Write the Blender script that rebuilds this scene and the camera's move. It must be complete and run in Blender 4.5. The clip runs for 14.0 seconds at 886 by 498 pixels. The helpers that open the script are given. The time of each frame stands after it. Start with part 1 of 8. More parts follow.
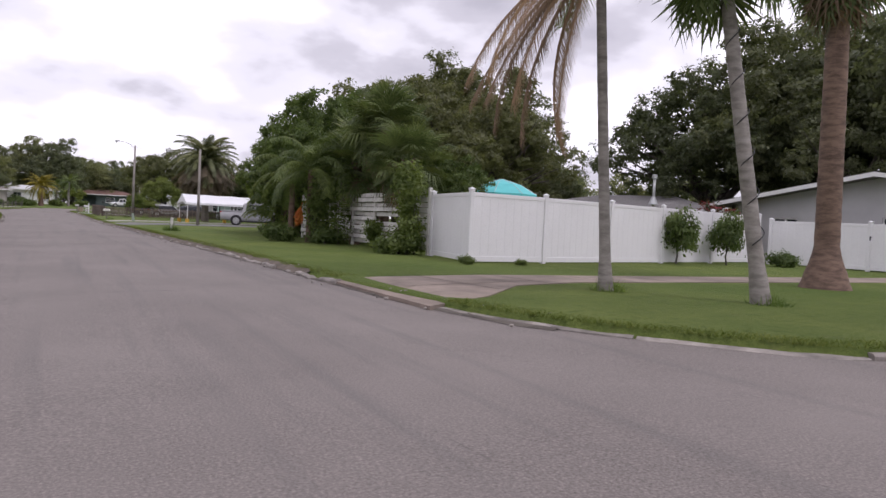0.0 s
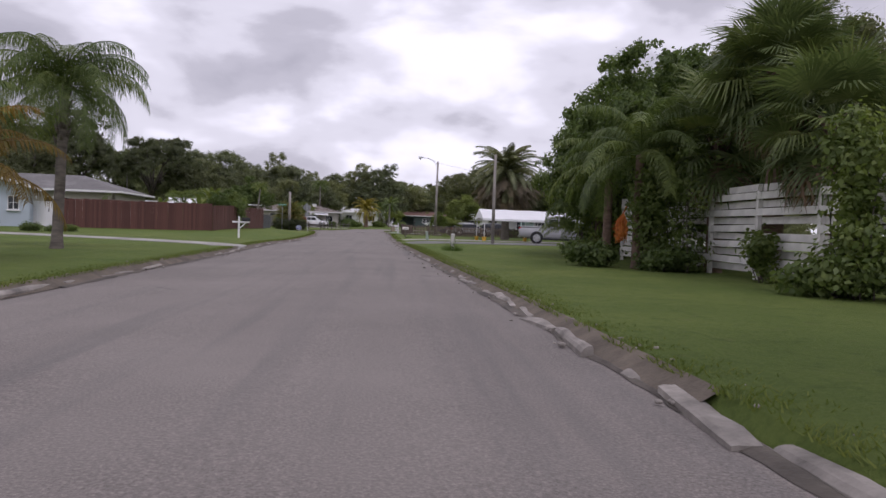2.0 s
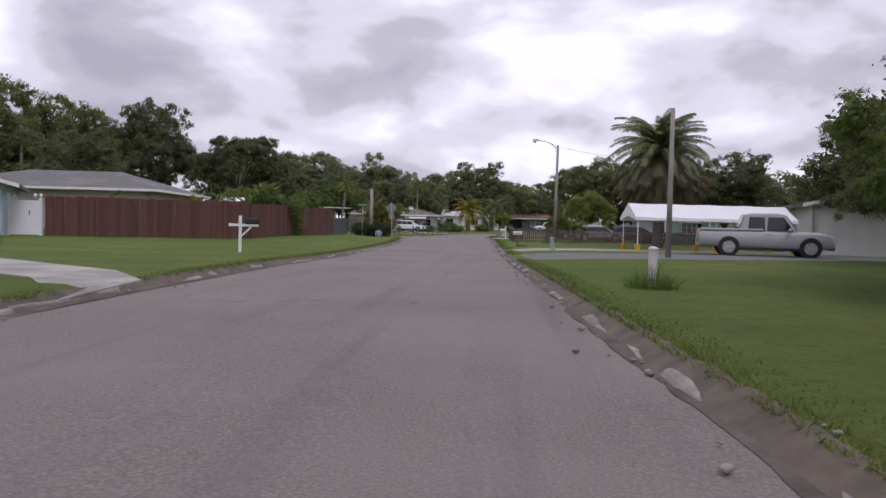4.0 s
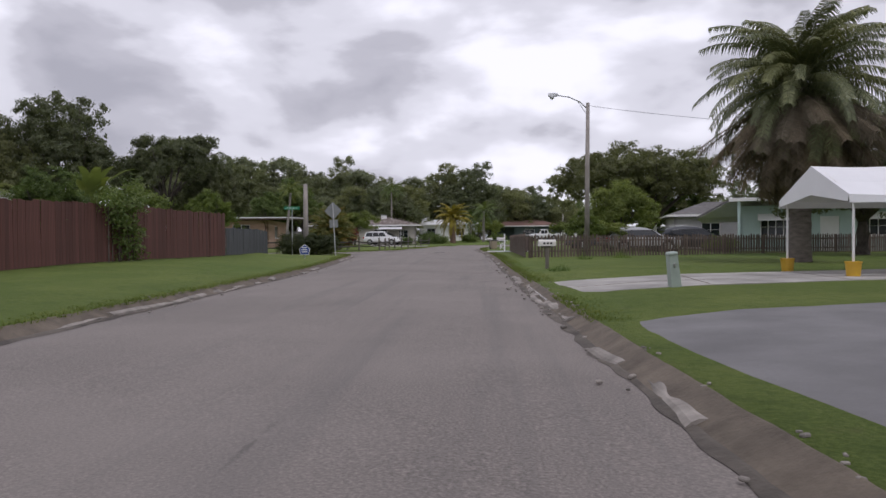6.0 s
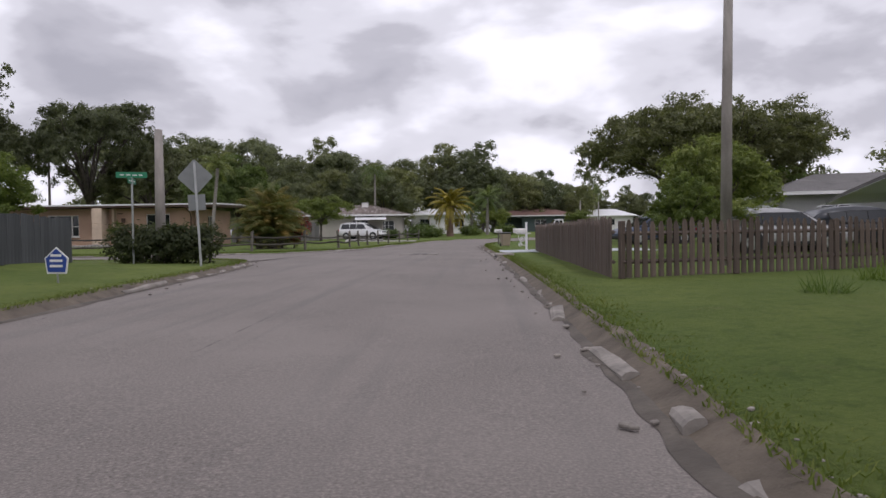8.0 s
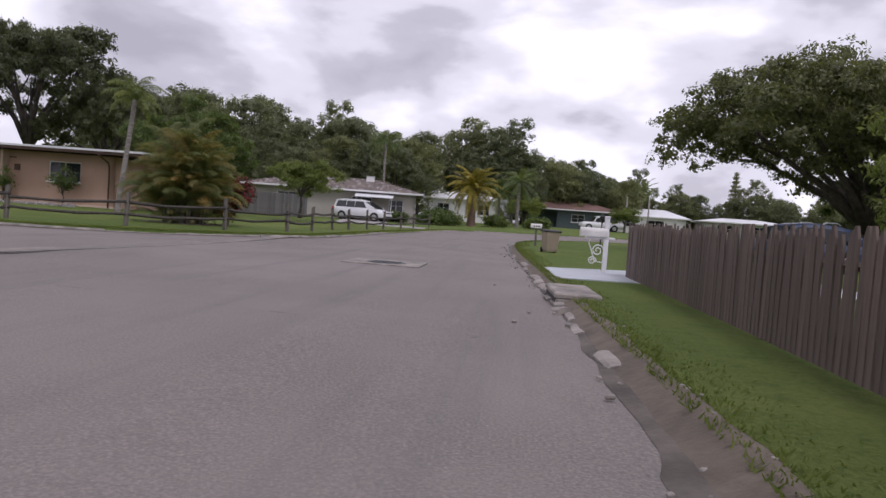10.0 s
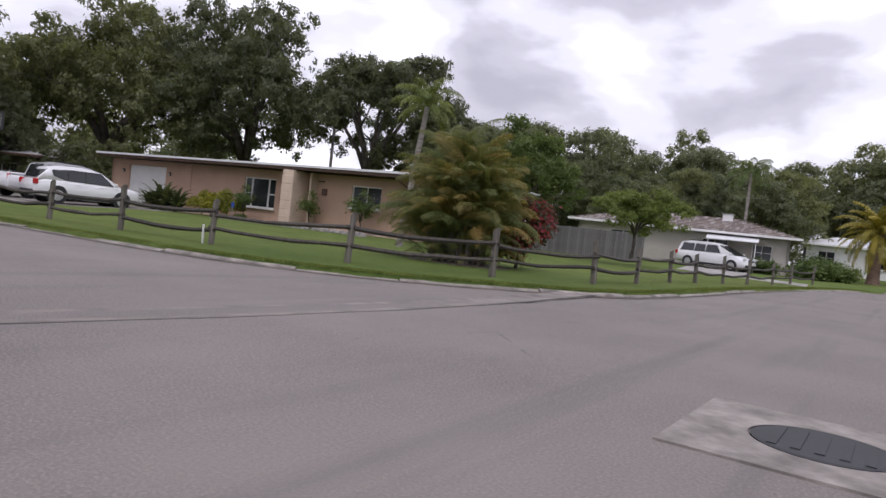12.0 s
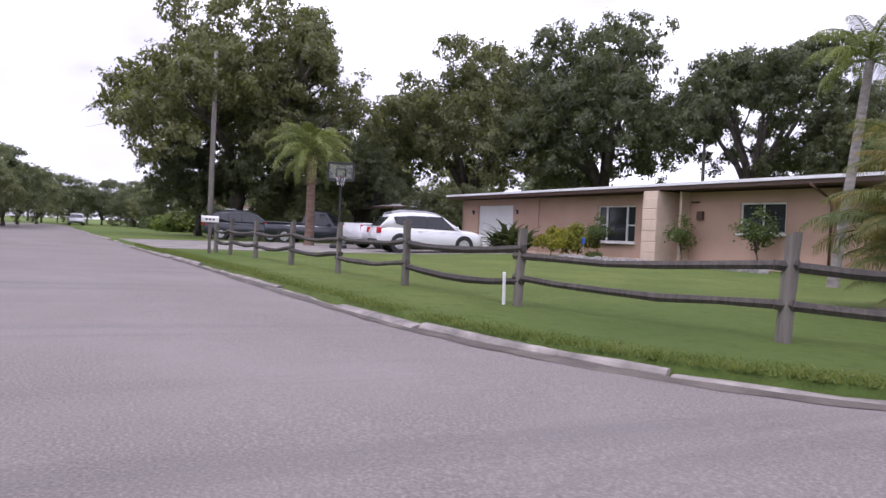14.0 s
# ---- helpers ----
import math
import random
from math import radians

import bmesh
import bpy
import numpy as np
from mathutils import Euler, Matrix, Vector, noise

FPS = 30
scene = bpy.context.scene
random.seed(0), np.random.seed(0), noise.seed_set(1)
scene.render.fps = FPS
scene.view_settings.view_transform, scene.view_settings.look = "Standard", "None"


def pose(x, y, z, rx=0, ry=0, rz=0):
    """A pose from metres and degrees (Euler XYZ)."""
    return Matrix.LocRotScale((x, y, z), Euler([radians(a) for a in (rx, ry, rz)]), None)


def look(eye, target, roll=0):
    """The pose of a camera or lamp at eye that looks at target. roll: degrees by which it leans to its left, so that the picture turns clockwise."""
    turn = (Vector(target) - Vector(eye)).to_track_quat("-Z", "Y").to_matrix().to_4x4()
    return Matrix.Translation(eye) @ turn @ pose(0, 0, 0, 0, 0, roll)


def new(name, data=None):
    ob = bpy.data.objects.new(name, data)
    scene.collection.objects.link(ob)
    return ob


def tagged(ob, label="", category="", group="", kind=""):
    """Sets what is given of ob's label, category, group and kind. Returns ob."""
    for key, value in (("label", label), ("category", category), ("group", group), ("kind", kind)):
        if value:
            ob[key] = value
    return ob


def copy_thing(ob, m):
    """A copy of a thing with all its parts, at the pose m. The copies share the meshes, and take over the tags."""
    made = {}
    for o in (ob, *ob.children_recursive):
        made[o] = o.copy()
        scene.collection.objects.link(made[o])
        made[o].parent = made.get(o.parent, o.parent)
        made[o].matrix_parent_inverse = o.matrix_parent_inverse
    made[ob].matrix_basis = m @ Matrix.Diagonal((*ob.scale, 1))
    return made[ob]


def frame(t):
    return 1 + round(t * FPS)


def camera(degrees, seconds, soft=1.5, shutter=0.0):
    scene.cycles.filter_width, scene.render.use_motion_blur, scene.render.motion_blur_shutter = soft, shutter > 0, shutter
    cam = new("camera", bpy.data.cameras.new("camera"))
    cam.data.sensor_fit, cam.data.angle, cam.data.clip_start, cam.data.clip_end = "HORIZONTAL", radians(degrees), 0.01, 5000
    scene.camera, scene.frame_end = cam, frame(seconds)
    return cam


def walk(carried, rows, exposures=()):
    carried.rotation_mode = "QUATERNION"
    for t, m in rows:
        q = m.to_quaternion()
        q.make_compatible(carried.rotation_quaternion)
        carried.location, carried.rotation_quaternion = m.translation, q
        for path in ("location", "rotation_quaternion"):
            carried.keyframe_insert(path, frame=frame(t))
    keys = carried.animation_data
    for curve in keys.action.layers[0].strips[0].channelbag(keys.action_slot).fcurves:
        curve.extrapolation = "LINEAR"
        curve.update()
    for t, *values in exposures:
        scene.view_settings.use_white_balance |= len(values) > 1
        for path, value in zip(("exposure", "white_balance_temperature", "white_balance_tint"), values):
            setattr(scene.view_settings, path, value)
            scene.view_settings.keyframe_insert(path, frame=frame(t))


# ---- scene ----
cam = camera(65.7, 14.0)
PATH = [
    (0, (0.625, 1.964, 1.118), (1.609, 3.704, 1.037), 2.8),
    (0.5, (1.589, 3.941, 0.98), (2.381, 5.77, 0.805), 2.0),
    (1, (2.283, 6.052, 0.847), (2.79, 7.983, 0.737), 1.4),
    (1.5, (2.873, 8.627, 0.915), (3.186, 10.602, 0.874), 2.5),
    (2, (3.23, 11.515, 0.893), (3.38, 13.509, 0.829), 2.0),
    (2.5, (3.314, 14.762, 0.852), (3.288, 16.76, 0.77), 2.8),
    (3, (3.39, 18.458, 0.847), (3.34, 20.456, 0.764), 2.5),
    (3.5, (3.291, 22.581, 0.86), (3.14, 24.574, 0.785), 1.9),
    (6, (2.462, 46.086, 0.787), (2.346, 48.083, 0.761), -0.4),
    (6.5, (2.349, 51.231, 0.787), (2.214, 53.225, 0.709), -0.5),
    (7, (2.256, 55.804, 0.737), (2.137, 57.8, 0.697), -1.4),
    (9.5, (2.131, 75.449, 0.929), (1.971, 77.441, 0.852), 2.6),
    (10, (1.954, 78.696, 0.9), (1.765, 80.685, 0.811), 4.1),
    (10.5, (1.786, 81.567, 0.849), (1.48, 83.541, 0.744), 3.6),
    (11, (1.474, 83.993, 0.86), (0.809, 85.875, 0.741), 3.1),
    (11.5, (0.69, 86.114, 0.882), (-0.253, 87.873, 0.76), 5.0),
    (12, (-0.205, 87.819, 0.932), (-1.314, 89.481, 0.87), 6.5),
    (12.5, (-1.231, 89.312, 0.925), (-2.577, 90.79, 0.888), 6.6),
    (13, (-2.355, 90.678, 0.93), (-3.791, 92.07, 0.899), 3.6),
    (13.5, (-3.74, 91.857, 0.914), (-5.417, 92.941, 0.801), 1.5),
    (14, (-5.254, 92.705, 0.861), (-7.049, 93.586, 0.82), 2.6),
]
EXPOSURES = [
    (0, -0.23, 6150, 22), (0.5, -0.53, 6140, 22), (1, -0.43, 6120, 22), (2, -0.51, 6040, 22), (3.5, -0.52, 5990, 22), (6, -0.56, 6070, 17), (6.5, -0.64, 6110, 16), (7, -0.63, 6140, 16),
    (9.5, -0.34, 6070, 21), (10, -0.45, 6040, 22), (11, -0.37, 6040, 20), (12, -0.21, 6010, 19), (12.5, -0.23, 5970, 20), (13, -0.15, 5940, 22), (13.5, 0.11, 5890, 24), (14, 0.36, 5740, 27),
]
walk(cam, [(t, look(eye, target, roll)) for t, eye, target, roll in PATH], EXPOSURES)

# ---- world, sun and exposure ----
SUN_EL, SUN_AZ = radians(58), radians(150)
world = bpy.data.worlds.new("overcast_sky")
scene.world = world
world.use_nodes = True
wt = world.node_tree
wt.nodes.clear()


def wn(kind):
    return wt.nodes.new(kind)


def wmath(op, a, b=None):
    n = wn("ShaderNodeMath")
    n.operation = op
    for i, s in enumerate((a, b)):
        if s is None:
            continue
        if isinstance(s, (int, float)):
            n.inputs[i].default_value = s
        else:
            wt.links.new(s, n.inputs[i])
    return n.outputs[0]


sky = wn("ShaderNodeTexSky")
sky.sky_type = "NISHITA"
sky.sun_disc = False
sky.sun_elevation, sky.sun_rotation = SUN_EL, SUN_AZ
sky.air_density, sky.dust_density = 1.0, 3.0
coord = wn("ShaderNodeTexCoord")
sep = wn("ShaderNodeSeparateXYZ")
wt.links.new(coord.outputs["Generated"], sep.inputs[0])
up = wmath("ADD", wmath("MAXIMUM", sep.outputs[2], 0.0), 0.30)
flat = wn("ShaderNodeCombineXYZ")
wt.links.new(wmath("DIVIDE", sep.outputs[0], wmath("POWER", up, 0.45)), flat.inputs[0])
wt.links.new(wmath("DIVIDE", sep.outputs[1], wmath("POWER", up, 0.45)), flat.inputs[1])
wt.links.new(wmath("MULTIPLY", sep.outputs[2], 2.5), flat.inputs[2])
big = wn("ShaderNodeTexNoise")
big.inputs["Scale"].default_value = 3.3
big.inputs["Detail"].default_value = 8.0
big.inputs["Roughness"].default_value = 0.46
big.inputs["Distortion"].default_value = 0.12
wt.links.new(flat.outputs[0], big.inputs["Vector"])
ramp = wn("ShaderNodeValToRGB")
ramp.color_ramp.interpolation = "EASE"
cr = ramp.color_ramp.elements
cr[0].position, cr[0].color = 0.29, (0.56, 0.55, 0.58, 1)
cr[1].position, cr[1].color = 0.63, (1.30, 1.28, 1.30, 1)
e = cr.new(0.41)
e.color = (0.70, 0.685, 0.71, 1)
e = cr.new(0.50)
e.color = (0.95, 0.935, 0.955, 1)
wt.links.new(big.outputs[0], ramp.inputs[0])
bg_sky = wn("ShaderNodeBackground")
bg_sky.inputs[1].default_value = 0.06
wt.links.new(sky.outputs[0], bg_sky.inputs[0])
bg_cloud = wn("ShaderNodeBackground")
bg_cloud.inputs[1].default_value = 1.24
wt.links.new(ramp.outputs[0], bg_cloud.inputs[0])
addsh = wn("ShaderNodeMixShader")
addsh.inputs[0].default_value = 0.90
wt.links.new(bg_sky.outputs[0], addsh.inputs[1])
wt.links.new(bg_cloud.outputs[0], addsh.inputs[2])
wout = wn("ShaderNodeOutputWorld")
wt.links.new(addsh.outputs[0], wout.inputs[0])

sun_data = bpy.data.lights.new("sun", "SUN")
sun_data.energy, sun_data.angle, sun_data.color = 1.2, radians(14), (1.0, 0.965, 0.92)
sun = new("sun", sun_data)
sun.matrix_world = look((0, 0, 60), (60 * math.cos(SUN_EL) * -math.sin(SUN_AZ), 60 * math.cos(SUN_EL) * -math.cos(SUN_AZ), 60 - 60 * math.sin(SUN_EL)))

# ---- materials ----
class Mat:
    """A node material built line by line."""

    def __init__(self, name, rough=0.6, metal=0.0, spec=0.5):
        self.m = bpy.data.materials.new(name)
        self.m.use_nodes = True
        self.t = self.m.node_tree
        self.b = self.t.nodes["Principled BSDF"]
        self.b.inputs["Roughness"].default_value = rough
        self.b.inputs["Metallic"].default_value = metal
        self.b.inputs["Specular IOR Level"].default_value = spec
        self.tc = self.t.nodes.new("ShaderNodeTexCoord")

    def noise(self, scale, detail=4.0, rough=0.6, stretch=None, space="Object"):
        n = self.t.nodes.new("ShaderNodeTexNoise")
        n.inputs["Scale"].default_value = scale
        n.inputs["Detail"].default_value = detail
        n.inputs["Roughness"].default_value = rough
        src = self.tc.outputs[space]
        if space == "World":
            src = None
        if stretch:
            mp = self.t.nodes.new("ShaderNodeMapping")
            mp.inputs["Scale"].default_value = stretch
            self.t.links.new(src, mp.inputs["Vector"])
            src = mp.outputs[0]
        self.t.links.new(src, n.inputs["Vector"])
        return n.outputs[0]

    def voronoi(self, scale, feature="F1", stretch=None):
        n = self.t.nodes.new("ShaderNodeTexVoronoi")
        n.feature = feature
        n.inputs["Scale"].default_value = scale
        src = self.tc.outputs["Object"]
        if stretch:
            mp = self.t.nodes.new("ShaderNodeMapping")
            mp.inputs["Scale"].default_value = stretch
            self.t.links.new(src, mp.inputs["Vector"])
            src = mp.outputs[0]
        self.t.links.new(src, n.inputs["Vector"])
        return n.outputs[0]

    def ramp(self, fac, stops):
        r = self.t.nodes.new("ShaderNodeValToRGB")
        els = r.color_ramp.elements
        els[0].position, els[0].color = stops[0][0], (*stops[0][1], 1)
        els[1].position, els[1].color = stops[-1][0], (*stops[-1][1], 1)
        for p, c in stops[1:-1]:
            els.new(p).color = (*c, 1)
        self.t.links.new(fac, r.inputs[0])
        return r.outputs[0]

    def mix(self, a, b, fac, mode="MIX"):
        n = self.t.nodes.new("ShaderNodeMix")
        n.data_type, n.blend_type = "RGBA", mode
        for sock, val in ((n.inputs[0], fac), (n.inputs[6], a), (n.inputs[7], b)):
            if isinstance(val, (int, float)):
                sock.default_value = val
            elif isinstance(val, tuple):
                sock.default_value = (*val, 1)
            else:
                self.t.links.new(val, sock)
        return n.outputs[2]

    def random(self):
        return self.t.nodes.new("ShaderNodeObjectInfo").outputs["Random"]

    def island(self):
        return self.t.nodes.new("ShaderNodeNewGeometry").outputs["Random Per Island"]

    def colour(self, c):
        if isinstance(c, tuple):
            self.b.inputs["Base Color"].default_value = (*c, 1)
        else:
            self.t.links.new(c, self.b.inputs["Base Color"])
        return self

    def rough(self, fac, lo, hi):
        n = self.t.nodes.new("ShaderNodeMapRange")
        n.inputs["To Min"].default_value, n.inputs["To Max"].default_value = lo, hi
        self.t.links.new(fac, n.inputs["Value"])
        self.t.links.new(n.outputs[0], self.b.inputs["Roughness"])
        return self

    def bump(self, fac, strength=0.3, dist=0.02):
        n = self.t.nodes.new("ShaderNodeBump")
        n.inputs["Strength"].default_value, n.inputs["Distance"].default_value = strength, dist
        self.t.links.new(fac, n.inputs["Height"])
        self.t.links.new(n.outputs[0], self.b.inputs["Normal"])
        return self


def plain(name, base, rough=0.6, var=0.12, scale=3.0, bump=0.15, metal=0.0, fine=60.0, spec=0.5):
    """A painted or weathered surface: soft stains, fine grain."""
    q = Mat(name, rough, metal, spec)
    lo = tuple(c * (1 - var) for c in base)
    hi = tuple(min(1, c * (1 + var)) for c in base)
    big_n = q.noise(scale, 5)
    fine_n = q.noise(fine, 3)
    c = q.ramp(big_n, [(0.3, lo), (0.7, hi)])
    c = q.mix(c, tuple(x * 0.8 for x in base), q.ramp(fine_n, [(0.45, (0, 0, 0)), (0.9, (0.6, 0.6, 0.6))]))
    q.colour(c).bump(fine_n, bump, 0.01)
    return q.m


def leafy(name, dark, mid, light, rough=0.55, trans=0.46, spec=0.25, turn=0.0):
    """Foliage: each leaf its own shade, clumps of older and younger leaves, some light passing through."""
    q = Mat(name, rough, 0, spec)
    c = q.ramp(q.island(), [(0.0, tuple(0.5 * (x + y) for x, y in zip(dark, mid))), (0.55, mid), (1.0, tuple(0.45 * x + 0.55 * y for x, y in zip(mid, light)))])
    c = q.mix(c, dark, q.ramp(q.noise(0.45, 3), [(0.36, (0.30, 0.30, 0.30)), (0.60, (0, 0, 0))]))
    c = q.mix(c, light, q.ramp(q.noise(1.5, 3), [(0.50, (0, 0, 0)), (0.72, (0.55, 0.55, 0.55))]))
    c = q.mix(c, q.ramp(q.random(), [(0.0, (0.84 - turn * 0.3, 0.88, 0.88)), (0.5, (1.0, 1.0, 1.0)), (1.0, (1.24 + turn, 1.18 - turn * 0.25, 0.95))]), 1.0, "MULTIPLY")
    q.colour(c)
    tr = q.t.nodes.new("ShaderNodeBsdfTranslucent")
    q.t.links.new(q.mix(c, (1.25, 1.3, 0.8), 1.0, "MULTIPLY"), tr.inputs[0])
    mx = q.t.nodes.new("ShaderNodeMixShader")
    mx.inputs[0].default_value = trans
    outn = q.t.nodes["Material Output"]
    q.t.links.new(q.b.outputs[0], mx.inputs[1])
    q.t.links.new(tr.outputs[0], mx.inputs[2])
    q.t.links.new(mx.outputs[0], outn.inputs[0])
    return q.m


def make_asphalt():
    q = Mat("asphalt", 0.88)
    grain = q.noise(55, 5, 0.7)
    patch = q.noise(0.35, 6, 0.6)
    streak = q.noise(1.0, 5, 0.6, (2.2, 0.09, 1))
    c = q.ramp(grain, [(0.30, (0.088, 0.076, 0.069)), (0.52, (0.184, 0.161, 0.146)), (0.75, (0.335, 0.295, 0.266))])
    c = q.mix(c, (0.25, 0.22, 0.20), q.ramp(patch, [(0.35, (0.0,) * 3), (0.7, (0.65,) * 3)]))
    c = q.mix(c, (0.10, 0.096, 0.094), q.ramp(streak, [(0.52, (0.0,) * 3), (0.75, (0.45,) * 3)]))
    crack = q.voronoi(0.33, "DISTANCE_TO_EDGE", (1.0, 0.42, 1.0))
    wob = q.noise(3.0, 4)
    mth = q.t.nodes.new("ShaderNodeMath")
    mth.operation = "MULTIPLY_ADD"
    q.t.links.new(wob, mth.inputs[0])
    mth.inputs[1].default_value = 0.035
    q.t.links.new(crack, mth.inputs[2])
    line = q.ramp(mth.outputs[0], [(0.0165, (0.75, 0.75, 0.75)), (0.0190, (0, 0, 0))])
    keep = q.ramp(q.noise(0.22, 2), [(0.54, (0, 0, 0)), (0.64, (1, 1, 1))])
    both = q.mix(line, keep, 1.0, "MULTIPLY")
    c = q.mix(c, (0.03, 0.028, 0.028), both)
    q.colour(c).bump(grain, 0.55, 0.012)
    return q.m


def make_grass():
    q = Mat("lawn", 0.9, 0, 0.15)
    fine = q.noise(28, 6, 0.75)
    blot = q.noise(0.5, 5, 0.6)
    wide = q.noise(0.07, 3)
    c = q.ramp(fine, [(0.28, (0.052, 0.074, 0.017)), (0.5, (0.120, 0.160, 0.038)), (0.75, (0.215, 0.252, 0.076))])
    c = q.mix(c, (0.185, 0.222, 0.058), q.ramp(blot, [(0.40, (0,) * 3), (0.66, (0.7,) * 3)]))
    c = q.mix(c, (0.084, 0.140, 0.029), q.ramp(wide, [(0.4, (0.0,) * 3), (0.65, (0.6,) * 3)]))
    c = q.mix(c, (0.15, 0.128, 0.066), q.ramp(q.noise(1.6, 6, 0.7), [(0.60, (0,) * 3), (0.80, (0.7,) * 3)]))
    c = q.mix(c, (0.042, 0.08, 0.016), q.ramp(q.noise(3.7, 5, 0.7), [(0.52, (0,) * 3), (0.72, (0.6,) * 3)]))
    c = q.mix(c, (0.06, 0.10, 0.02), q.ramp(q.noise(9.0, 4, 0.7), [(0.50, (0,) * 3), (0.70, (0.45,) * 3)]))
    q.colour(c).bump(fine, 0.9, 0.05)
    return q.m


def make_planks(name, base, dark, rough=0.8):
    q = Mat(name, rough)
    grain = q.noise(1.0, 5, 0.6, (22, 22, 1.2))
    c = q.ramp(grain, [(0.3, dark), (0.7, base)])
    rnd = q.ramp(q.random(), [(0.0, (0.72,) * 3), (1.0, (1.12,) * 3)])
    c = q.mix(c, rnd, 1.0, "MULTIPLY")
    c = q.mix(c, tuple(x * 0.55 for x in dark), q.ramp(q.noise(1.4, 4), [(0.5, (0,) * 3), (0.8, (0.6,) * 3)]))
    q.colour(c).bump(grain, 0.5, 0.008)
    return q.m


def make_trunk(name, base, dark, ring=14.0):
    q = Mat(name, 0.92)
    bands = q.noise(1.0, 4, 0.6, (3, 3, ring))
    fine = q.noise(30, 4, 0.7)
    c = q.ramp(bands, [(0.32, dark), (0.62, base)])
    c = q.mix(c, tuple(x * 1.35 for x in base), q.ramp(fine, [(0.55, (0,) * 3), (0.85, (0.5,) * 3)]))
    q.colour(c).bump(bands, 0.45, 0.02)
    return q.m


def make_shingle(name, base, dark, pale=0.0):
    q = Mat(name, 0.9)
    fine = q.noise(24, 5, 0.7)
    wide = q.noise(0.5, 5, 0.65)
    c = q.ramp(fine, [(0.3, dark), (0.7, base)])
    c = q.mix(c, tuple(x * 1.5 for x in base), q.ramp(wide, [(0.5, (0,) * 3), (0.75, (0.6,) * 3)]))
    c = q.mix(c, tuple(x * 0.5 for x in dark), q.ramp(q.noise(1.3, 5), [(0.55, (0,) * 3), (0.8, (0.6,) * 3)]))
    if pale:
        streak = q.noise(1.0, 5, 0.7, (2.6, 0.7, 1.0))
        c = q.mix(c, (pale + 0.08, pale + 0.05, pale + 0.03), q.ramp(streak, [(0.50, (0,) * 3), (0.62, (0.85,) * 3)]))
    q.colour(c).bump(fine, 0.6, 0.02)
    return q.m


def make_glass(name, tint):
    q = Mat(name, 0.06, 0, 0.6)
    q.colour(q.ramp(q.noise(0.8, 2), [(0.35, tuple(x * 0.6 for x in tint)), (0.65, tint)]))
    return q.m


def make_paint(name, base, rough=0.28):
    q = Mat(name, rough, 0, 0.5)
    c = q.ramp(q.noise(1.2, 4), [(0.3, tuple(x * 0.9 for x in base)), (0.7, base)])
    q.colour(c)
    q.b.inputs["Coat Weight"].default_value = 0.5
    q.b.inputs["Coat Roughness"].default_value = 0.08
    return q.m


ASPHALT, GRASS = make_asphalt(), make_grass()
CONCRETE = plain("old_concrete", (0.335, 0.318, 0.295), 0.88, 0.42, 0.9, 0.5, fine=24)
KERB = plain("kerb_concrete", (0.255, 0.23, 0.205), 0.92, 0.55, 2.6, 0.9, fine=16)
BROWN_PAVE = plain("brown_paving", (0.255, 0.205, 0.168), 0.9, 0.40, 0.9, 0.5, fine=26)
PALE_DRIVE = plain("pale_painted_drive", (0.46, 0.485, 0.51), 0.8, 0.12, 0.9, 0.2)
# Concrete darkened all over: the shadow on the garage drive, put into its colour.
SHADOW_DRIVE = plain("shadow_drive", (0.235, 0.215, 0.192), 0.9, 0.42, 0.7, 0.5, fine=28)
DARK_DRIVE = plain("dark_drive", (0.16, 0.155, 0.155), 0.88, 0.25, 1.0, 0.4, fine=45)
DIRT = plain("dirt", (0.125, 0.102, 0.078), 0.95, 0.4, 3.0, 0.8, fine=30)
VINYL = plain("white_vinyl", (0.80, 0.79, 0.80), 0.42, 0.04, 0.8, 0.03, fine=30)
OLD_WHITE = plain("old_white_boards", (0.66, 0.64, 0.61), 0.75, 0.22, 2.5, 0.3, fine=20)
WHITE = plain("white_paint", (0.78, 0.77, 0.76), 0.5, 0.06, 1.5, 0.06)
RED_WOOD = make_planks("red_stained_planks", (0.140, 0.058, 0.047), (0.090, 0.038, 0.031))
GREY_WOOD = make_planks("grey_planks", (0.20, 0.195, 0.19), (0.11, 0.105, 0.10))
SLATE_WOOD = make_planks("slate_grey_boards", (0.105, 0.11, 0.118), (0.055, 0.058, 0.062))
BROWN_WOOD = make_planks("brown_pickets", (0.175, 0.132, 0.108), (0.085, 0.062, 0.052))
POST_WOOD = make_planks("weathered_posts", (0.205, 0.185, 0.158), (0.095, 0.083, 0.070))
RAIL_WOOD = make_planks("dark_rails", (0.098, 0.084, 0.070), (0.036, 0.031, 0.027))
POLE_WOOD = make_trunk("pole_wood", (0.33, 0.30, 0.275), (0.20, 0.18, 0.165), 1.0)
PEACH = plain("peach_stucco", (0.50, 0.335, 0.25), 0.85, 0.08, 0.9, 0.35, fine=70)
PEACH_LIGHT = plain("light_stone", (0.60, 0.47, 0.37), 0.85, 0.12, 2.0, 0.4, fine=40)
BROWN_TRIM = plain("brown_trim", (0.10, 0.055, 0.04), 0.5, 0.1)
# Wall brown kept this dark to paint in deep shade under oaks.
SHADE_WALL = plain("shade_brown_wall", (0.115, 0.092, 0.075), 0.85, 0.12, 1.0, 0.2)
PALE_ROOF = make_shingle("pale_roof_sheet", (0.42, 0.41, 0.41), (0.27, 0.26, 0.26))
BLUE_WALL = plain("pale_blue_stucco", (0.46, 0.52, 0.58), 0.85, 0.07, 0.8, 0.3)
TAN_WALL = plain("tan_stucco", (0.46, 0.43, 0.38), 0.85, 0.1, 0.8, 0.3)
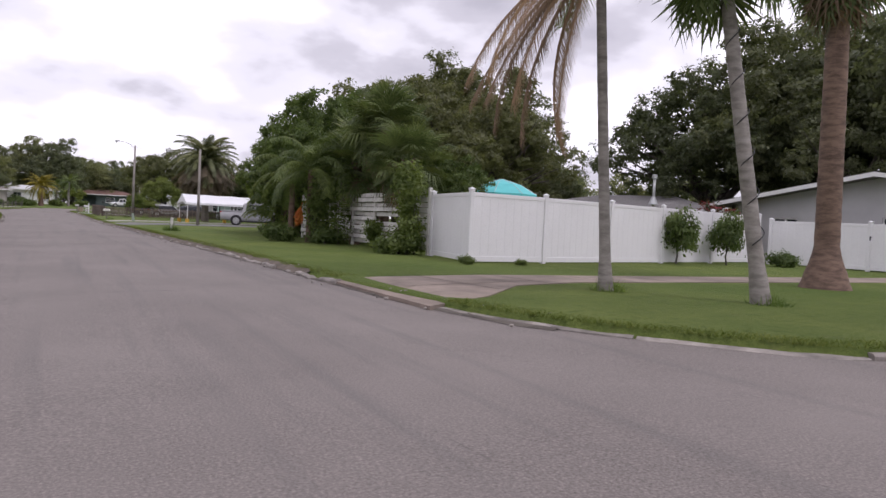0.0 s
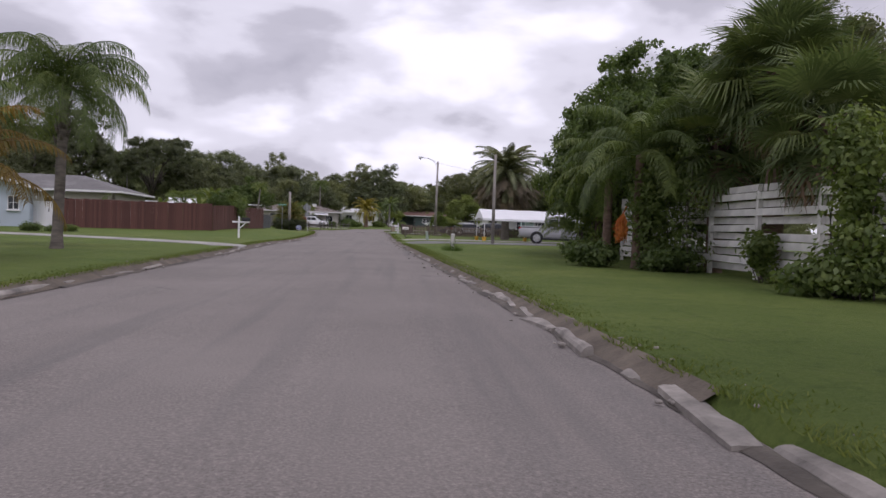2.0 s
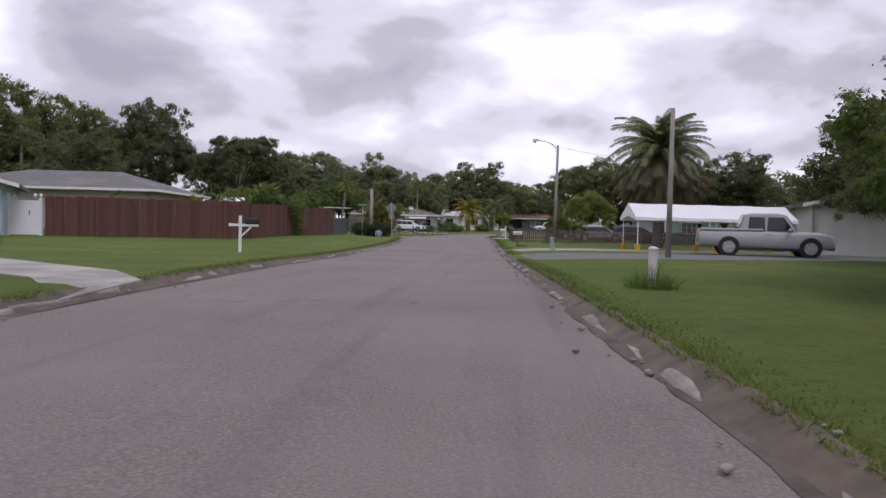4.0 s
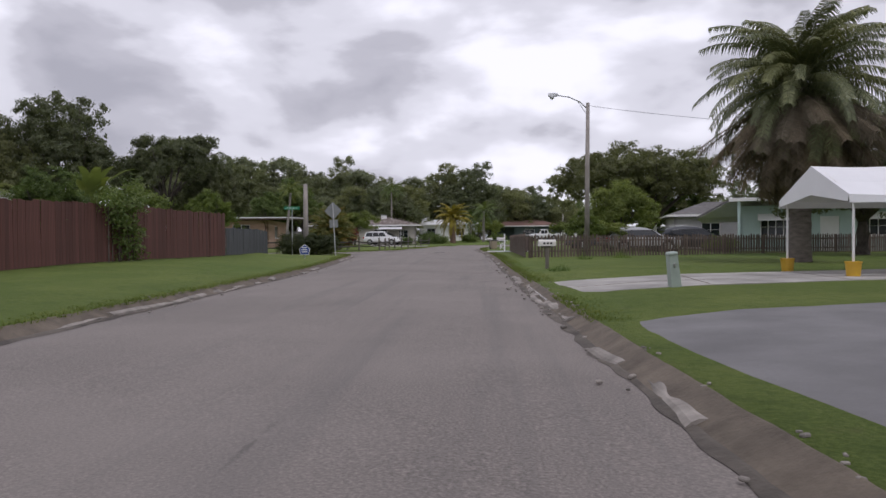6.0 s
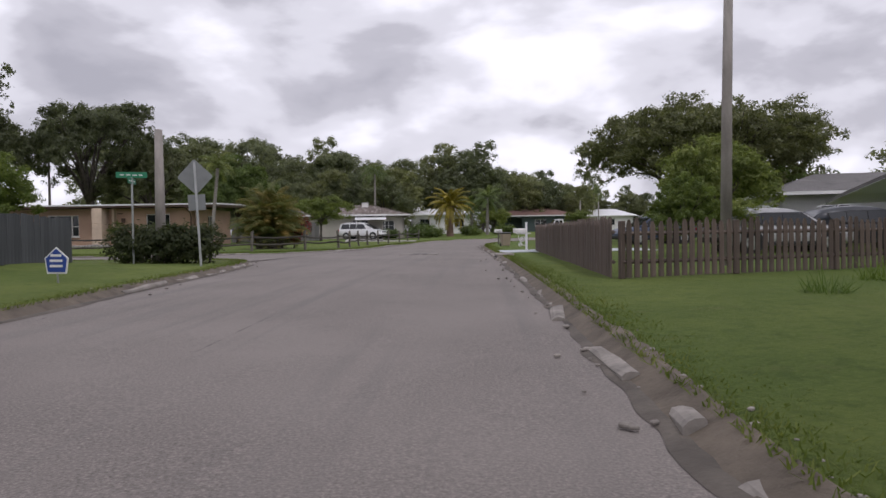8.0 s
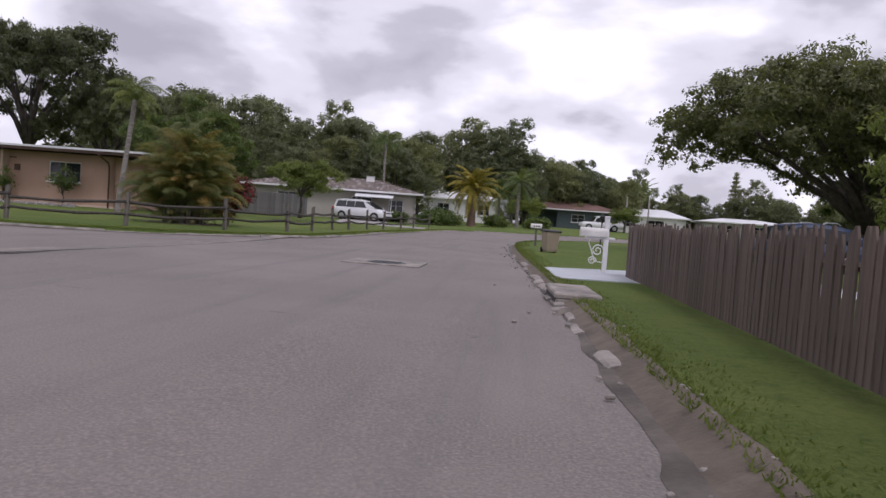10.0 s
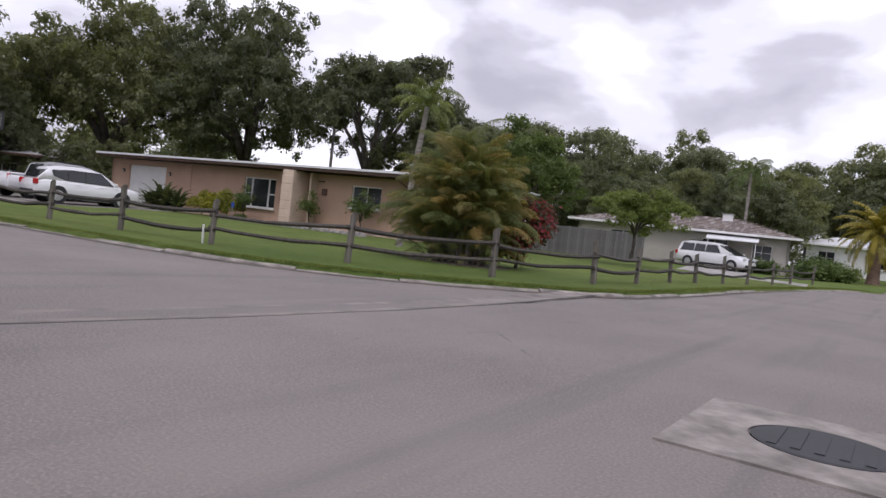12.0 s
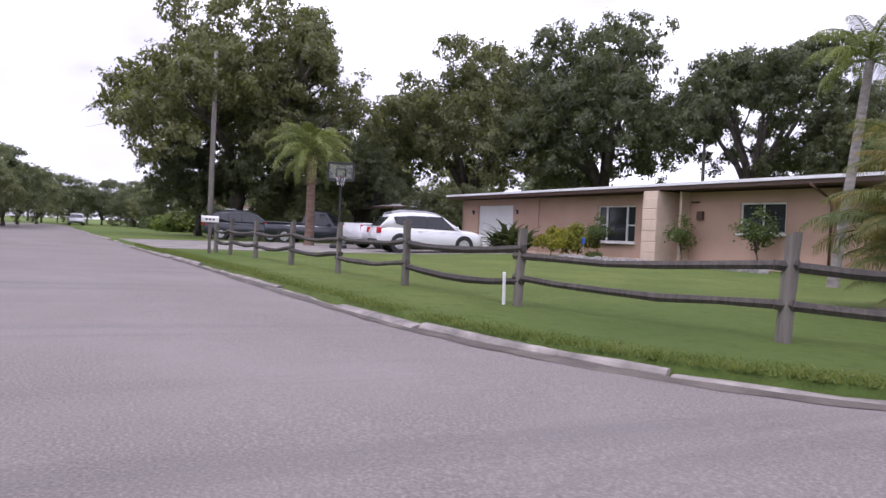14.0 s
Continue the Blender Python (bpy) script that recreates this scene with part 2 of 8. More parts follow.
GREEN_WALL = plain("pale_green_stucco", (0.42, 0.53, 0.50), 0.85, 0.08, 0.8, 0.3)
TEAL_WALL = plain("teal_wall", (0.070, 0.095, 0.097), 0.8, 0.1)
GREY_WALL = plain("grey_stucco", (0.46, 0.45, 0.45), 0.85, 0.08, 0.8, 0.3)
SHINGLE_GREY = make_shingle("grey_shingle", (0.20, 0.19, 0.185), (0.10, 0.095, 0.092))
SHINGLE_BROWN = make_shingle("brown_tile", (0.27, 0.225, 0.20), (0.125, 0.098, 0.088), 0.36)
SHINGLE_RED = make_shingle("red_shingle", (0.185, 0.105, 0.085), (0.105, 0.058, 0.048))
WHITE_ROOF = plain("white_metal_roof", (0.74, 0.74, 0.75), 0.4, 0.06, 0.6, 0.05)
FABRIC = plain("white_canopy_fabric", (0.80, 0.80, 0.82), 0.7, 0.04, 0.8, 0.1)
TEAL_CLOTH = plain("teal_cloth", (0.12, 0.55, 0.55), 0.7, 0.08)
GLASS = make_glass("window_glass", (0.030, 0.036, 0.040))
CAR_GLASS = make_glass("car_glass", (0.018, 0.022, 0.026))
CAR_WHITE = make_paint("white_car_paint", (0.78, 0.78, 0.79))
CAR_SILVER = make_paint("silver_car_paint", (0.40, 0.40, 0.41), 0.32)
CAR_BLUE = make_paint("blue_car_paint", (0.032, 0.050, 0.10))
CAR_DARK = make_paint("dark_car_paint", (0.018, 0.022, 0.03))
CAR_RED = make_paint("red_car_paint", (0.22, 0.02, 0.025))
RUBBER = plain("rubber", (0.022, 0.022, 0.023), 0.85, 0.2, 6.0, 0.3)
BLACK = plain("black_plastic", (0.022, 0.022, 0.024), 0.6, 0.2)
ALLOY = plain("alloy", (0.55, 0.55, 0.56), 0.35, 0.1, metal=0.8)
STEEL = plain("galvanised_steel", (0.45, 0.46, 0.46), 0.45, 0.15, 4.0, 0.1, metal=0.6)
SIGN_BACK = plain("bare_aluminium", (0.24, 0.25, 0.25), 0.5, 0.12, 3.0, 0.05, metal=0.5)
TAIL_RED = plain("tail_lamp", (0.45, 0.02, 0.02), 0.2, 0.1)
LAMP_CLEAR = plain("lamp_lens", (0.62, 0.63, 0.64), 0.15, 0.05)
RUSTED = plain("dull_rusted_steel", (0.16, 0.075, 0.05), 0.7, 0.2)
SIGN_GREEN = plain("sign_green", (0.02, 0.20, 0.10), 0.5, 0.05)
SIGN_BLUE = plain("sign_blue", (0.03, 0.07, 0.30), 0.5, 0.05)
YELLOW = plain("yellow_plastic", (0.60, 0.36, 0.03), 0.5, 0.1)
TAN_PLASTIC = plain("tan_plastic", (0.33, 0.27, 0.205), 0.55, 0.1)
GREEN_METAL = plain("grey_green_box", (0.34, 0.40, 0.36), 0.6, 0.12, 3.0)
STONE_EDGE = plain("rubble_stone", (0.30, 0.28, 0.26), 0.9, 0.35, 4.0, 0.7)
OAK = leafy("oak_leaves", (0.064, 0.075, 0.042), (0.118, 0.132, 0.070), (0.215, 0.230, 0.125), 0.5, 0.46, 0.35)
# Oak greens paled and greyed: distance haze is mixed into this leaf colour.
HAZED_OAK = leafy("hazed_far_leaves", (0.092, 0.108, 0.066), (0.164, 0.182, 0.108), (0.275, 0.295, 0.172), 0.5, 0.46, 0.3)
BROAD = leafy("broad_leaves", (0.054, 0.084, 0.027), (0.118, 0.164, 0.052), (0.235, 0.285, 0.10), 0.5, 0.46, 0.3)
BRIGHT = leafy("bright_leaves", (0.085, 0.118, 0.034), (0.175, 0.215, 0.066), (0.35, 0.375, 0.14))
YELLOW_LEAF = leafy("yellow_croton_leaves", (0.13, 0.145, 0.025), (0.26, 0.26, 0.045), (0.46, 0.42, 0.09))
HEDGE = leafy("hedge_leaves", (0.028, 0.04, 0.019), (0.059, 0.074, 0.034), (0.116, 0.124, 0.059))
CROTON = leafy("croton_leaves", (0.11, 0.065, 0.022), (0.21, 0.14, 0.045), (0.31, 0.23, 0.07))
BOUG = leafy("red_flowers", (0.035, 0.055, 0.02), (0.075, 0.055, 0.03), (0.58, 0.025, 0.10))
PALM = leafy("palm_fronds", (0.060, 0.090, 0.030), (0.125, 0.168, 0.056), (0.235, 0.28, 0.10), 0.5, 0.34, 0.3)
DATE = leafy("date_fronds", (0.07, 0.085, 0.037), (0.147, 0.163, 0.074), (0.264, 0.271, 0.136), 0.5, 0.15, 0.4)
SABAL = leafy("sabal_fans", (0.062, 0.087, 0.036), (0.130, 0.168, 0.066), (0.255, 0.290, 0.125), 0.5, 0.32, 0.3)
DEAD = leafy("dead_fronds", (0.13, 0.085, 0.06), (0.24, 0.165, 0.115), (0.36, 0.27, 0.19), 0.8, 0.1, 0.1)
OLD_FROND = leafy("old_fronds", (0.075, 0.062, 0.045), (0.145, 0.118, 0.085), (0.24, 0.20, 0.145), 0.85, 0.15, 0.1)
GOLD = leafy("golden_fronds", (0.10, 0.10, 0.015), (0.27, 0.22, 0.03), (0.42, 0.33, 0.05), 0.5, 0.2, 0.3)
ARECA = leafy("areca_fronds", (0.075, 0.105, 0.036), (0.165, 0.185, 0.062), (0.36, 0.27, 0.11), 0.5, 0.42, 0.3, 0.3)
LIME = leafy("lime_fronds", (0.08, 0.11, 0.03), (0.165, 0.20, 0.058), (0.30, 0.32, 0.115), 0.5, 0.3, 0.3)
CLEAR = Mat("clear_acrylic", 0.08)
CLEAR.b.inputs["Transmission Weight"].default_value = 0.9
CLEAR.b.inputs["IOR"].default_value = 1.1
CLEAR.colour(CLEAR.ramp(CLEAR.noise(2.0, 3), [(0.3, (0.75, 0.77, 0.78)), (0.7, (0.88, 0.89, 0.90))]))
CLEAR = CLEAR.m
ORANGE = leafy("orange_fruit", (0.30, 0.07, 0.015), (0.46, 0.13, 0.025), (0.55, 0.22, 0.05), 0.6, 0.1)
WEEDS = leafy("tall_weeds", (0.054, 0.093, 0.022), (0.116, 0.178, 0.043), (0.202, 0.264, 0.078))
BARK = make_trunk("bark", (0.115, 0.098, 0.082), (0.045, 0.038, 0.032), 3.0)
PALM_GREY = make_trunk("grey_palm_trunk", (0.30, 0.275, 0.25), (0.15, 0.135, 0.12), 9.0)
PALM_DARK = make_trunk("dark_palm_trunk", (0.175, 0.150, 0.130), (0.085, 0.072, 0.062), 9.0)
PALM_BROWN = make_trunk("brown_palm_trunk", (0.205, 0.135, 0.10), (0.085, 0.055, 0.042), 11.0)


# ---- mesh helpers ----
class Build:
    """Collects vertices and faces of one mesh."""

    def __init__(self):
        self.v, self.f = [], []

    def add(self, verts, faces):
        n = len(self.v)
        self.v += [tuple(p) for p in verts]
        self.f += [tuple(i + n for i in q) for q in faces]
        return self

    def box(self, c, s, rz=0.0, b=0.0, rx=0.0, ry=0.0):
        """A box about c of size s, with chamfered edges of width b."""
        hx, hy, hz = s[0] / 2, s[1] / 2, s[2] / 2
        m = Matrix.Translation(c) @ Euler((radians(rx), radians(ry), radians(rz))).to_matrix().to_4x4()
        if b <= 0:
            vs = [(x, y, z) for x in (-hx, hx) for y in (-hy, hy) for z in (-hz, hz)]
            fs = [(0, 1, 3, 2), (4, 6, 7, 5), (0, 4, 5, 1), (2, 3, 7, 6), (0, 2, 6, 4), (1, 5, 7, 3)]
            return self.add([m @ Vector(p) for p in vs], fs)
        b = min(b, hx * 0.9, hy * 0.9, hz * 0.9)
        vs, idx = [], {}
        for sx in (-1, 1):
            for sy in (-1, 1):
                for sz in (-1, 1):
                    for a in range(3):
                        p = [sx * (hx - b), sy * (hy - b), sz * (hz - b)]
                        p[a] = (sx * hx, sy * hy, sz * hz)[a]
                        idx[sx, sy, sz, a] = len(vs)
                        vs.append(m @ Vector(p))
        fs = []
        for a in range(3):
            o = [i for i in range(3) if i != a]
            for s1 in (-1, 1):
                ring = []
                for u, w in ((-1, -1), (1, -1), (1, 1), (-1, 1)):
                    k = [0, 0, 0]
                    k[a], k[o[0]], k[o[1]] = s1, u, w
                    ring.append(idx[(*k, a)])
                fs.append(tuple(ring if (s1 > 0) == (a != 1) else ring[::-1]))
            for u in (-1, 1):
                for w in (-1, 1):
                    q = []
                    for s1, ax in ((-1, o[0]), (1, o[0]), (1, o[1]), (-1, o[1])):
                        k = [0, 0, 0]
                        k[a], k[o[0]], k[o[1]] = s1, u, w
                        q.append(idx[(*k, ax)])
                    fs.append(tuple(q))
        for sx in (-1, 1):
            for sy in (-1, 1):
                for sz in (-1, 1):
                    fs.append(tuple(idx[sx, sy, sz, a] for a in range(3)))
        return self.add(vs, fs)

    def tube(self, path, radii, n=8, cap=True):
        """A tube along a path of points."""
        path = [Vector(p) for p in path]
        rings = []
        for i, p in enumerate(path):
            d = (path[min(i + 1, len(path) - 1)] - path[max(i - 1, 0)]).normalized()
            side = d.cross(Vector((0, 0, 1)))
            side = side.normalized() if side.length > 1e-3 else Vector((1, 0, 0))
            upv = side.cross(d)
            r = radii[i] if isinstance(radii, (list, tuple)) else radii
            rings.append([p + (side * math.cos(2 * math.pi * k / n) + upv * math.sin(2 * math.pi * k / n)) * r for k in range(n)])
        vs = [p for r in rings for p in r]
        fs = [(i * n + k, i * n + (k + 1) % n, (i + 1) * n + (k + 1) % n, (i + 1) * n + k) for i in range(len(path) - 1) for k in range(n)]
        if cap:
            fs += [tuple(range(n))[::-1], tuple((len(path) - 1) * n + k for k in range(n))]
        return self.add(vs, fs)

    def loft(self, rings, closed=True, cap=True):
        n = len(rings[0])
        vs = [p for r in rings for p in r]
        last = n if closed else n - 1
        fs = [(i * n + k, i * n + (k + 1) % n, (i + 1) * n + (k + 1) % n, (i + 1) * n + k) for i in range(len(rings) - 1) for k in range(last)]
        if cap:
            fs += [tuple(range(n))[::-1], tuple((len(rings) - 1) * n + k for k in range(n))]
        return self.add(vs, fs)

    def mesh(self, name):
        me = bpy.data.meshes.new(name)
        me.from_pydata(self.v, [], self.f)
        b = bmesh.new()
        b.from_mesh(me)
        bmesh.ops.recalc_face_normals(b, faces=b.faces)
        b.to_mesh(me)
        b.free()
        return me


def part(name, build, material, parent=None, label="", smooth=False, at=None):
    """One mesh object, under parent where given."""
    me = build.mesh(name) if isinstance(build, Build) else build
    if not me.materials:
        me.materials.append(material)
    if smooth:
        me.polygons.foreach_set("use_smooth", [True] * len(me.polygons))
    ob = new(name, me)
    if parent is not None:
        ob.parent = parent
    if at is not None:
        ob.matrix_basis = at
    if label:
        tagged(ob, label)
    return ob


def thing(name, m, label, category, group="", kind=""):
    ob = new(name)
    ob.empty_display_size = 0.2
    ob.matrix_basis = m
    return tagged(ob, label, category, group, kind)


def smooth_step(a, b, x):
    t = min(1.0, max(0.0, (x - a) / (b - a)))
    return t * t * (3 - 2 * t)


def soup(name, pts, material):
    """A mesh from an (n, 4, 3) array of loose quads."""
    n = len(pts)
    me = bpy.data.meshes.new(name)
    me.vertices.add(n * 4)
    me.vertices.foreach_set("co", pts.reshape(-1).astype(np.float32))
    me.loops.add(n * 4)
    me.loops.foreach_set("vertex_index", np.arange(n * 4, dtype=np.int32))
    me.polygons.add(n)
    me.polygons.foreach_set("loop_start", np.arange(0, n * 4, 4, dtype=np.int32))
    me.update(calc_edges=True)
    me.materials.append(material)
    return me

# ---- ground, road and kerbs ----
from mathutils.geometry import delaunay_2d_cdt


def rise(y):
    """The land climbs a little towards the far end of the road."""
    return 0.75 * smooth_step(118, 172, y)


def road_z(x, y):
    return rise(y) - 0.10 - 0.09 * smooth_step(40, 52, y) * (1 - smooth_step(66, 78, y))


def bend(points, n=6):
    """A smooth line through points (Catmull-Rom)."""
    pts = [Vector((*p, 0)) for p in points]
    pts = [pts[0] * 2 - pts[1]] + pts + [pts[-1] * 2 - pts[-2]]
    out = []
    for i in range(1, len(pts) - 2):
        a, b, c, d = pts[i - 1:i + 3]
        for k in range(n):
            t = k / n
            q = 0.5 * ((2 * b) + (c - a) * t + (2 * a - 5 * b + 4 * c - d) * t * t + (3 * b - a - 3 * c + d) * t ** 3)
            out.append((q.x, q.y))
    out.append((points[-1][0], points[-1][1]))
    return out


# kerb lines at the road's edge, each run so that the road lies on its left
EAST = bend([(46, 4.6), (14, 5.0), (8.6, 5.8), (6.9, 7.1), (5.7, 9.0), (5.25, 11.5), (5.05, 16), (4.85, 22), (4.5, 29), (4.1, 38), (3.75, 47), (3.5, 56), (3.3, 66),
             (3.1, 75), (2.85, 85), (2.55, 93), (2.25, 101), (2.2, 108), (2.55, 114), (4.2, 120), (8.5, 126), (18, 131), (60, 141)])
NORTH_WEST = bend([(60, 150), (22, 142), (9, 138.5), (2.5, 135.5), (-2.2, 130.5), (-4.0, 122), (-4.55, 113), (-4.7, 106), (-5.0, 102), (-6.2, 99.6), (-7.6, 97.6), (-9.4, 96.3),
                   (-12.5, 95.5), (-22, 94.7), (-45, 92.6), (-120, 87)])
SOUTH_WEST = bend([(-120, 79.6), (-45, 85.3), (-22, 87.1), (-12.5, 87.8), (-8.4, 87.9), (-6.3, 87.0), (-5.05, 84.8), (-4.3, 80), (-3.75, 75), (-3.2, 68), (-2.75, 60), (-2.4, 52), (-2.1, 42),
                   (-1.75, 33), (-1.5, 25), (-1.3, 17), (-1.5, 9), (-3.5, 4), (-9, 0.5), (-46, -3)])
SOUTH_EAST = [(46, -3.2)]
OUTLINE = EAST + NORTH_WEST + SOUTH_WEST + SOUTH_EAST


def inset(line, d):
    """The line moved to its right by d."""
    out = []
    for i, p in enumerate(line):
        a, b = line[max(0, i - 1)], line[min(len(line) - 1, i + 1)]
        t = Vector((b[0] - a[0], b[1] - a[1])).normalized()
        out.append((p[0] + t.y * d, p[1] - t.x * d))
    return out


OUT = np.array(OUTLINE)


def in_road(pts):
    """Which of an (n, 2) array of points lie on the road."""
    x, y = pts[:, 0], pts[:, 1]
    hit = np.zeros(len(pts), bool)
    for (x0, y0), (x1, y1) in zip(OUT, np.roll(OUT, -1, 0)):
        c = ((y0 > y) != (y1 > y))
        with np.errstate(divide="ignore", invalid="ignore"):
            hit ^= c & (x < (x1 - x0) * (y - y0) / (y1 - y0) + x0)
    return hit


def road_gap(pts):
    """Distance of points from the road's edge."""
    best = np.full(len(pts), 1e9)
    for a, b in zip(OUT, np.roll(OUT, -1, 0)):
        d = b - a
        t = np.clip(((pts - a) @ d) / max(d @ d, 1e-9), 0, 1)
        best = np.minimum(best, np.linalg.norm(pts - (a + t[:, None] * d), axis=1))
    return best


def lawn_z(x, y, gap=5.0):
    z = rise(y)
    rz_ = road_z(x, y) + 0.10
    z = rz_ + (z - rz_) * smooth_step(0.2, 2.5, gap)
    pad = smooth_step(103, 109, y) * (1 - smooth_step(118, 130, y)) * smooth_step(14, 18, -x) * (1 - smooth_step(41, 46, -x))
    z += 0.16 * pad
    z += 0.18 * smooth_step(1.5, 4.5, gap) * smooth_step(58, 66, y) * (1 - smooth_step(80, 85, y)) * smooth_step(4, 6, -x)
    return z


def ground(x, y):
    p = np.array([[x, y]])
    if in_road(p)[0]:
        return road_z(x, y)
    return lawn_z(x, y, float(road_gap(p)[0])) + 0.02 * noise.noise((x * 0.3, y * 0.3, 0))


def sheet(pts, edges):
    res = delaunay_2d_cdt([Vector(p) for p in pts], edges, [], 0, 1e-4)
    return [(v.x, v.y) for v in res[0]], [tuple(f) for f in res[2]]


def loop_edges(start, n):
    return [(start + i, start + (i + 1) % n) for i in range(n)]


rnd = random.Random(5)
outer, inner = [], []
for ln in (EAST, NORTH_WEST, SOUTH_WEST):
    outer += inset(ln, 0.08)
    inner += inset(ln, -0.06)
outer += [(46, -3.4)]
inner += [(45.8, -3.1)]
far = [(math.cos(a) * 2400, 80 + math.sin(a) * 2400) for a in np.linspace(0, 2 * math.pi, 32, endpoint=False)]
pts = list(outer) + list(inner)
edges = loop_edges(0, len(outer)) + loop_edges(len(outer), len(inner))
for ln in (EAST, NORTH_WEST, SOUTH_WEST):
    for d in (0.5, 1.2, 2.6):
        pts += inset(ln, d)[2:-2]
for gx in np.arange(-110, 71, 3.0):
    for gy in np.arange(-40, 221, 3.0):
        pts.append((gx + rnd.uniform(-0.5, 0.5), gy + rnd.uniform(-0.5, 0.5)))
for gx in np.arange(-500, 501, 60):
    for gy in np.arange(-420, 581, 60):
        if not (-115 < gx < 75 and -45 < gy < 225):
            pts.append((gx, gy))
pts += far
vs, fs = sheet(pts, edges)
arr = np.array(vs)
inside, gap = in_road(arr), road_gap(arr)
verts = []
for (x, y), ins, g in zip(vs, inside, gap):
    if ins and g > 0.03:
        verts.append((x, y, road_z(x, y) - 0.12))
    else:
        verts.append((x, y, lawn_z(x, y, g) + (0.02 * noise.noise((x * 0.3, y * 0.3, 0)) if g > 0.3 else 0)))
gb = Build().add(verts, fs)
tagged(part("ground", gb, GRASS, smooth=True), "mown green lawn with worn dry patches reaching the horizon", "lawn", kind="structure")

# the road's own sheet
outer = OUTLINE
pts = list(outer)
edges = loop_edges(0, len(outer))
for gx in np.arange(-118, 59, 2.0):
    for gy in np.arange(-3, 150, 2.0):
        pts.append((gx + rnd.uniform(-0.3, 0.3), gy + rnd.uniform(-0.3, 0.3)))
arr = np.array(pts)
ok = in_road(arr) & (road_gap(arr) > 0.5)
ok[:len(outer)] = True
pts = [p for p, k in zip(pts, ok) if k]
vs, fs = sheet(pts, edges)
cen = np.array([np.mean([vs[i] for i in f], axis=0) for f in fs])
fs = [f for f, k in zip(fs, in_road(cen)) if k]
arr = np.array(vs)
gap = road_gap(arr)
verts = [(x, y, road_z(x, y) + 0.05 * smooth_step(0, 3.2, g) - 0.02 + 0.008 * noise.noise((x, y, 2))) for (x, y), g in zip(vs, gap)]
tagged(part("road", Build().add(verts, fs), ASPHALT, smooth=True), "worn pale grey asphalt street with fine cracks and patches", "road", kind="structure")


def kerb_run(name, line, label, lengths, gap=0.0, wide=0.075, loose=0.0):
    """Low concrete edging in pieces of uneven length; loose pieces lie tilted with gaps between them."""
    top = tagged(new(name), label, "kerb", kind="structure")
    pos = {p: k for k, p in enumerate(line)}
    i = 0
    while i < len(line) - 1:
        want, acc, j = rnd.uniform(*lengths), 0.0, i
        while j < len(line) - 1 and acc < want:
            acc += math.dist(line[j], line[j + 1])
            j += 1
        run = line[i:j + 1]
        i = j
        if rnd.random() < gap:
            continue
        h = rnd.uniform(0.02, 0.06)
        lift = rnd.uniform(-0.03, 0.012)
        side = rnd.uniform(-0.03, 0.03) - loose * rnd.uniform(0.0, 0.14)
        swing = loose * rnd.uniform(-0.12, 0.12)
        tilt = loose * rnd.uniform(-0.05, 0.05)
        w = wide * rnd.uniform(0.7, 1.3)
        rings = []
        for k, p in enumerate(run):
            q = pos[p]
            u, v = line[max(0, q - 1)], line[min(len(line) - 1, q + 1)]
            t = Vector((v[0] - u[0], v[1] - u[1], 0)).normalized()
            nrm = Vector((t.y, -t.x, 0))
            f = k / (len(run) - 1) - 0.5
            base = Vector((*p, 0)) + t * (0.02 if k == 0 else -0.02 if k == len(run) - 1 else 0) + nrm * (side + swing * f)
            z = road_z(*p) + lift + tilt * f
            prof = ((-w, -0.06), (-w * 0.96, 0.012), (-w * 0.55, h * 0.75), (0.0, h), (w * 0.8, h), (w, h * 0.7), (w, -0.06))
            rings.append([base + nrm * (d + 0.012 * noise.noise((p[0] * 5, p[1] * 5, dz * 9))) + Vector((0, 0, z + dz + 0.022 * noise.noise((p[0] * 3 + d * 9, p[1] * 3, dz)))) for d, dz in prof])
        part("kerb_piece", Build().loft(rings), KERB, top)


def dense(line, step):
    out = [line[0]]
    for p in line[1:]:
        a = out[-1]
        d = math.dist(a, p)
        k = max(1, int(d / step))
        out += [(a[0] + (p[0] - a[0]) * j / k, a[1] + (p[1] - a[1]) * j / k) for j in range(1, k + 1)]
    return out


def within(line, x0, x1, y0, y1):
    return [p for p in line if x0 < p[0] < x1 and y0 < p[1] < y1]


kerb_run("kerb_corner", dense(within(EAST, -100, 30, -10, 13.0), 0.5), "low weathered concrete kerb round a corner", (1.2, 2.6))
kerb_run("kerb_east", dense(within(EAST, -100, 30, 12.9, 135), 0.26), "broken concrete edging, pieces tilted and half buried in dirt", (0.35, 1.1), 0.34, 0.07, 1.0)
kerb_run("kerb_north", dense(within(NORTH_WEST, -75, 30, 80, 145), 0.6), "low flush concrete kerb, chipped and overgrown", (1.2, 3.0), 0.03, 0.07, 0.2)
kerb_run("kerb_west", dense(within(SOUTH_WEST, -60, 30, 2, 95), 0.34), "thin broken concrete edging between road and lawn", (0.5, 1.7), 0.15, 0.06, 0.7)


SLABS = []


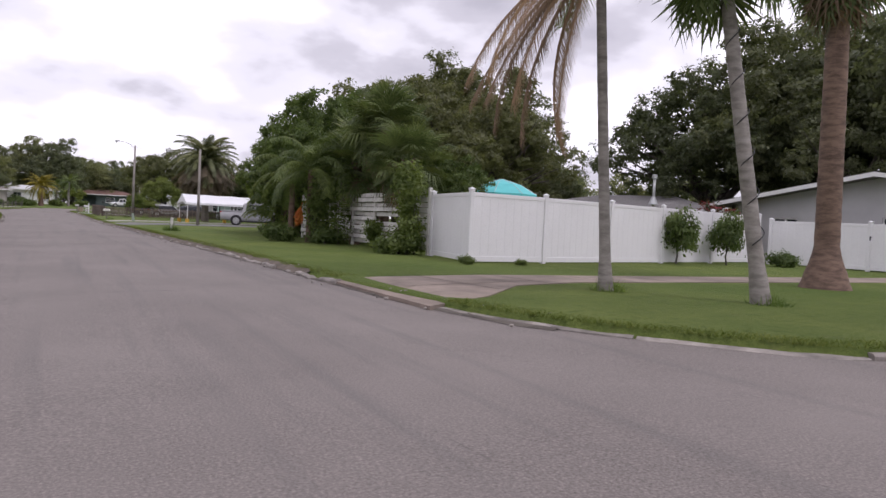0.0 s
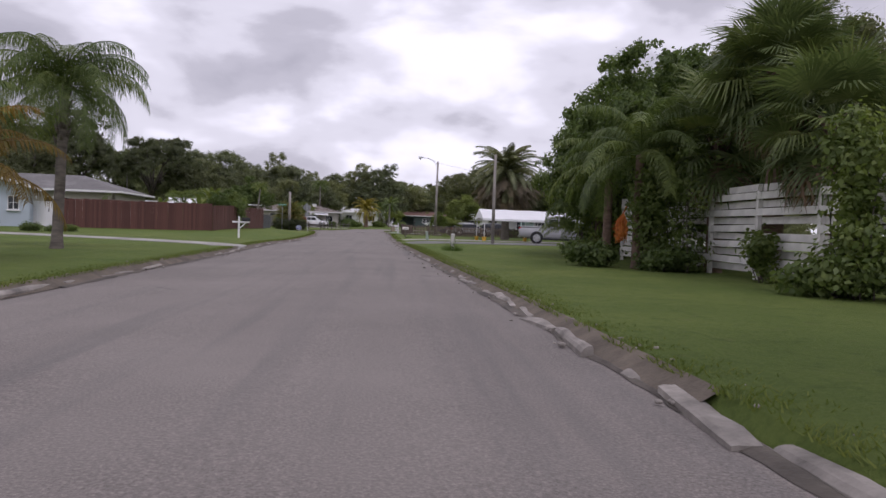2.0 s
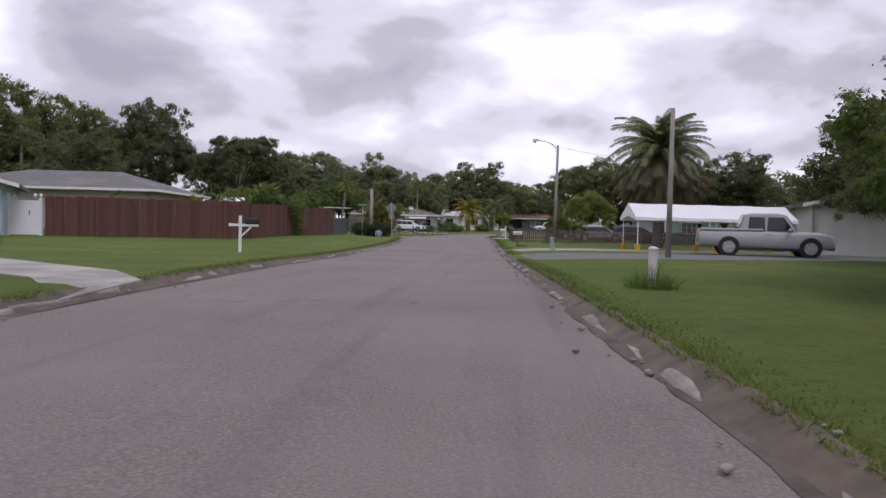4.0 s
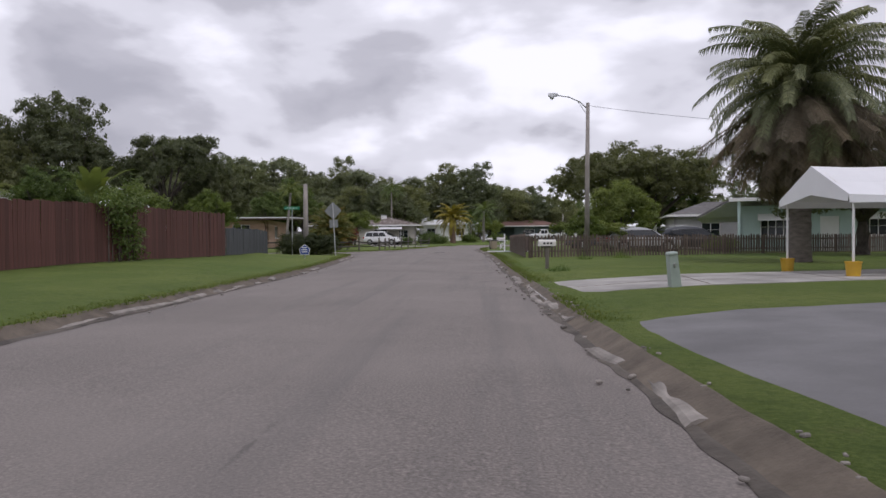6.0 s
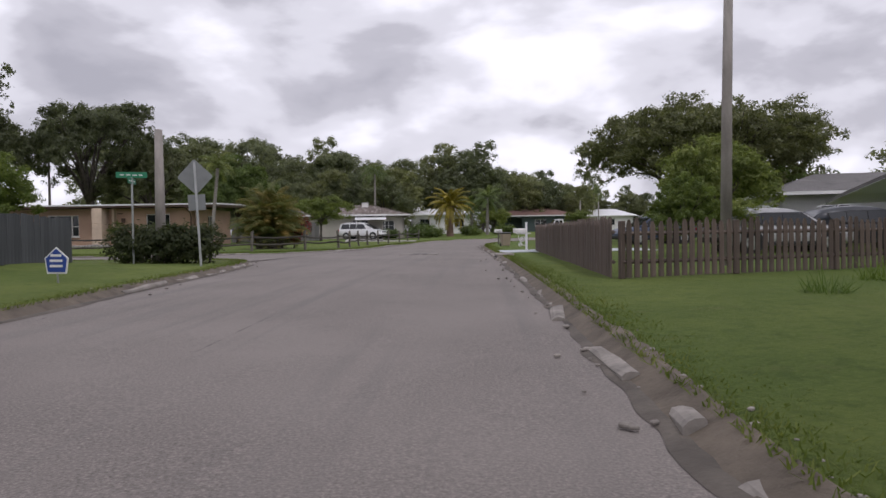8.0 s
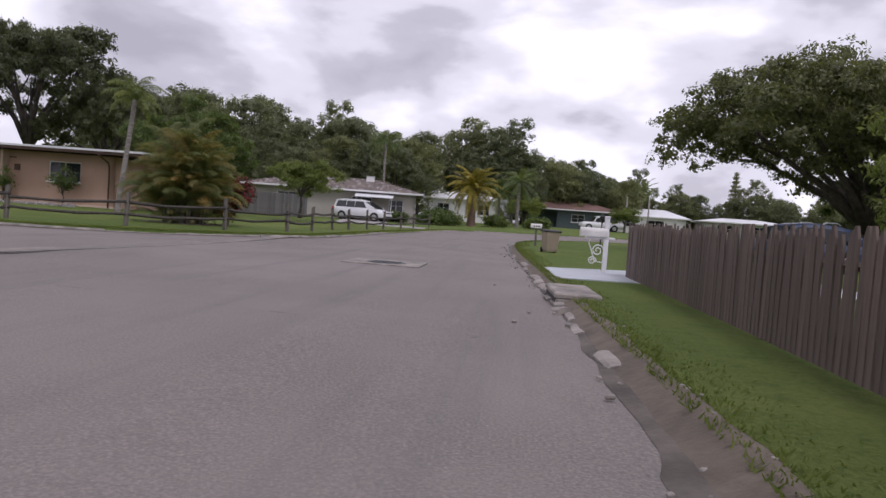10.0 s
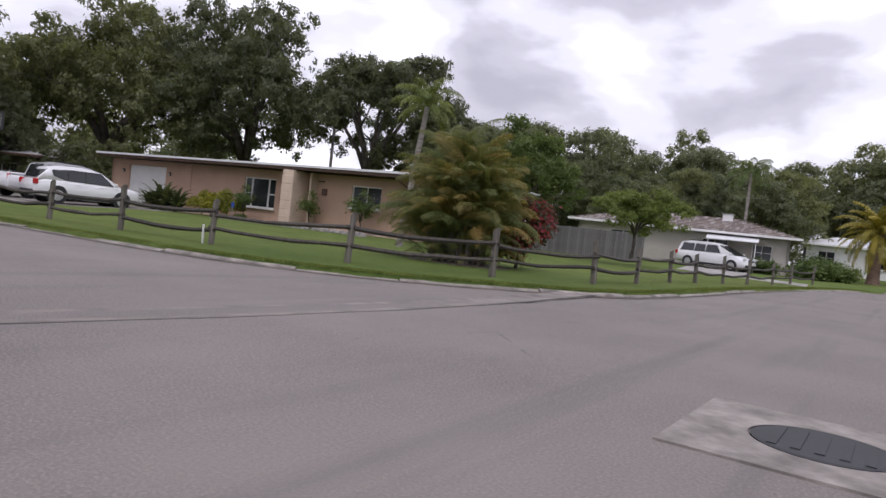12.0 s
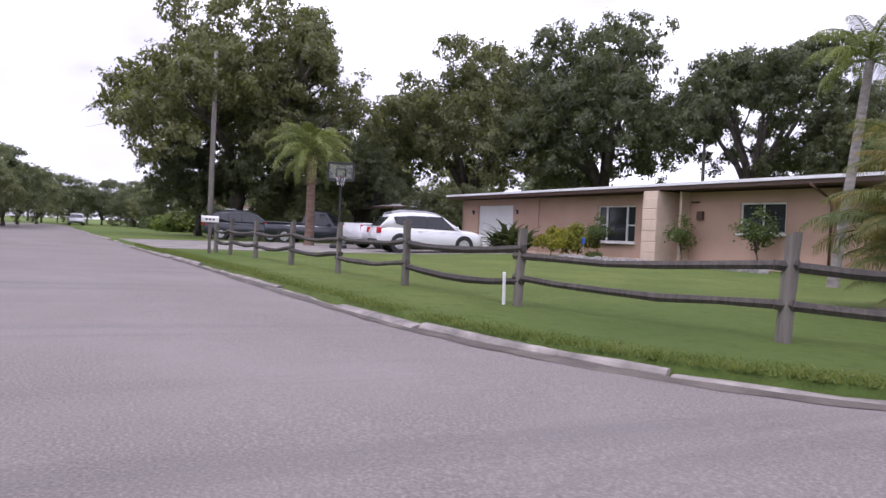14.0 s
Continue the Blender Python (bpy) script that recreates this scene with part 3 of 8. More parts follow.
def slab(name, outline, mat, label, category="driveway", lift=0.015, thick=0.14, joints=()):
    """A flat slab that follows the ground, from its outline."""
    SLABS.append(list(outline))
    edges = loop_edges(0, len(outline))
    o = np.array(outline)
    pts = list(outline)
    for gx in np.arange(o[:, 0].min(), o[:, 0].max(), 0.9):
        for gy in np.arange(o[:, 1].min(), o[:, 1].max(), 0.9):
            pts.append((gx, gy))
    vs, fs = sheet(pts, edges)

    def inside_poly(x, y):
        hit = False
        for (x0, y0), (x1, y1) in zip(outline, outline[1:] + outline[:1]):
            if (y0 > y) != (y1 > y) and x < (x1 - x0) * (y - y0) / (y1 - y0) + x0:
                hit = not hit
        return hit
    fs = [f for f in fs if inside_poly(*np.mean([vs[i] for i in f], axis=0))]
    used = sorted({i for f in fs for i in f})
    remap = {k: i for i, k in enumerate(used)}
    fs = [tuple(remap[i] for i in f) for f in fs]
    vs = [vs[i] for i in used]
    gp = road_gap(np.array(vs))
    top = []
    for (x, y), g in zip(vs, gp):
        z = lawn_z(x, y, float(g)) + lift if g > 0.02 else road_z(x, y) + 0.06
        if in_road(np.array([[x, y]]))[0]:
            z = road_z(x, y) + 0.045
        top.append((x, y, z))
    bm = bmesh.new()
    bv = [bm.verts.new(p) for p in top]
    for f in fs:
        bm.faces.new([bv[i] for i in f])
    bmesh.ops.recalc_face_normals(bm, faces=bm.faces)
    if sum(f.normal.z for f in bm.faces) < 0:
        bmesh.ops.reverse_faces(bm, faces=bm.faces)
    ext = bmesh.ops.extrude_face_region(bm, geom=[e for e in bm.edges if e.is_boundary])
    for v in [g for g in ext["geom"] if isinstance(g, bmesh.types.BMVert)]:
        v.co.z -= thick
    me = bpy.data.meshes.new(name)
    bm.to_mesh(me)
    bm.free()
    ob = tagged(part(name, me, mat), label, category, kind="structure")
    for p, q in joints:
        n = max(2, int(math.dist(p, q) / 0.4))
        rows = []
        t = Vector((q[0] - p[0], q[1] - p[1])).normalized()
        for k in range(n + 1):
            x, y = p[0] + (q[0] - p[0]) * k / n, p[1] + (q[1] - p[1]) * k / n
            z = lawn_z(x, y, float(road_gap(np.array([[x, y]]))[0])) + lift + 0.004
            w = 0.016 + 0.022 * abs(noise.noise((x * 1.7, y * 1.7, 3)))
            rows.append([(x - t.y * w, y + t.x * w, z), (x + t.y * w, y - t.x * w, z)])
        part("joint", Build().loft(rows, closed=False, cap=False), DIRT, ob, "dirt-filled joint")
    return ob


slab("pavement", [(5.12, 10.2), (6.4, 10.7), (8.0, 12.2), (10, 12.75), (17, 12.6), (30, 12.2), (30, 13.6), (19, 13.95), (13.4, 14.1), (8.6, 14.3), (5.02, 13.9)],
     BROWN_PAVE, "brown stained concrete footpath with a wide apron", "footpath", joints=[((7.2, 11.6), (6.8, 14.25)), ((9.0, 12.6), (8.8, 14.2)), ((10.8, 12.8), (10.7, 14.15)), ((12.6, 12.8), (12.5, 14.05)), ((14.4, 12.7), (14.3, 14.0)), ((16.2, 12.7), (16.1, 13.95)), ((5.6, 12.1), (8.9, 13.0))])
slab("driveway", [(-1.72, 34.2), (-1.9, 36.3), (-3.2, 37.9), (-7.0, 40.2), (-11.7, 42.2), (-22, 46.4), (-22.6, 43.6), (-9.6, 39.4), (-3.5, 36.2)],
     CONCRETE, "narrow pale concrete drive crossing the lawn")
slab("driveway", [(3.42, 56.7), (4.6, 57.3), (6.3, 57.8), (9.2, 58.9), (20, 61.2), (20, 66.5), (11.0, 62.8), (6.7, 61.3), (3.36, 60.2)], CONCRETE, "cracked pale concrete drive under a canopy", joints=[((6.3, 57.95), (6.6, 61.1)), ((9.2, 59.05), (9.4, 62.0)), ((12.4, 59.75), (12.2, 63.1)), ((15.5, 60.4), (15.2, 64.3)), ((3.6, 58.2), (19.5, 63.2))])
slab("driveway", [(3.72, 48.0), (8, 49.5), (20, 55.0), (20, 60.0), (9, 55.2), (5.3, 53.9), (3.58, 53.4)], DARK_DRIVE, "dark grey asphalt drive beside a grass strip")
slab("driveway", [(2.85, 90.8), (4.2, 91.0), (9, 91.4), (9, 94.9), (4.6, 94.5), (2.75, 93.6)], PALE_DRIVE, "pale blue painted concrete drive")
slab("driveway", [(-29.6, 94.2), (-30.0, 98.5), (-31.0, 104), (-31.2, 110.6), (-41.5, 109.6), (-40.5, 93.2)], SHADOW_DRIVE, "wide worn concrete drive in front of the garage, its grey darkened for shadow", joints=[((-30.3, 99.0), (-40.6, 98.2)), ((-31.0, 103.5), (-41.0, 102.7)), ((-31.1, 107.5), (-41.2, 106.6)), ((-35.6, 94.0), (-36.2, 110.0))])
slab("driveway", [(-4.3, 130.0), (-7.5, 130.5), (-9.2, 141), (-13.2, 140.6), (-11.0, 128.5), (-4.0, 126.0)], CONCRETE, "pale concrete drive beside a hedge")
slab("flower_bed", [(-10.4 + 1.55 * math.cos(k * 0.5236) * (1 + 0.12 * math.sin(k * 2.3)), 103.75 + 1.2 * math.sin(k * 0.5236) * (1 + 0.1 * math.cos(k * 3.1))) for k in range(12)], DIRT, "dark soil bed round a palm clump", "soil", lift=0.012)

def manhole():
    x, y = -0.46, 92.3
    z = road_z(x, y) + 0.03
    top = thing("manhole", pose(x, y, z), "round iron manhole cover in a square concrete collar", "manhole", kind="structure")
    ring = Build()
    n = 28
    outer_r = [(math.copysign(min(0.75, abs(math.cos(a)) * 1.2), math.cos(a)), math.copysign(min(0.75, abs(math.sin(a)) * 1.2), math.sin(a)), 0.012) for a in np.linspace(0, 2 * math.pi, n, endpoint=False)]
    inner_r = [(0.40 * math.cos(a), 0.40 * math.sin(a), 0.012) for a in np.linspace(0, 2 * math.pi, n, endpoint=False)]
    low = [(p[0], p[1], -0.06) for p in outer_r]
    ring.loft([low, outer_r, inner_r], cap=False)
    part("collar", ring, KERB, top)
    lid = Build().tube([(0, 0, -0.03), (0, 0, 0.012), (0, 0, 0.016)], [0.385, 0.385, 0.36], 28)
    for k in range(-2, 3):
        lid.box((k * 0.12, 0, 0.018), (0.05, 0.5, 0.008))
    part("lid", lid, BLACK, top, "dark cast iron lid")


manhole()


def valley_gutter():
    """A shallow concrete channel across the mouth of the side street, cracked into bays, with a tarred joint on its road side."""
    a, b2 = Vector((-5.75, 87.0)), Vector((-5.3, 101.2))
    d = (b2 - a).normalized()
    n = Vector((-d.y, d.x))
    top = tagged(new("valley_gutter"), "worn grey concrete gutter across the mouth of a side street", "gutter", kind="structure")
    r2 = random.Random(31)
    total = (b2 - a).length
    u = 0.0
    while u < total - 0.3:
        ln = min(r2.uniform(1.3, 2.6), total - u)
        bow = lambda q: n * -0.55 * math.sin(math.pi * q / total)
        rows = []
        for k in range(5):
            q = u + 0.012 + (ln - 0.024) * k / 4
            c = a + d * q + bow(q)
            rows.append([(c.x + n.x * o, c.y + n.y * o, road_z(c.x, c.y) + z) for o, z in ((-0.02, 0.0), (0.0, 0.034), (0.26, 0.024), (0.52, 0.032), (0.54, 0.0))])
        part("bay", Build().loft(rows), GUTTER_SLAB, top)
        u += ln
    rows = []
    for k in range(40):
        q = total * k / 39
        c = a + d * q - n * 0.55 * math.sin(math.pi * q / total)
        w = 0.02 + 0.05 * noise.noise((q * 0.9, 0, 4)) + 0.03 * noise.noise((q * 3, 1, 4))
        rows.append([(c.x - n.x * (0.03 + max(0.008, w) * f), c.y - n.y * (0.03 + max(0.008, w) * f), road_z(c.x, c.y) + z) for f, z in ((0, 0.030), (0.5, 0.034), (1.6, 0.026))])
    part("tar_joint", Build().loft(rows, closed=False, cap=False), TAR, top, "dark tarred joint")


def gutter(line, step, reach, seed):
    """A ragged band of dark dirt washed along the road's edge."""
    ln = dense(line, step)
    b = Build()
    rows = []
    for k in range(1, len(ln) - 1):
        t = Vector((ln[k + 1][0] - ln[k - 1][0], ln[k + 1][1] - ln[k - 1][1])).normalized()
        n = Vector((-t.y, t.x))
        x, y = ln[k]
        w = reach * (0.35 + 0.9 * max(0.0, 0.5 + noise.noise((x * 0.5 + seed, y * 0.5, 0)) + 0.8 * noise.noise((x * 2.3, y * 2.3, seed))))
        row = []
        for d, dz in ((0.06, 0.006), (0.10 + w * 0.5, 0.005), (0.12 + w, -0.012)):
            px, py = x + n.x * d, y + n.y * d
            row.append((px, py, road_z(px, py) + dz))
        rows.append(row)
    b.loft(rows, closed=False, cap=False)
    tagged(part("gutter_dirt", b, GUTTER, None), "dark dirt washed along the road's edge", "dirt", kind="structure")


def rubble(lines, n, seed):
    """Chips of broken kerb and leaf litter lying in the gutter."""
    r2 = random.Random(seed)
    b = Build()
    for k in range(n):
        ln = r2.choice(lines)
        i = r2.randrange(1, len(ln) - 1)
        t = Vector((ln[i + 1][0] - ln[i - 1][0], ln[i + 1][1] - ln[i - 1][1])).normalized()
        d = abs(r2.gauss(0, 0.22)) + 0.08
        if r2.random() < 0.5:
            d = -d * 0.45 - 0.05
        x, y = ln[i][0] - t.y * d + r2.uniform(-0.3, 0.3) * t.x, ln[i][1] + t.x * d + r2.uniform(-0.3, 0.3) * t.y
        s = r2.uniform(0.015, 0.045) * (1.25 if d > 0 and r2.random() < 0.1 else 1 if d > 0 else 0.7)
        z = ground(x, y) if d < 0 else road_z(x, y)
        b.box((x, y, z + s * 0.25), (s * 1.5, s * r2.uniform(0.7, 1.2), s * 0.7), r2.uniform(0, 360), s * 0.2, r2.uniform(-15, 15))
    tagged(part("rubble", b, KERB, None), "chips of broken concrete in the gutter", "rubble", kind="stuff")


GUTTER = plain("gutter_dirt", (0.10, 0.085, 0.07), 0.9, 0.5, 2.2, 0.8, fine=26)
GUTTER_SLAB = plain("worn_gutter_concrete", (0.215, 0.19, 0.17), 0.92, 0.45, 1.4, 0.9, fine=40)
TAR = plain("tar", (0.035, 0.032, 0.03), 0.7, 0.3, 4.0, 0.5)
valley_gutter()
near_east = dense(within(EAST, -100, 30, 8, 112), 0.3)
near_west = dense(within(SOUTH_WEST, -40, 30, 20, 90), 0.3)
near_north = dense(within(NORTH_WEST, -34, 30, 84, 125), 0.3)
def soil_band(line, reach, seed, label):
    """Bare soil and dead leaves on the lawn's side of the edging, ragged where the grass begins."""
    ln = dense(line, 0.15)
    b = Build()
    rows = []
    for k in range(1, len(ln) - 1):
        t = Vector((ln[k + 1][0] - ln[k - 1][0], ln[k + 1][1] - ln[k - 1][1])).normalized()
        n = Vector((t.y, -t.x))
        x, y = ln[k]
        worn = 1.0 if 24 < y < 46 else 0.55 if 66 < y < 92 else 0.15
        w = 0.05 + worn * reach * max(0.05, 0.5 + 0.9 * noise.noise((x * 0.35 + seed, y * 0.35, 0)) + 0.55 * noise.noise((x * 2.1, y * 2.1, seed)))
        row = []
        for d, dz in ((-0.14, -0.01), (0.09, 0.012), (0.06 + w * 0.6, 0.012), (0.1 + w, -0.03)):
            px, py = x + n.x * d, y + n.y * d
            row.append((px, py, (road_z(px, py) if d < 0 else lawn_z(px, py, d)) + dz + 0.01 * noise.noise((px * 6, py * 6, 0))))
        rows.append(row)
    b.loft(rows, closed=False, cap=False)
    tagged(part("verge_soil", b, DIRT, None), label, "soil", kind="structure")


soil_band(within(EAST, -100, 30, 15, 120), 0.30, 7, "strip of bare brown soil between broken edging and grass")
soil_band(within(SOUTH_WEST, -40, 30, 12, 86), 0.14, 8, "thin strip of bare soil along the lawn")
gutter(near_east, 0.12, 0.10, 1)
gutter(near_west, 0.15, 0.09, 2)
gutter(near_north, 0.15, 0.09, 3)
rubble((near_east, near_east, near_east, near_west), 700, 5)

# ---- plants ----
def leaf_quads(centres, normals, size, rng, slim=0.55):
    """Rhombic leaves about the given points: an (n, 4, 3) array."""
    n = len(centres)
    up_r = rng.normal(size=(n, 3))
    nm = normals + 0.42 * rng.normal(size=(n, 3))
    nm /= np.linalg.norm(nm, axis=1, keepdims=True) + 1e-9
    a = np.cross(nm, up_r)
    a /= np.linalg.norm(a, axis=1, keepdims=True) + 1e-9
    b = np.cross(nm, a)
    s = size * rng.uniform(0.6, 1.35, size=(n, 1))
    a, b = a * s, b * s * slim
    fold = nm * s * 0.18
    return np.stack([centres - a, centres - b + fold, centres + a, centres + b + fold], axis=1)


def blob_points(blobs, n, rng, shell=0.45):
    """Points in lumpy blobs, most near their skin, and their outward directions."""
    vol = np.array([b[3] * b[4] for b in blobs])
    pick = rng.choice(len(blobs), size=n, p=vol / vol.sum())
    d = rng.normal(size=(n, 3))
    d /= np.linalg.norm(d, axis=1, keepdims=True)
    r = 1 - shell * rng.random(n) ** 1.6
    lump = 1 + 0.16 * np.sin(d[:, 0] * 7 + pick) * np.sin(d[:, 1] * 6 + 2 * pick) + 0.12 * np.sin(d[:, 2] * 9 + pick)
    c = np.array([[b[0], b[1], b[2]] for b in blobs])[pick]
    rad = np.array([[b[3], b[3], b[4]] for b in blobs])[pick]
    p = c + d * rad * (r * lump)[:, None]
    out = d + np.array([0, 0, 0.45])
    return p, out


def lobes(blobs, per, rng, size=0.36):
    """Small lumps over the skin of large ones, fewer below: the cauliflower outline of a leafy crown."""
    out = []
    for x, y, z, r, h in blobs:
        for _ in range(per):
            d = rng.normal(size=3) + np.array([0, 0, 0.45])
            d /= np.linalg.norm(d)
            k = size * rng.uniform(0.65, 1.3)
            g = rng.uniform(0.72, 1.05)
            out.append((x + d[0] * r * g, y + d[1] * r * g, z + d[2] * h * g, r * k, h * k * 0.8))
    return out


def clumped(blobs, twigs, per, leaf, rng, spread, slim=0.55, shell=0.45):
    """Leaves in sprays round twig ends, which leaves gaps between the sprays."""
    p, d = blob_points(blobs, twigs, rng, shell)
    pts = np.repeat(p, per, axis=0) + rng.normal(size=(twigs * per, 3)) * spread * np.array([1, 1, 0.7])
    return leaf_quads(pts, np.repeat(d, per, axis=0), leaf, rng, slim)


def tree_thing(name, blobs, trunk_h, trunk_r, leaf, twigs, per, mat, label, seed, bark=BARK, limbs=7, lean=(0, 0), category="tree", spread=None, shell=0.45, slim=0.55, lobe=0):
    """A broad-leaved tree: tapered trunk, limbs that reach into the crown, sprays of leaves."""
    rng = np.random.default_rng(seed)
    rr = random.Random(seed)
    top = thing(name, pose(0, 0, 0), label, category)
    tb = Build()
    fork = Vector((lean[0], lean[1], trunk_h))
    tb.tube([(0, 0, -0.2), (lean[0] * 0.1, lean[1] * 0.1, trunk_h * 0.12), (lean[0] * 0.5 + 0.05, lean[1] * 0.5, trunk_h * 0.55), fork], [trunk_r * 1.5, trunk_r * 1.08, trunk_r * 0.9, trunk_r * 0.75], 10)
    order = sorted(blobs, key=lambda b: -b[3])[:limbs]
    for b in order:
        tip = Vector((b[0], b[1], b[2] + b[4] * 0.25))
        mid = fork.lerp(tip, 0.5) + Vector((rr.uniform(-0.5, 0.5), rr.uniform(-0.5, 0.5), rr.uniform(-0.1, 0.5))) * b[3] * 0.25
        tb.tube([fork - Vector((0, 0, trunk_r)), fork.lerp(mid, 0.5) + Vector((0, 0, 0.1)), mid, tip], [trunk_r * 0.62, trunk_r * 0.42, trunk_r * 0.28, trunk_r * 0.08], 7)
        for k in range(3):
            e = tip + Vector((rr.uniform(-1, 1), rr.uniform(-1, 1), rr.uniform(-0.5, 0.8))) * b[3] * 0.75
            tb.tube([mid.lerp(tip, rr.uniform(0, 0.7)), mid.lerp(e, 0.6), e], [trunk_r * 0.2, trunk_r * 0.12, trunk_r * 0.03], 5)
    part("trunk", tb, bark, top, smooth=True)
    q = clumped(lobes(blobs, lobe, rng) if lobe else blobs, twigs, per, leaf, rng, spread or leaf * 1.6, slim, shell)
    part("crown", soup("crown", q, mat), mat, top)
    return top


def crown_blobs(seed, count, radius, z0, z1, size, flat=0.7):
    """Blobs that fill a dome-shaped crown unevenly."""
    rr = random.Random(seed)
    out = []
    for i in range(count):
        a = i * 2.4 + rr.uniform(-0.4, 0.4)
        u = (i + 0.5) / count
        r = radius * math.sqrt(u) * rr.uniform(0.75, 1.05)
        h = z0 + (z1 - z0) * ((1 - (r / radius) ** 2 * 0.75) * rr.uniform(0.55, 1.0) if rr.random() > 0.3 else rr.uniform(0.1, 0.6))
        s = size * rr.uniform(0.7, 1.25)
        out.append((r * math.cos(a), r * math.sin(a), h, s, s * flat))
    return out


def place(src, x, y, scale=1.0, turn=0.0, sink=0.0, label="", z=None, sz=None):
    """A copy of a plant or small thing, standing on the ground."""
    gz = ground(x, y) if z is None else z
    m = pose(x, y, gz - sink, 0, 0, turn) @ Matrix.Diagonal((scale, scale, sz or scale, 1))
    ob = copy_thing(src, m)
    if label:
        tagged(ob, label)
    return ob


def drop(ob):
    """Removes a pattern that was only copied from."""
    for o in (*ob.children_recursive, ob):
        bpy.data.objects.remove(o)


# broad-leaved patterns (heights about 10 m, scaled when placed)
oak_a = tree_thing("oak_tree", crown_blobs(1, 60, 5.3, 2.3, 9.2, 1.4, 0.82), 2.8, 0.42, 0.090, 3800, 20, OAK, "large dark green live oak with a spreading crown", 11, spread=0.13, shell=0.5, lobe=13)
oak_b = tree_thing("oak_tree", crown_blobs(2, 54, 5.1, 2.6, 9.6, 1.35, 0.85), 2.8, 0.38, 0.090, 3500, 20, OAK, "large dark green live oak with an uneven crown and open gaps", 12, lean=(0.5, 0.2), spread=0.13, shell=0.5, lobe=12)
oak_c = tree_thing("oak_tree", crown_blobs(3, 40, 6.0, 4.6, 9.4, 1.3, 0.75), 3.2, 0.36, 0.090, 3000, 20, OAK, "live oak with bare twisting limbs under a wide crown", 13, lean=(-0.6, 0.3), spread=0.13, limbs=12, shell=0.5, lobe=12)
oak_d = tree_thing("oak_tree", [(x - 1.6, y - 0.6, z + 0.10 * abs(x), r, h) for x, y, z, r, h in crown_blobs(15, 70, 8.4, 3.6, 9.6, 1.75, 0.72)], 2.4, 0.46, 0.10, 5200, 20, OAK, "huge live oak with a wide dense dark crown and low forking limbs", 26, spread=0.15, limbs=16, shell=0.5, lobe=14)
olive_a = tree_thing("broadleaf_tree", crown_blobs(16, 20, 2.3, 1.5, 4.7, 0.8, 0.95), 1.2, 0.10, 0.10, 1300, 16, BRIGHT, "light olive-green tree with long drooping leaves", 27, spread=0.14, lobe=9, slim=0.34)
# Far patterns wear the leaf colour with haze painted in.
far_a = tree_thing("far_tree", crown_blobs(4, 26, 4.0, 2.0, 9.4, 1.4, 0.95), 2.2, 0.25, 0.115, 1300, 14, HAZED_OAK, "dense green tree in the wood behind the houses", 14, spread=0.17, shell=0.5, lobe=11)
far_b = tree_thing("far_tree", crown_blobs(5, 22, 3.0, 2.2, 10.2, 1.15, 1.05), 2.6, 0.22, 0.115, 1100, 14, HAZED_OAK, "tall narrow green tree in the wood behind the houses", 15, spread=0.17, shell=0.5, lobe=11)
edge_a = tree_thing("far_tree", crown_blobs(4, 26, 4.0, 1.6, 9.4, 1.5, 0.95), 2.2, 0.25, 0.24, 420, 8, HAZED_OAK, "round green tree among others beyond the houses", 24, spread=0.3, shell=0.5, lobe=8)
pine_a = tree_thing("pine_tree", [(0.9 * (1.05 - k / 14) * math.cos(j * 1.26 + k), 0.9 * (1.05 - k / 14) * math.sin(j * 1.26 + k), 1.8 + 0.62 * k, 0.75 * (1.12 - k / 14), 0.16) for k in range(14) for j in range(5)], 9.6, 0.16, 0.09, 900, 14, HAZED_OAK, "slender pointed pine with tiers of dark branches", 23, spread=0.14, limbs=0)
broad_a = tree_thing("broadleaf_tree", crown_blobs(6, 30, 2.5, 1.5, 6.4, 0.8, 0.9), 1.8, 0.15, 0.07, 1700, 18, BROAD, "leafy mid-green tree over a fence", 16, spread=0.10, shell=0.5, lobe=9)
broad_b = tree_thing("broadleaf_tree", crown_blobs(7, 16, 2.2, 2.4, 7.0, 0.9, 0.9), 2.2, 0.14, 0.075, 1100, 18, BROAD, "open green tree with large leaves", 17, spread=0.13, lobe=10)
bright_a = tree_thing("citrus_tree", crown_blobs(8, 14, 1.8, 1.1, 3.4, 0.7, 0.8), 1.1, 0.09, 0.065, 900, 14, BRIGHT, "small bright green citrus tree on the lawn", 18, spread=0.10, lobe=9)
bush_a = tree_thing("shrub", crown_blobs(9, 10, 0.55, 0.35, 1.35, 0.34, 0.9), 0.35, 0.035, 0.055, 330, 9, BROAD, "young green shrub with oval leaves", 19, spread=0.08, category="shrub")
low_a = tree_thing("low_shrub", crown_blobs(10, 9, 0.6, 0.12, 0.55, 0.26, 0.8), 0.12, 0.03, 0.055, 260, 9, BROAD, "low spreading green shrub", 20, spread=0.09, category="shrub")
yellow_a = tree_thing("croton_shrub", crown_blobs(11, 10, 0.72, 0.3, 1.5, 0.27, 0.8), 0.3, 0.03, 0.085, 130, 9, YELLOW_LEAF, "yellow-green leafy shrub at a house wall", 21, spread=0.1, category="shrub")
thin_a = tree_thing("climbing_shrub", crown_blobs(13, 7, 0.42, 0.7, 1.65, 0.24, 1.0), 0.5, 0.03, 0.05, 150, 7, BROAD, "leggy shrub with bare stems", 25, spread=0.08, category="shrub", limbs=7)
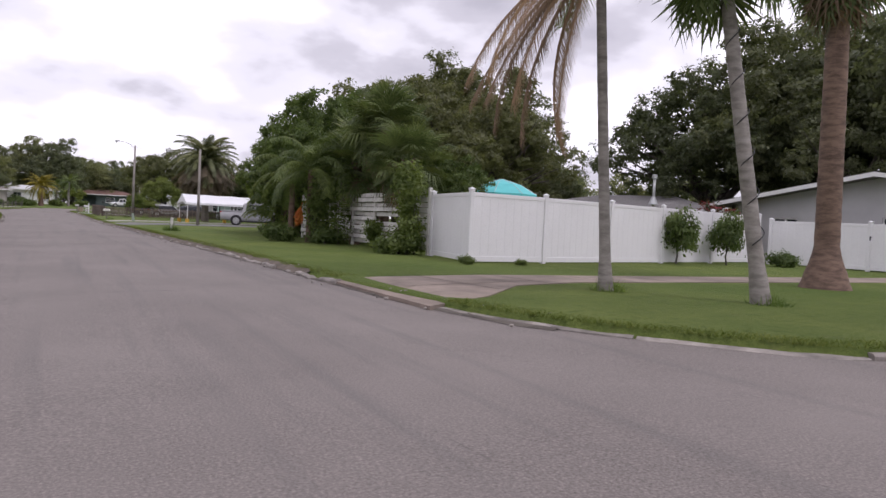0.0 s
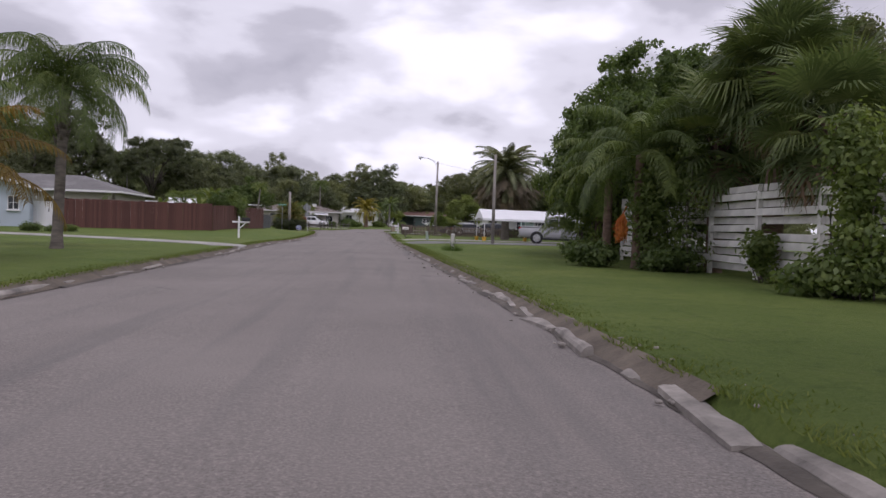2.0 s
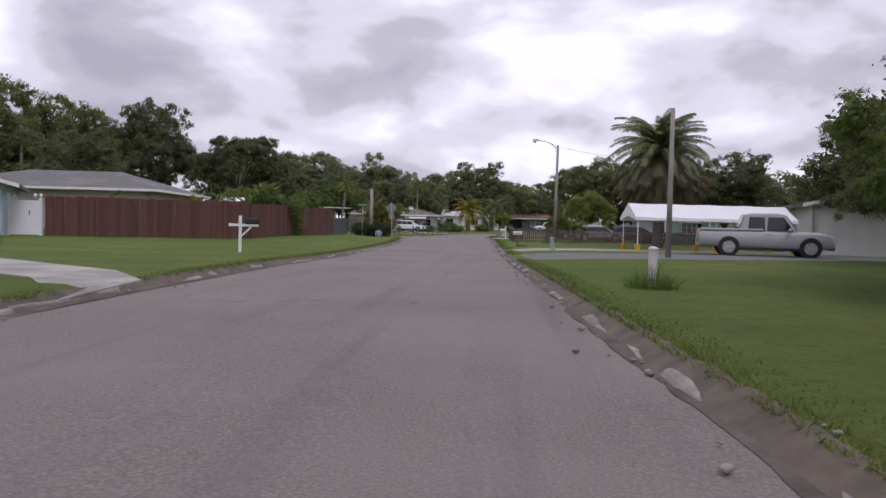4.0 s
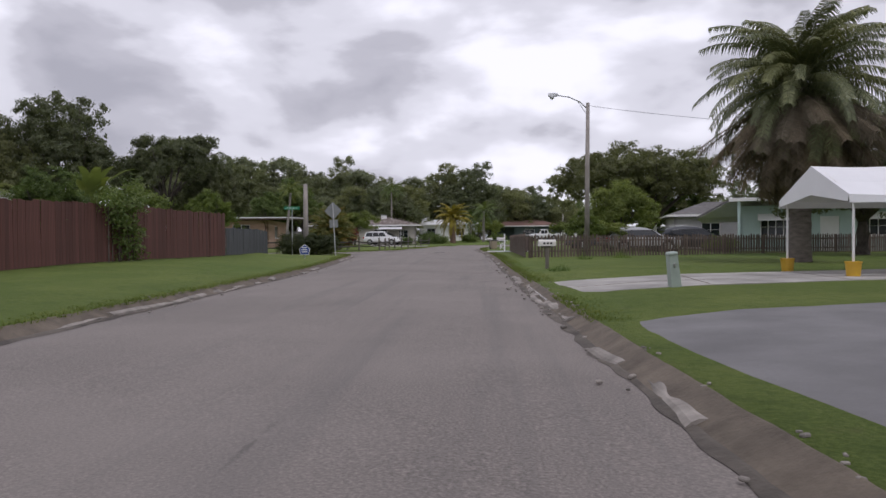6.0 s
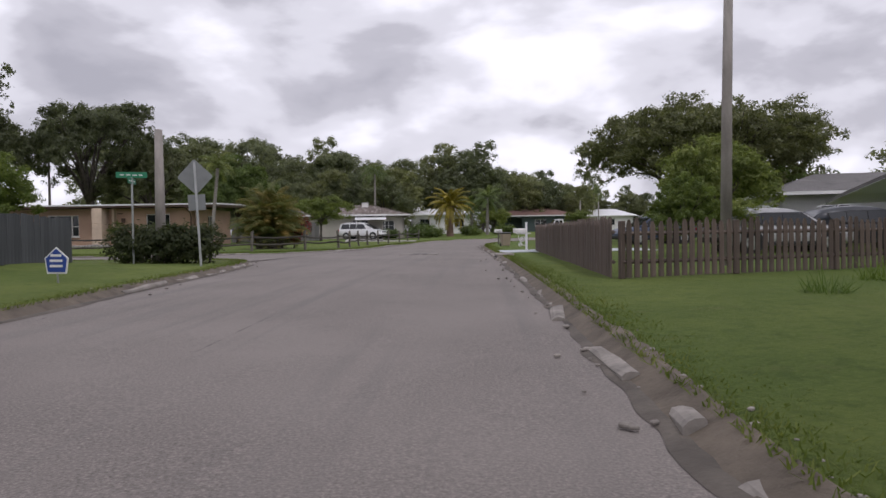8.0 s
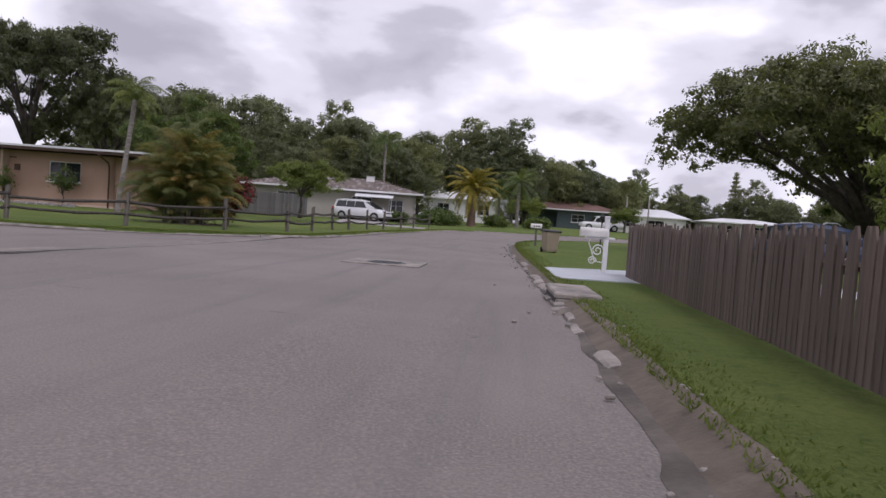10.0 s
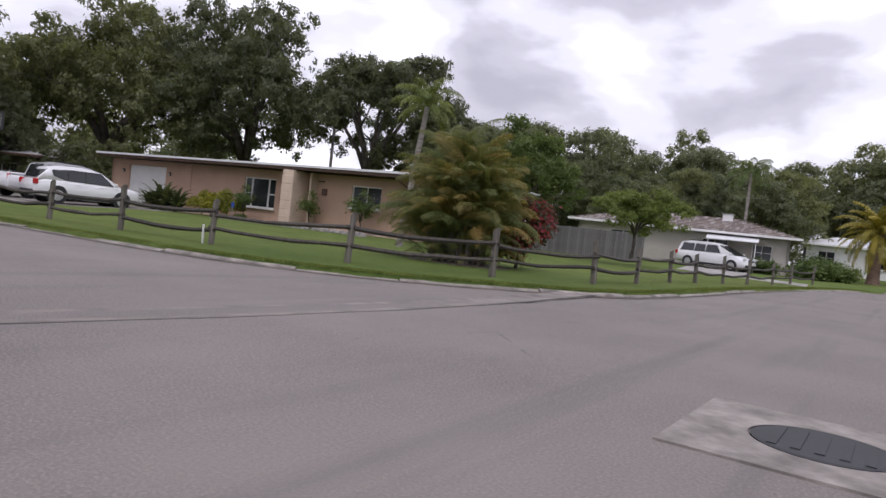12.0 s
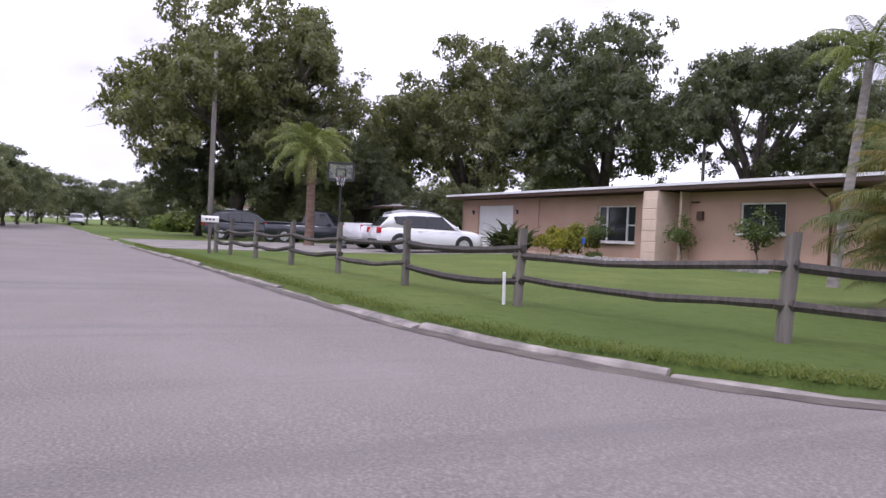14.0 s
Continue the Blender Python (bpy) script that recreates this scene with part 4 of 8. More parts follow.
red_a = tree_thing("bougainvillea", crown_blobs(12, 11, 0.75, 0.4, 2.0, 0.42, 0.9), 0.5, 0.05, 0.07, 330, 9, BOUG, "red flowering bougainvillea bush", 22, spread=0.12, category="shrub")


def feather(length, leaflet, n, arch, hang, seed, slim=0.020, sweep=0.75):
    """A feather-shaped palm leaf along +x: an arched rib with two rows of narrow leaflets. hang: how far the leaflets droop."""
    rr = random.Random(seed)
    b = Build()
    rib = []
    for k in range(9):
        t = k / 8
        rib.append(Vector((length * t * (1 - 0.16 * arch * t * t), 0.02 * math.sin(t * 4 + seed), -arch * length * 0.42 * t ** 2.2)))
    b.tube(rib, [0.030 * length / 3 * (1 - 0.85 * k / 8) + 0.004 for k in range(9)], 4, cap=False)
    for k in range(n):
        t = 0.10 + 0.90 * (k + 0.5) / n
        i = min(7, int(t * 8))
        p = rib[i].lerp(rib[i + 1], t * 8 - i)
        d = (rib[i + 1] - rib[i]).normalized()
        ln = leaflet * (0.45 + 0.75 * math.sin(math.pi * min(1, t * 0.78 + 0.16))) * rr.uniform(0.85, 1.1)
        for s in (-1, 1):
            side = Vector((0, s, 0)) * 0.8 + d * sweep + Vector((0, 0, 0.25 - hang * 0.5 + rr.uniform(-0.12, 0.12)))
            side.normalize()
            mid = p + side * ln * 0.5
            tip = p + side * ln + Vector((0, 0, -hang * ln * 0.75))
            w = d * slim * length / 3
            v0 = len(b.v)
            b.v += [tuple(p - w), tuple(p + w), tuple(mid + w * 0.8), tuple(mid - w * 0.8), tuple(tip)]
            b.f += [(v0, v0 + 1, v0 + 2, v0 + 3), (v0 + 3, v0 + 2, v0 + 4)]
    me = bpy.data.meshes.new("frond")
    me.from_pydata(b.v, [], b.f)
    return me


def arc_frond(length, e0, e1, leaflet, n, hang, seed, slim=0.016, stalk=0.12):
    """A feather palm leaf that leaves its stem at e0 degrees and bends over to e1; its leaflets hang towards the ground."""
    rr = random.Random(seed)
    b = Build()
    steps = 12
    rib = [Vector((0, 0, 0))]
    for k in range(steps):
        t = (k + 0.5) / steps
        a = radians(e0 + (e1 - e0) * t ** 1.35)
        rib.append(rib[-1] + Vector((math.cos(a), 0.05 * math.sin(t * 3 + seed), math.sin(a))) * length / steps)
    b.tube(rib, [0.022 * (1 - 0.85 * k / steps) + 0.004 for k in range(steps + 1)], 4, cap=False)
    for k in range(n):
        t = stalk + (1 - stalk) * (k + 0.5) / n
        i = min(steps - 1, int(t * steps))
        p = rib[i].lerp(rib[i + 1], t * steps - i)
        d = (rib[i + 1] - rib[i]).normalized()
        ln = leaflet * (0.4 + 0.75 * math.sin(math.pi * min(1, t * 0.8 + 0.14))) * rr.uniform(0.82, 1.12)
        for s in (-1, 1):
            side = Vector((0, s, 0)) + d * rr.uniform(0.35, 0.75) + Vector((0, 0, 0.15 - 0.45 * hang))
            side.normalize()
            mid = p + side * ln * 0.45
            tip = mid + (side * 0.55 + Vector((0, 0, -hang))).normalized() * ln * 0.6
            w = d * slim
            v0 = len(b.v)
            b.v += [tuple(p - w * 0.6), tuple(p + w * 0.6), tuple(mid + w), tuple(mid - w), tuple(tip)]
            b.f += [(v0, v0 + 1, v0 + 2, v0 + 3), (v0 + 3, v0 + 2, v0 + 4)]
    me = bpy.data.meshes.new("frond")
    me.from_pydata(b.v, [], b.f)
    return me


def arc_set(length, leaflet, n, hang, seed, top, low, bend, mat, slim=0.016, count=7):
    """Fronds from the most upright to the lowest of one head."""
    out = [arc_frond(length * (0.9 if k == 0 else 1.0), top + (low - top) * k / (count - 1), top + (low - top) * k / (count - 1) - bend, leaflet, n, hang, seed + k, slim) for k in range(count)]
    for me in out:
        me.materials.append(mat)
    return out


def fan(radius, stalk, n, hang, seed, wide=0.036):
    """A fan-shaped palm leaf along +x."""
    rr = random.Random(seed)
    b = Build()
    hub = Vector((stalk, 0, -stalk * 0.12))
    b.tube([(0, 0, 0), (stalk * 0.5, 0, 0.03), tuple(hub)], [0.022, 0.016, 0.012], 4, cap=False)
    for k in range(n):
        a = (k / (n - 1) - 0.5) * radians(250)
        ln = radius * (0.72 + 0.28 * math.cos(a * 0.6)) * rr.uniform(0.78, 1.12)
        d = Vector((math.cos(a), math.sin(a), 0.18 * abs(math.sin(a)) + 0.06))
        s = Vector((-math.sin(a), math.cos(a), 0))
        w = radius * wide
        mid = hub + d * ln * 0.6 + Vector((0, 0, -hang * ln * 0.08))
        tip = hub + d * ln + Vector((0, 0, -hang * ln * 0.5))
        v0 = len(b.v)
        b.v += [tuple(hub), tuple(mid + s * w), tuple(tip), tuple(mid - s * w)]
        b.f += [(v0, v0 + 1, v0 + 2, v0 + 3)]
    me = bpy.data.meshes.new("frond")
    me.from_pydata(b.v, [], b.f)
    return me


def palm_thing(x, y, height, trunk_r, leaves, count, lo, hi, mat, label, seed, trunk_mat=PALM_GREY, lean=(0, 0), dead=None, dead_count=0, boots=False, flare=1.35, name="palm_tree", bow=0.0, dead_range=(-85, -45), dead_az=(0, 360), arcs=False):
    """A palm: ringed trunk and a head of leaves, each a part of its own."""
    rr = random.Random(seed)
    top = thing(name, pose(x, y, ground(x, y)), label, "palm")
    b = Build()
    path, rad = [], []
    steps = max(8, int(height * 5))
    for k in range(steps + 1):
        t = k / steps
        path.append((lean[0] * t + bow * math.sin(math.pi * t), lean[1] * t, -0.25 + (height + 0.25) * t))
        r = trunk_r * (1 + (flare - 1) * max(0, 1 - t * 7)) * (1 - 0.18 * t)
        rad.append(r * (1.02 if k % 2 else 0.985))
    b.tube(path, rad, 14)
    if boots:
        for k in range(boots):
            a, t = k * 2.4, 1 - 0.36 * k / boots
            p = Vector((lean[0] * t, lean[1] * t, height * t))
            o = Vector((math.cos(a), math.sin(a), 0))
            b.tube([p + o * trunk_r * 0.8, p + o * trunk_r * 1.45 + Vector((0, 0, 0.22))], [0.05, 0.02], 4)
    part("trunk", b, trunk_mat, top, smooth=True)
    head = Vector((lean[0], lean[1], height))
    for k in range(count):
        u = (k + 0.5) / count
        el = hi + (lo - hi) * u + rr.uniform(-7, 7)
        az = math.degrees(k * 2.39996) + rr.uniform(-12, 12)
        s = rr.uniform(0.86, 1.1)
        m = Matrix.Translation(head + Vector((0, 0, 0.12 * (1 - u)))) @ pose(0, 0, 0, 0, 0, az) @ pose(0, 0, 0, rr.uniform(-15, 15), -el, 0) @ Matrix.Diagonal((s, s, s, 1))
        if arcs:
            m = Matrix.Translation(head + Vector((0, 0, 0.15 * (1 - u)))) @ pose(0, 0, 0, rr.uniform(-6, 6), 0, az) @ Matrix.Diagonal((s, s, s, 1))
        part("frond", leaves[min(len(leaves) - 1, int(u * len(leaves))) if arcs else k % len(leaves)], mat, top, at=m)
    for k in range(dead_count):
        el = rr.uniform(*dead_range)
        az = rr.uniform(*dead_az)
        m = Matrix.Translation(head - Vector((0, 0, 0.15))) @ pose(0, 0, 0, 0, 0, az) @ pose(0, 0, 0, 0, -el, 0)
        part("dead_frond", dead[k % len(dead)], dead[0].materials[0], top, "dry brown hanging frond", at=m)
    return top


def tinted(meshes, mat):
    for me in meshes:
        me.materials.append(mat)
    return meshes


date_arc = arc_set(3.5, 0.5, 64, 0.7, 200, 84, -18, 80, DATE, 0.022, 10)
date_dead = tinted([feather(3.7, 0.52, 50, 0.35, 0.5, s, 0.016) for s in (4, 5, 6)], OLD_FROND)
gold_arc = arc_set(3.0, 0.45, 40, 0.6, 220, 84, -30, 80, GOLD, 0.03, 8)
palm_leaf = tinted([feather(2.6, 0.62, 42, a, 0.5, s, 0.021) for a, s in ((0.7, 8), (0.95, 9), (0.5, 10))], PALM)
queen_leaf = arc_set(2.35, 0.60, 72, 1.3, 100, 80, 0, 118, PALM, 0.009)
lime_leaf = arc_set(2.6, 0.52, 60, 1.0, 240, 82, -5, 108, LIME, 0.010)
small_lime = arc_set(1.6, 0.36, 40, 0.9, 260, 82, 5, 100, LIME, 0.010)
plume_leaf = arc_set(2.5, 0.52, 44, 0.8, 120, 80, -5, 95, PALM, 0.018)
dry_leaf = tinted([feather(3.9, 0.40, 110, a, 0.55, s, 0.010, 2.6) for a, s in ((0.6, 14), (0.4, 15), (0.75, 28))], DEAD)
small_leaf = arc_set(1.7, 0.36, 34, 0.9, 140, 82, 5, 100, PALM, 0.016)
croton_leaf = arc_set(2.2, 0.42, 36, 0.8, 180, 78, 0, 95, CROTON, 0.014)
areca_leaf = arc_set(1.8, 0.33, 80, 0.6, 160, 93, 44, 98, ARECA, 0.0062, 9)
sabal_leaf = tinted([fan(0.95, 0.95, 30, h, s) for h, s in ((0.5, 23), (0.9, 24), (0.3, 25))], SABAL)
big_fan = tinted([fan(1.0, 0.9, 40, h, s, 0.026) for h, s in ((0.55, 33), (1.0, 34), (0.3, 35), (1.3, 36))], SABAL)
sabal_dead = tinted([fan(0.9, 0.8, 24, 1.1, s) for s in (26, 27)], DEAD)

# the street's start: palms on the verge
palm_thing(9.35, 11.3, 6.3, 0.104, palm_leaf, 12, -10, 70, PALM, "tall grey palm with dry brown fronds hanging to one side", 31, lean=(-0.35, 0.3), dead=dry_leaf, dead_count=10, flare=1.6, dead_range=(-66, -28), dead_az=(120, 205))
palm_thing(10.8, 9.15, 6.2, 0.128, sabal_leaf, 24, -84, 40, SABAL, "leaning grey palm trunk wound with wire, fan leaves", 32, lean=(-0.75, 0.75), flare=1.5)
palm_thing(16.0, 11.3, 7.6, 0.275, sabal_leaf, 36, -84, 60, SABAL, "thick brown cabbage palm with hanging fan leaves", 33, trunk_mat=PALM_BROWN, lean=(-0.1, 0.1), dead=sabal_dead, dead_count=14, flare=2.3)
# left of the street
palm_thing(-5.3, 29.7, 4.05, 0.135, queen_leaf, 40, -30, 66, PALM, "queen palm with drooping feathery fronds on the lawn", 34, trunk_mat=PALM_DARK, boots=26, lean=(0.15, 0.0), flare=1.5, arcs=True)
palm_thing(-4.75, 24.6, 1.55, 0.09, croton_leaf, 20, -25, 60, CROTON, "small palm with orange-yellow arching fronds", 35, trunk_mat=PALM_BROWN, arcs=True)
palm_thing(-5.7, 25.9, 2.7, 0.10, small_leaf, 16, -25, 65, PALM, "small green palm beside an orange one", 36, trunk_mat=PALM_BROWN, arcs=True)
# right: date palm behind the canopy
palm_thing(12.75, 69.0, 5.6, 0.34, date_arc, 92, -60, 80, DATE, "huge canary date palm with a dense grey-green crown", 37, trunk_mat=PALM_DARK, dead=date_dead, dead_count=190, boots=60, flare=1.1, dead_range=(-84, -14), arcs=True)
# cabbage palms in the thicket by the white fence
palm_thing(11.5, 24.0, 3.1, 0.17, big_fan, 46, -86, 72, SABAL, "cabbage palm spilling fan leaves over old white boards", 38, trunk_mat=PALM_BROWN, dead=sabal_dead, dead_count=12, boots=24)
palm_thing(11.5, 25.9, 4.5, 0.22, big_fan, 96, -84, 84, SABAL, "bushy cabbage palm over the fence with stiff fan leaves", 39, trunk_mat=PALM_BROWN, dead=sabal_dead, dead_count=26, boots=30)
palm_thing(11.2, 28.0, 3.3, 0.2, sabal_leaf, 34, -70, 75, SABAL, "lower cabbage palm with brown hanging leaves", 52, trunk_mat=PALM_BROWN, dead=sabal_dead, dead_count=12, boots=20)
palm_thing(9.7, 31.8, 2.9, 0.14, plume_leaf, 12, -30, 60, PALM, "young feather palm arching over the lawn", 41, trunk_mat=PALM_BROWN, arcs=True)
palm_thing(9.5, 28.7, 2.9, 0.13, plume_leaf, 20, -45, 65, PALM, "feather palm with orange fruit in a dark thicket", 42, trunk_mat=PALM_BROWN, arcs=True)
palm_thing(10.6, 35.6, 2.3, 0.15, plume_leaf, 12, -45, 65, PALM, "feather palm leaning out of a dark thicket", 43, trunk_mat=PALM_BROWN, arcs=True)
# far end
palm_thing(-1.8, 144.3, 3.5, 0.42, gold_arc, 52, -55, 78, GOLD, "yellowing date palm on the far lawn", 44, trunk_mat=PALM_BROWN, boots=30, arcs=True)
palm_thing(2.6, 150.5, 4.6, 0.2, palm_leaf, 22, -50, 70, PALM, "green feather palm on the far lawn", 45)
palm_thing(0.6, 152.5, 3.4, 0.2, palm_leaf, 20, -50, 70, PALM, "green feather palm beside a hedge", 46)
palm_thing(-10.9, 146.4, 7.6, 0.125, queen_leaf, 20, -60, 60, PALM, "tall thin queen palm in front of a house", 47, arcs=True)
palm_thing(-15.6, 107.9, 5.15, 0.118, small_lime, 22, -30, 75, LIME, "leaning palm with a smooth grey trunk by the house", 48, lean=(0.55, 0.1), arcs=True)
palm_thing(-39.8, 102.0, 4.6, 0.24, lime_leaf, 40, -35, 72, LIME, "green palm beside a basketball hoop", 49, trunk_mat=PALM_BROWN, boots=24, arcs=True)
palm_thing(21.5, 186, 6.5, 0.2, palm_leaf, 18, -40, 70, PALM, "palm among far roofs", 50)
palm_thing(-14.2, 76.0, 0.7, 0.14, palm_leaf, 12, 25, 85, PALM, "banana-like palm behind the red fence", 51)


def areca(x, y, r, stems, height, label, seed, leaves, mat, name="areca_palm"):
    """A clump of stems, tallest in the middle, each with a fountain of fine feather leaves."""
    rr = random.Random(seed)
    top = thing(name, pose(x, y, ground(x, y)), label, "palm")
    b = Build()
    for k in range(stems):
        u = (k + 0.5) / stems
        a, d = k * 2.4 + rr.uniform(-0.3, 0.3), r * math.sqrt(u) * 0.85
        p = Vector((d * math.cos(a), d * math.sin(a), -0.1))
        h = height * (0.61 - 0.36 * u) * rr.uniform(0.8, 1.15)
        q = p * 1.12 + Vector((0, 0, h))
        b.tube([p, p.lerp(q, 0.5), q], [0.035, 0.03, 0.022], 5)
        for j in range(5):
            s = rr.uniform(0.85, 1.12) * height / 4.6
            az = math.degrees(a) + (j - 2) * 62 + rr.uniform(-30, 30)
            inward = abs((j - 2) * 62) > 100
            s *= rr.uniform(0.6, 0.8) if inward and u > 0.4 else 1.0
            low = rr.uniform(0.0, 0.35) if j < 3 else rr.uniform(0.3, 0.85)
            m = Matrix.Translation(q.lerp(p, low)) @ pose(0, 0, 0, rr.uniform(-38, 38), rr.uniform(-26, 20), az) @ Matrix.Diagonal((s, s, s, 1))
            part("frond", leaves[min(len(leaves) - 1, int((0.15 + 0.85 * u) * len(leaves) * rr.uniform(0.5, 1.0)))], mat, top, at=m)
    for k in range(stems // 5):
        a = k * 2.4
        p = Vector((r * 0.9 * math.cos(a), r * 0.9 * math.sin(a), rr.uniform(0.0, 0.25)))
        s = rr.uniform(0.45, 0.75) * height / 4.6
        part("frond", leaves[rr.randrange(len(leaves) // 2, len(leaves))], mat, top, at=Matrix.Translation(p) @ pose(0, 0, 0, rr.uniform(-24, 24), rr.uniform(-12, 12), math.degrees(a) + rr.uniform(-50, 50)) @ Matrix.Diagonal((s, s, s, 1)))
    part("stem_clump", b, PALM_DARK, top)
    return top


areca(-10.4, 103.75, 0.92, 90, 4.6, "large golden-green areca palm clump behind the rail fence", 61, areca_leaf, ARECA)
areca(10.8, 36.2, 0.9, 14, 3.4, "dense green palm clump under trees", 63, plume_leaf, PALM, "palm_clump")
areca(-14.4, 71.0, 0.8, 8, 3.4, "broad green leaves rising behind the red fence", 64, plume_leaf, PALM, "palm_clump")
areca(-17.0, 61.2, 0.9, 9, 3.0, "green fronds rising behind the red fence", 65, small_leaf, PALM, "palm_clump")

# trees by the white fence and behind it
for x, y, s, turn in ((11.4, 36.0, 0.98, 20), (11.4, 32.4, 0.95, 140), (12.6, 29.0, 0.92, 250), (13.8, 24.8, 0.6, 80), (11.6, 38.8, 0.84, 300), (14.0, 34.8, 1.05, 60), (13.6, 40.6, 0.95, 10), (12.0, 30.4, 0.62, 200), (10.9, 36.8, 0.6, 90)):
    place(broad_a, x, y, s, turn, 0.1, sz=s * (1.16 if y > 31 else 1.0))
for x, y, s, turn, o in ((22, 47, 1.25, 0, oak_a), (27, 45, 1.28, 60, oak_b), (31, 40, 0.5, 120, oak_a), (20.5, 46.5, 0.98, 200, oak_b), (24, 40, 1.0, 20, oak_a), (18.2, 51.5, 0.52, 90, oak_b),
                         (37.0, 31.5, 1.2, 210, oak_a), (41, 29, 1.5, 300, oak_b), (44, 23.5, 1.75, 80, oak_a), (45, 17, 1.4, 10, oak_c), (38, 24, 0.95, 130, oak_c), (22, 62, 0.8, 50, oak_b), (26, 66, 0.85, 99, oak_a), (19.5, 78, 0.75, 5, oak_a)):
    place(o, x, y, s, turn, 0.2)
# the right-hand yards
for x, y, s in ((20.2, 116.5, 0.8), (23.4, 115.0, 0.85)):
    place(broad_a, x, y, s, x * 40, -0.6, "dense green growth in the shade under a huge oak")
place(oak_d, 18.1, 111.6, 0.92, 0, 0.1, "huge live oak with a wide dark crown beyond the picket fence")
place(olive_a, 12.0, 94.2, 1.02, 0, 0.1, "light olive-green tree with drooping leaves behind the picket fence")
place(broad_a, 8.2, 85.2, 0.40, 30, label="round dark green shrub behind a picket fence")
place(bright_a, 9.6, 87.0, 0.62, 120)
# the left side, behind red fence and houses
for x, y, s, turn, o in ((-57.5, 120.5, 1.57, 150, oak_a), (-49.5, 127.5, 1.5, 30, oak_b), (-37.0, 132, 1.22, 70, oak_c), (-32.0, 134, 0.9, 110, oak_c),
                         (-55.5, 100.9, 1.53, 120, oak_a), (-52.5, 103.8, 0.85, 60, oak_b), (-57.5, 98.6, 0.7, 10, oak_a), (-61, 112.5, 0.85, 33, oak_b), (-54, 109.5, 0.7, 77, oak_a)):
    place(o, x, y, s, turn, 0.2, sz=s * (1.25 if s > 1.2 else 1.15))
for x, y, s, turn, o in ((-27, 34, 1.0, 10, oak_b), (-40, 60, 1.05, 80, oak_a), (-31.5, 82, 0.88, 250, oak_b), (-24.5, 86, 0.8, 20, oak_a)):
    if y < 70 or x < -26:
        place(o, x, y, s * (0.9 if y > 70 else 0.98), turn, 0.2)
place(broad_b, -19.5, 123.6, 1.12, 0, 0.1)
place(broad_b, -18.3, 124.2, 0.98, 130, 0.1)
place(broad_b, -21.5, 121.5, 0.9, 200, 0.1)
place(bright_a, -12.1, 123.6, 1.22, 50, -0.45)
place(broad_a, -10.2, 65.4, 0.45, 10, 0.0, "leafy creeper spilling over the red fence")
place(broad_a, -13.2, 84.5, 0.6, 60, 0.0, "green tree behind the street corner")
place(bright_a, -16.5, 80.0, 1.2, 60, 0.0)
# the wood along the far end
rr = random.Random(77)


def wood_height(x):
    """How tall the far wood stands along the street's end."""
    line = ((-70, 1.35), (-30, 1.42), (-23, 1.38), (-15, 0.98), (-8, 1.0), (-2, 1.2), (7, 1.0), (18, 0.9), (26, 0.72), (80, 0.7))
    for (x0, h0), (x1, h1) in zip(line, line[1:]):
        if x0 <= x <= x1:
            return h0 + (h1 - h0) * (x - x0) / (x1 - x0)
    return 0.7


def open_strip(x, y):
    """A clearing in the wood that runs away to the north-west."""
    return y > 140 and abs(x + 14.9 + 0.447 * (y - 120)) < 3.6


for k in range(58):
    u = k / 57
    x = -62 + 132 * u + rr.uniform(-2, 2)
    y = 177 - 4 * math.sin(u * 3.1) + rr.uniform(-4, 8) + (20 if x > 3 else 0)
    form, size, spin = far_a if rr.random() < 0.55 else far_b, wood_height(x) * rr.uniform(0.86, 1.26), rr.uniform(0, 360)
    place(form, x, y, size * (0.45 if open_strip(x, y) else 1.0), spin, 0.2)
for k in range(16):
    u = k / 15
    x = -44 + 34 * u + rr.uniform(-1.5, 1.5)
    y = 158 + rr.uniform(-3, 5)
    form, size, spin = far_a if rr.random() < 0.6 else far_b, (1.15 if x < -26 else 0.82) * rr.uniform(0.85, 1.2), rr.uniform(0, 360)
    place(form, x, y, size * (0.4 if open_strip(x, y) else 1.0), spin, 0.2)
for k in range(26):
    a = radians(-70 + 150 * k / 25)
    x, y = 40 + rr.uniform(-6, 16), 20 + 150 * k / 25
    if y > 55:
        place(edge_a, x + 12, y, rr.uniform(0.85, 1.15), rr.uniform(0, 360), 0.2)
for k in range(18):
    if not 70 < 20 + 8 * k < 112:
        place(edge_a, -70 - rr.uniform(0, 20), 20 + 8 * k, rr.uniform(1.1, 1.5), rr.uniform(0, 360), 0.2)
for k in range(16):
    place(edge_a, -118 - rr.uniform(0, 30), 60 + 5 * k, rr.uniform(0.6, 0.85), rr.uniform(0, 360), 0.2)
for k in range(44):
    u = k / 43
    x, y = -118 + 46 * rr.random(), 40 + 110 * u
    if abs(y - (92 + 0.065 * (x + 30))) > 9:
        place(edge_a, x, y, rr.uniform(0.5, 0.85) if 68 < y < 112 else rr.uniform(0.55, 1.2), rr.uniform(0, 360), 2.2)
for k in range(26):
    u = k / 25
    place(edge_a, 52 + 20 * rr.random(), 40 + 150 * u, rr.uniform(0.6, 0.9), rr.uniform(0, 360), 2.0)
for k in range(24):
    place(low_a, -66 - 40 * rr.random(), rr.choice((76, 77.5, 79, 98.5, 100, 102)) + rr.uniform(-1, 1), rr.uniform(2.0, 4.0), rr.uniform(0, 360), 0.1)
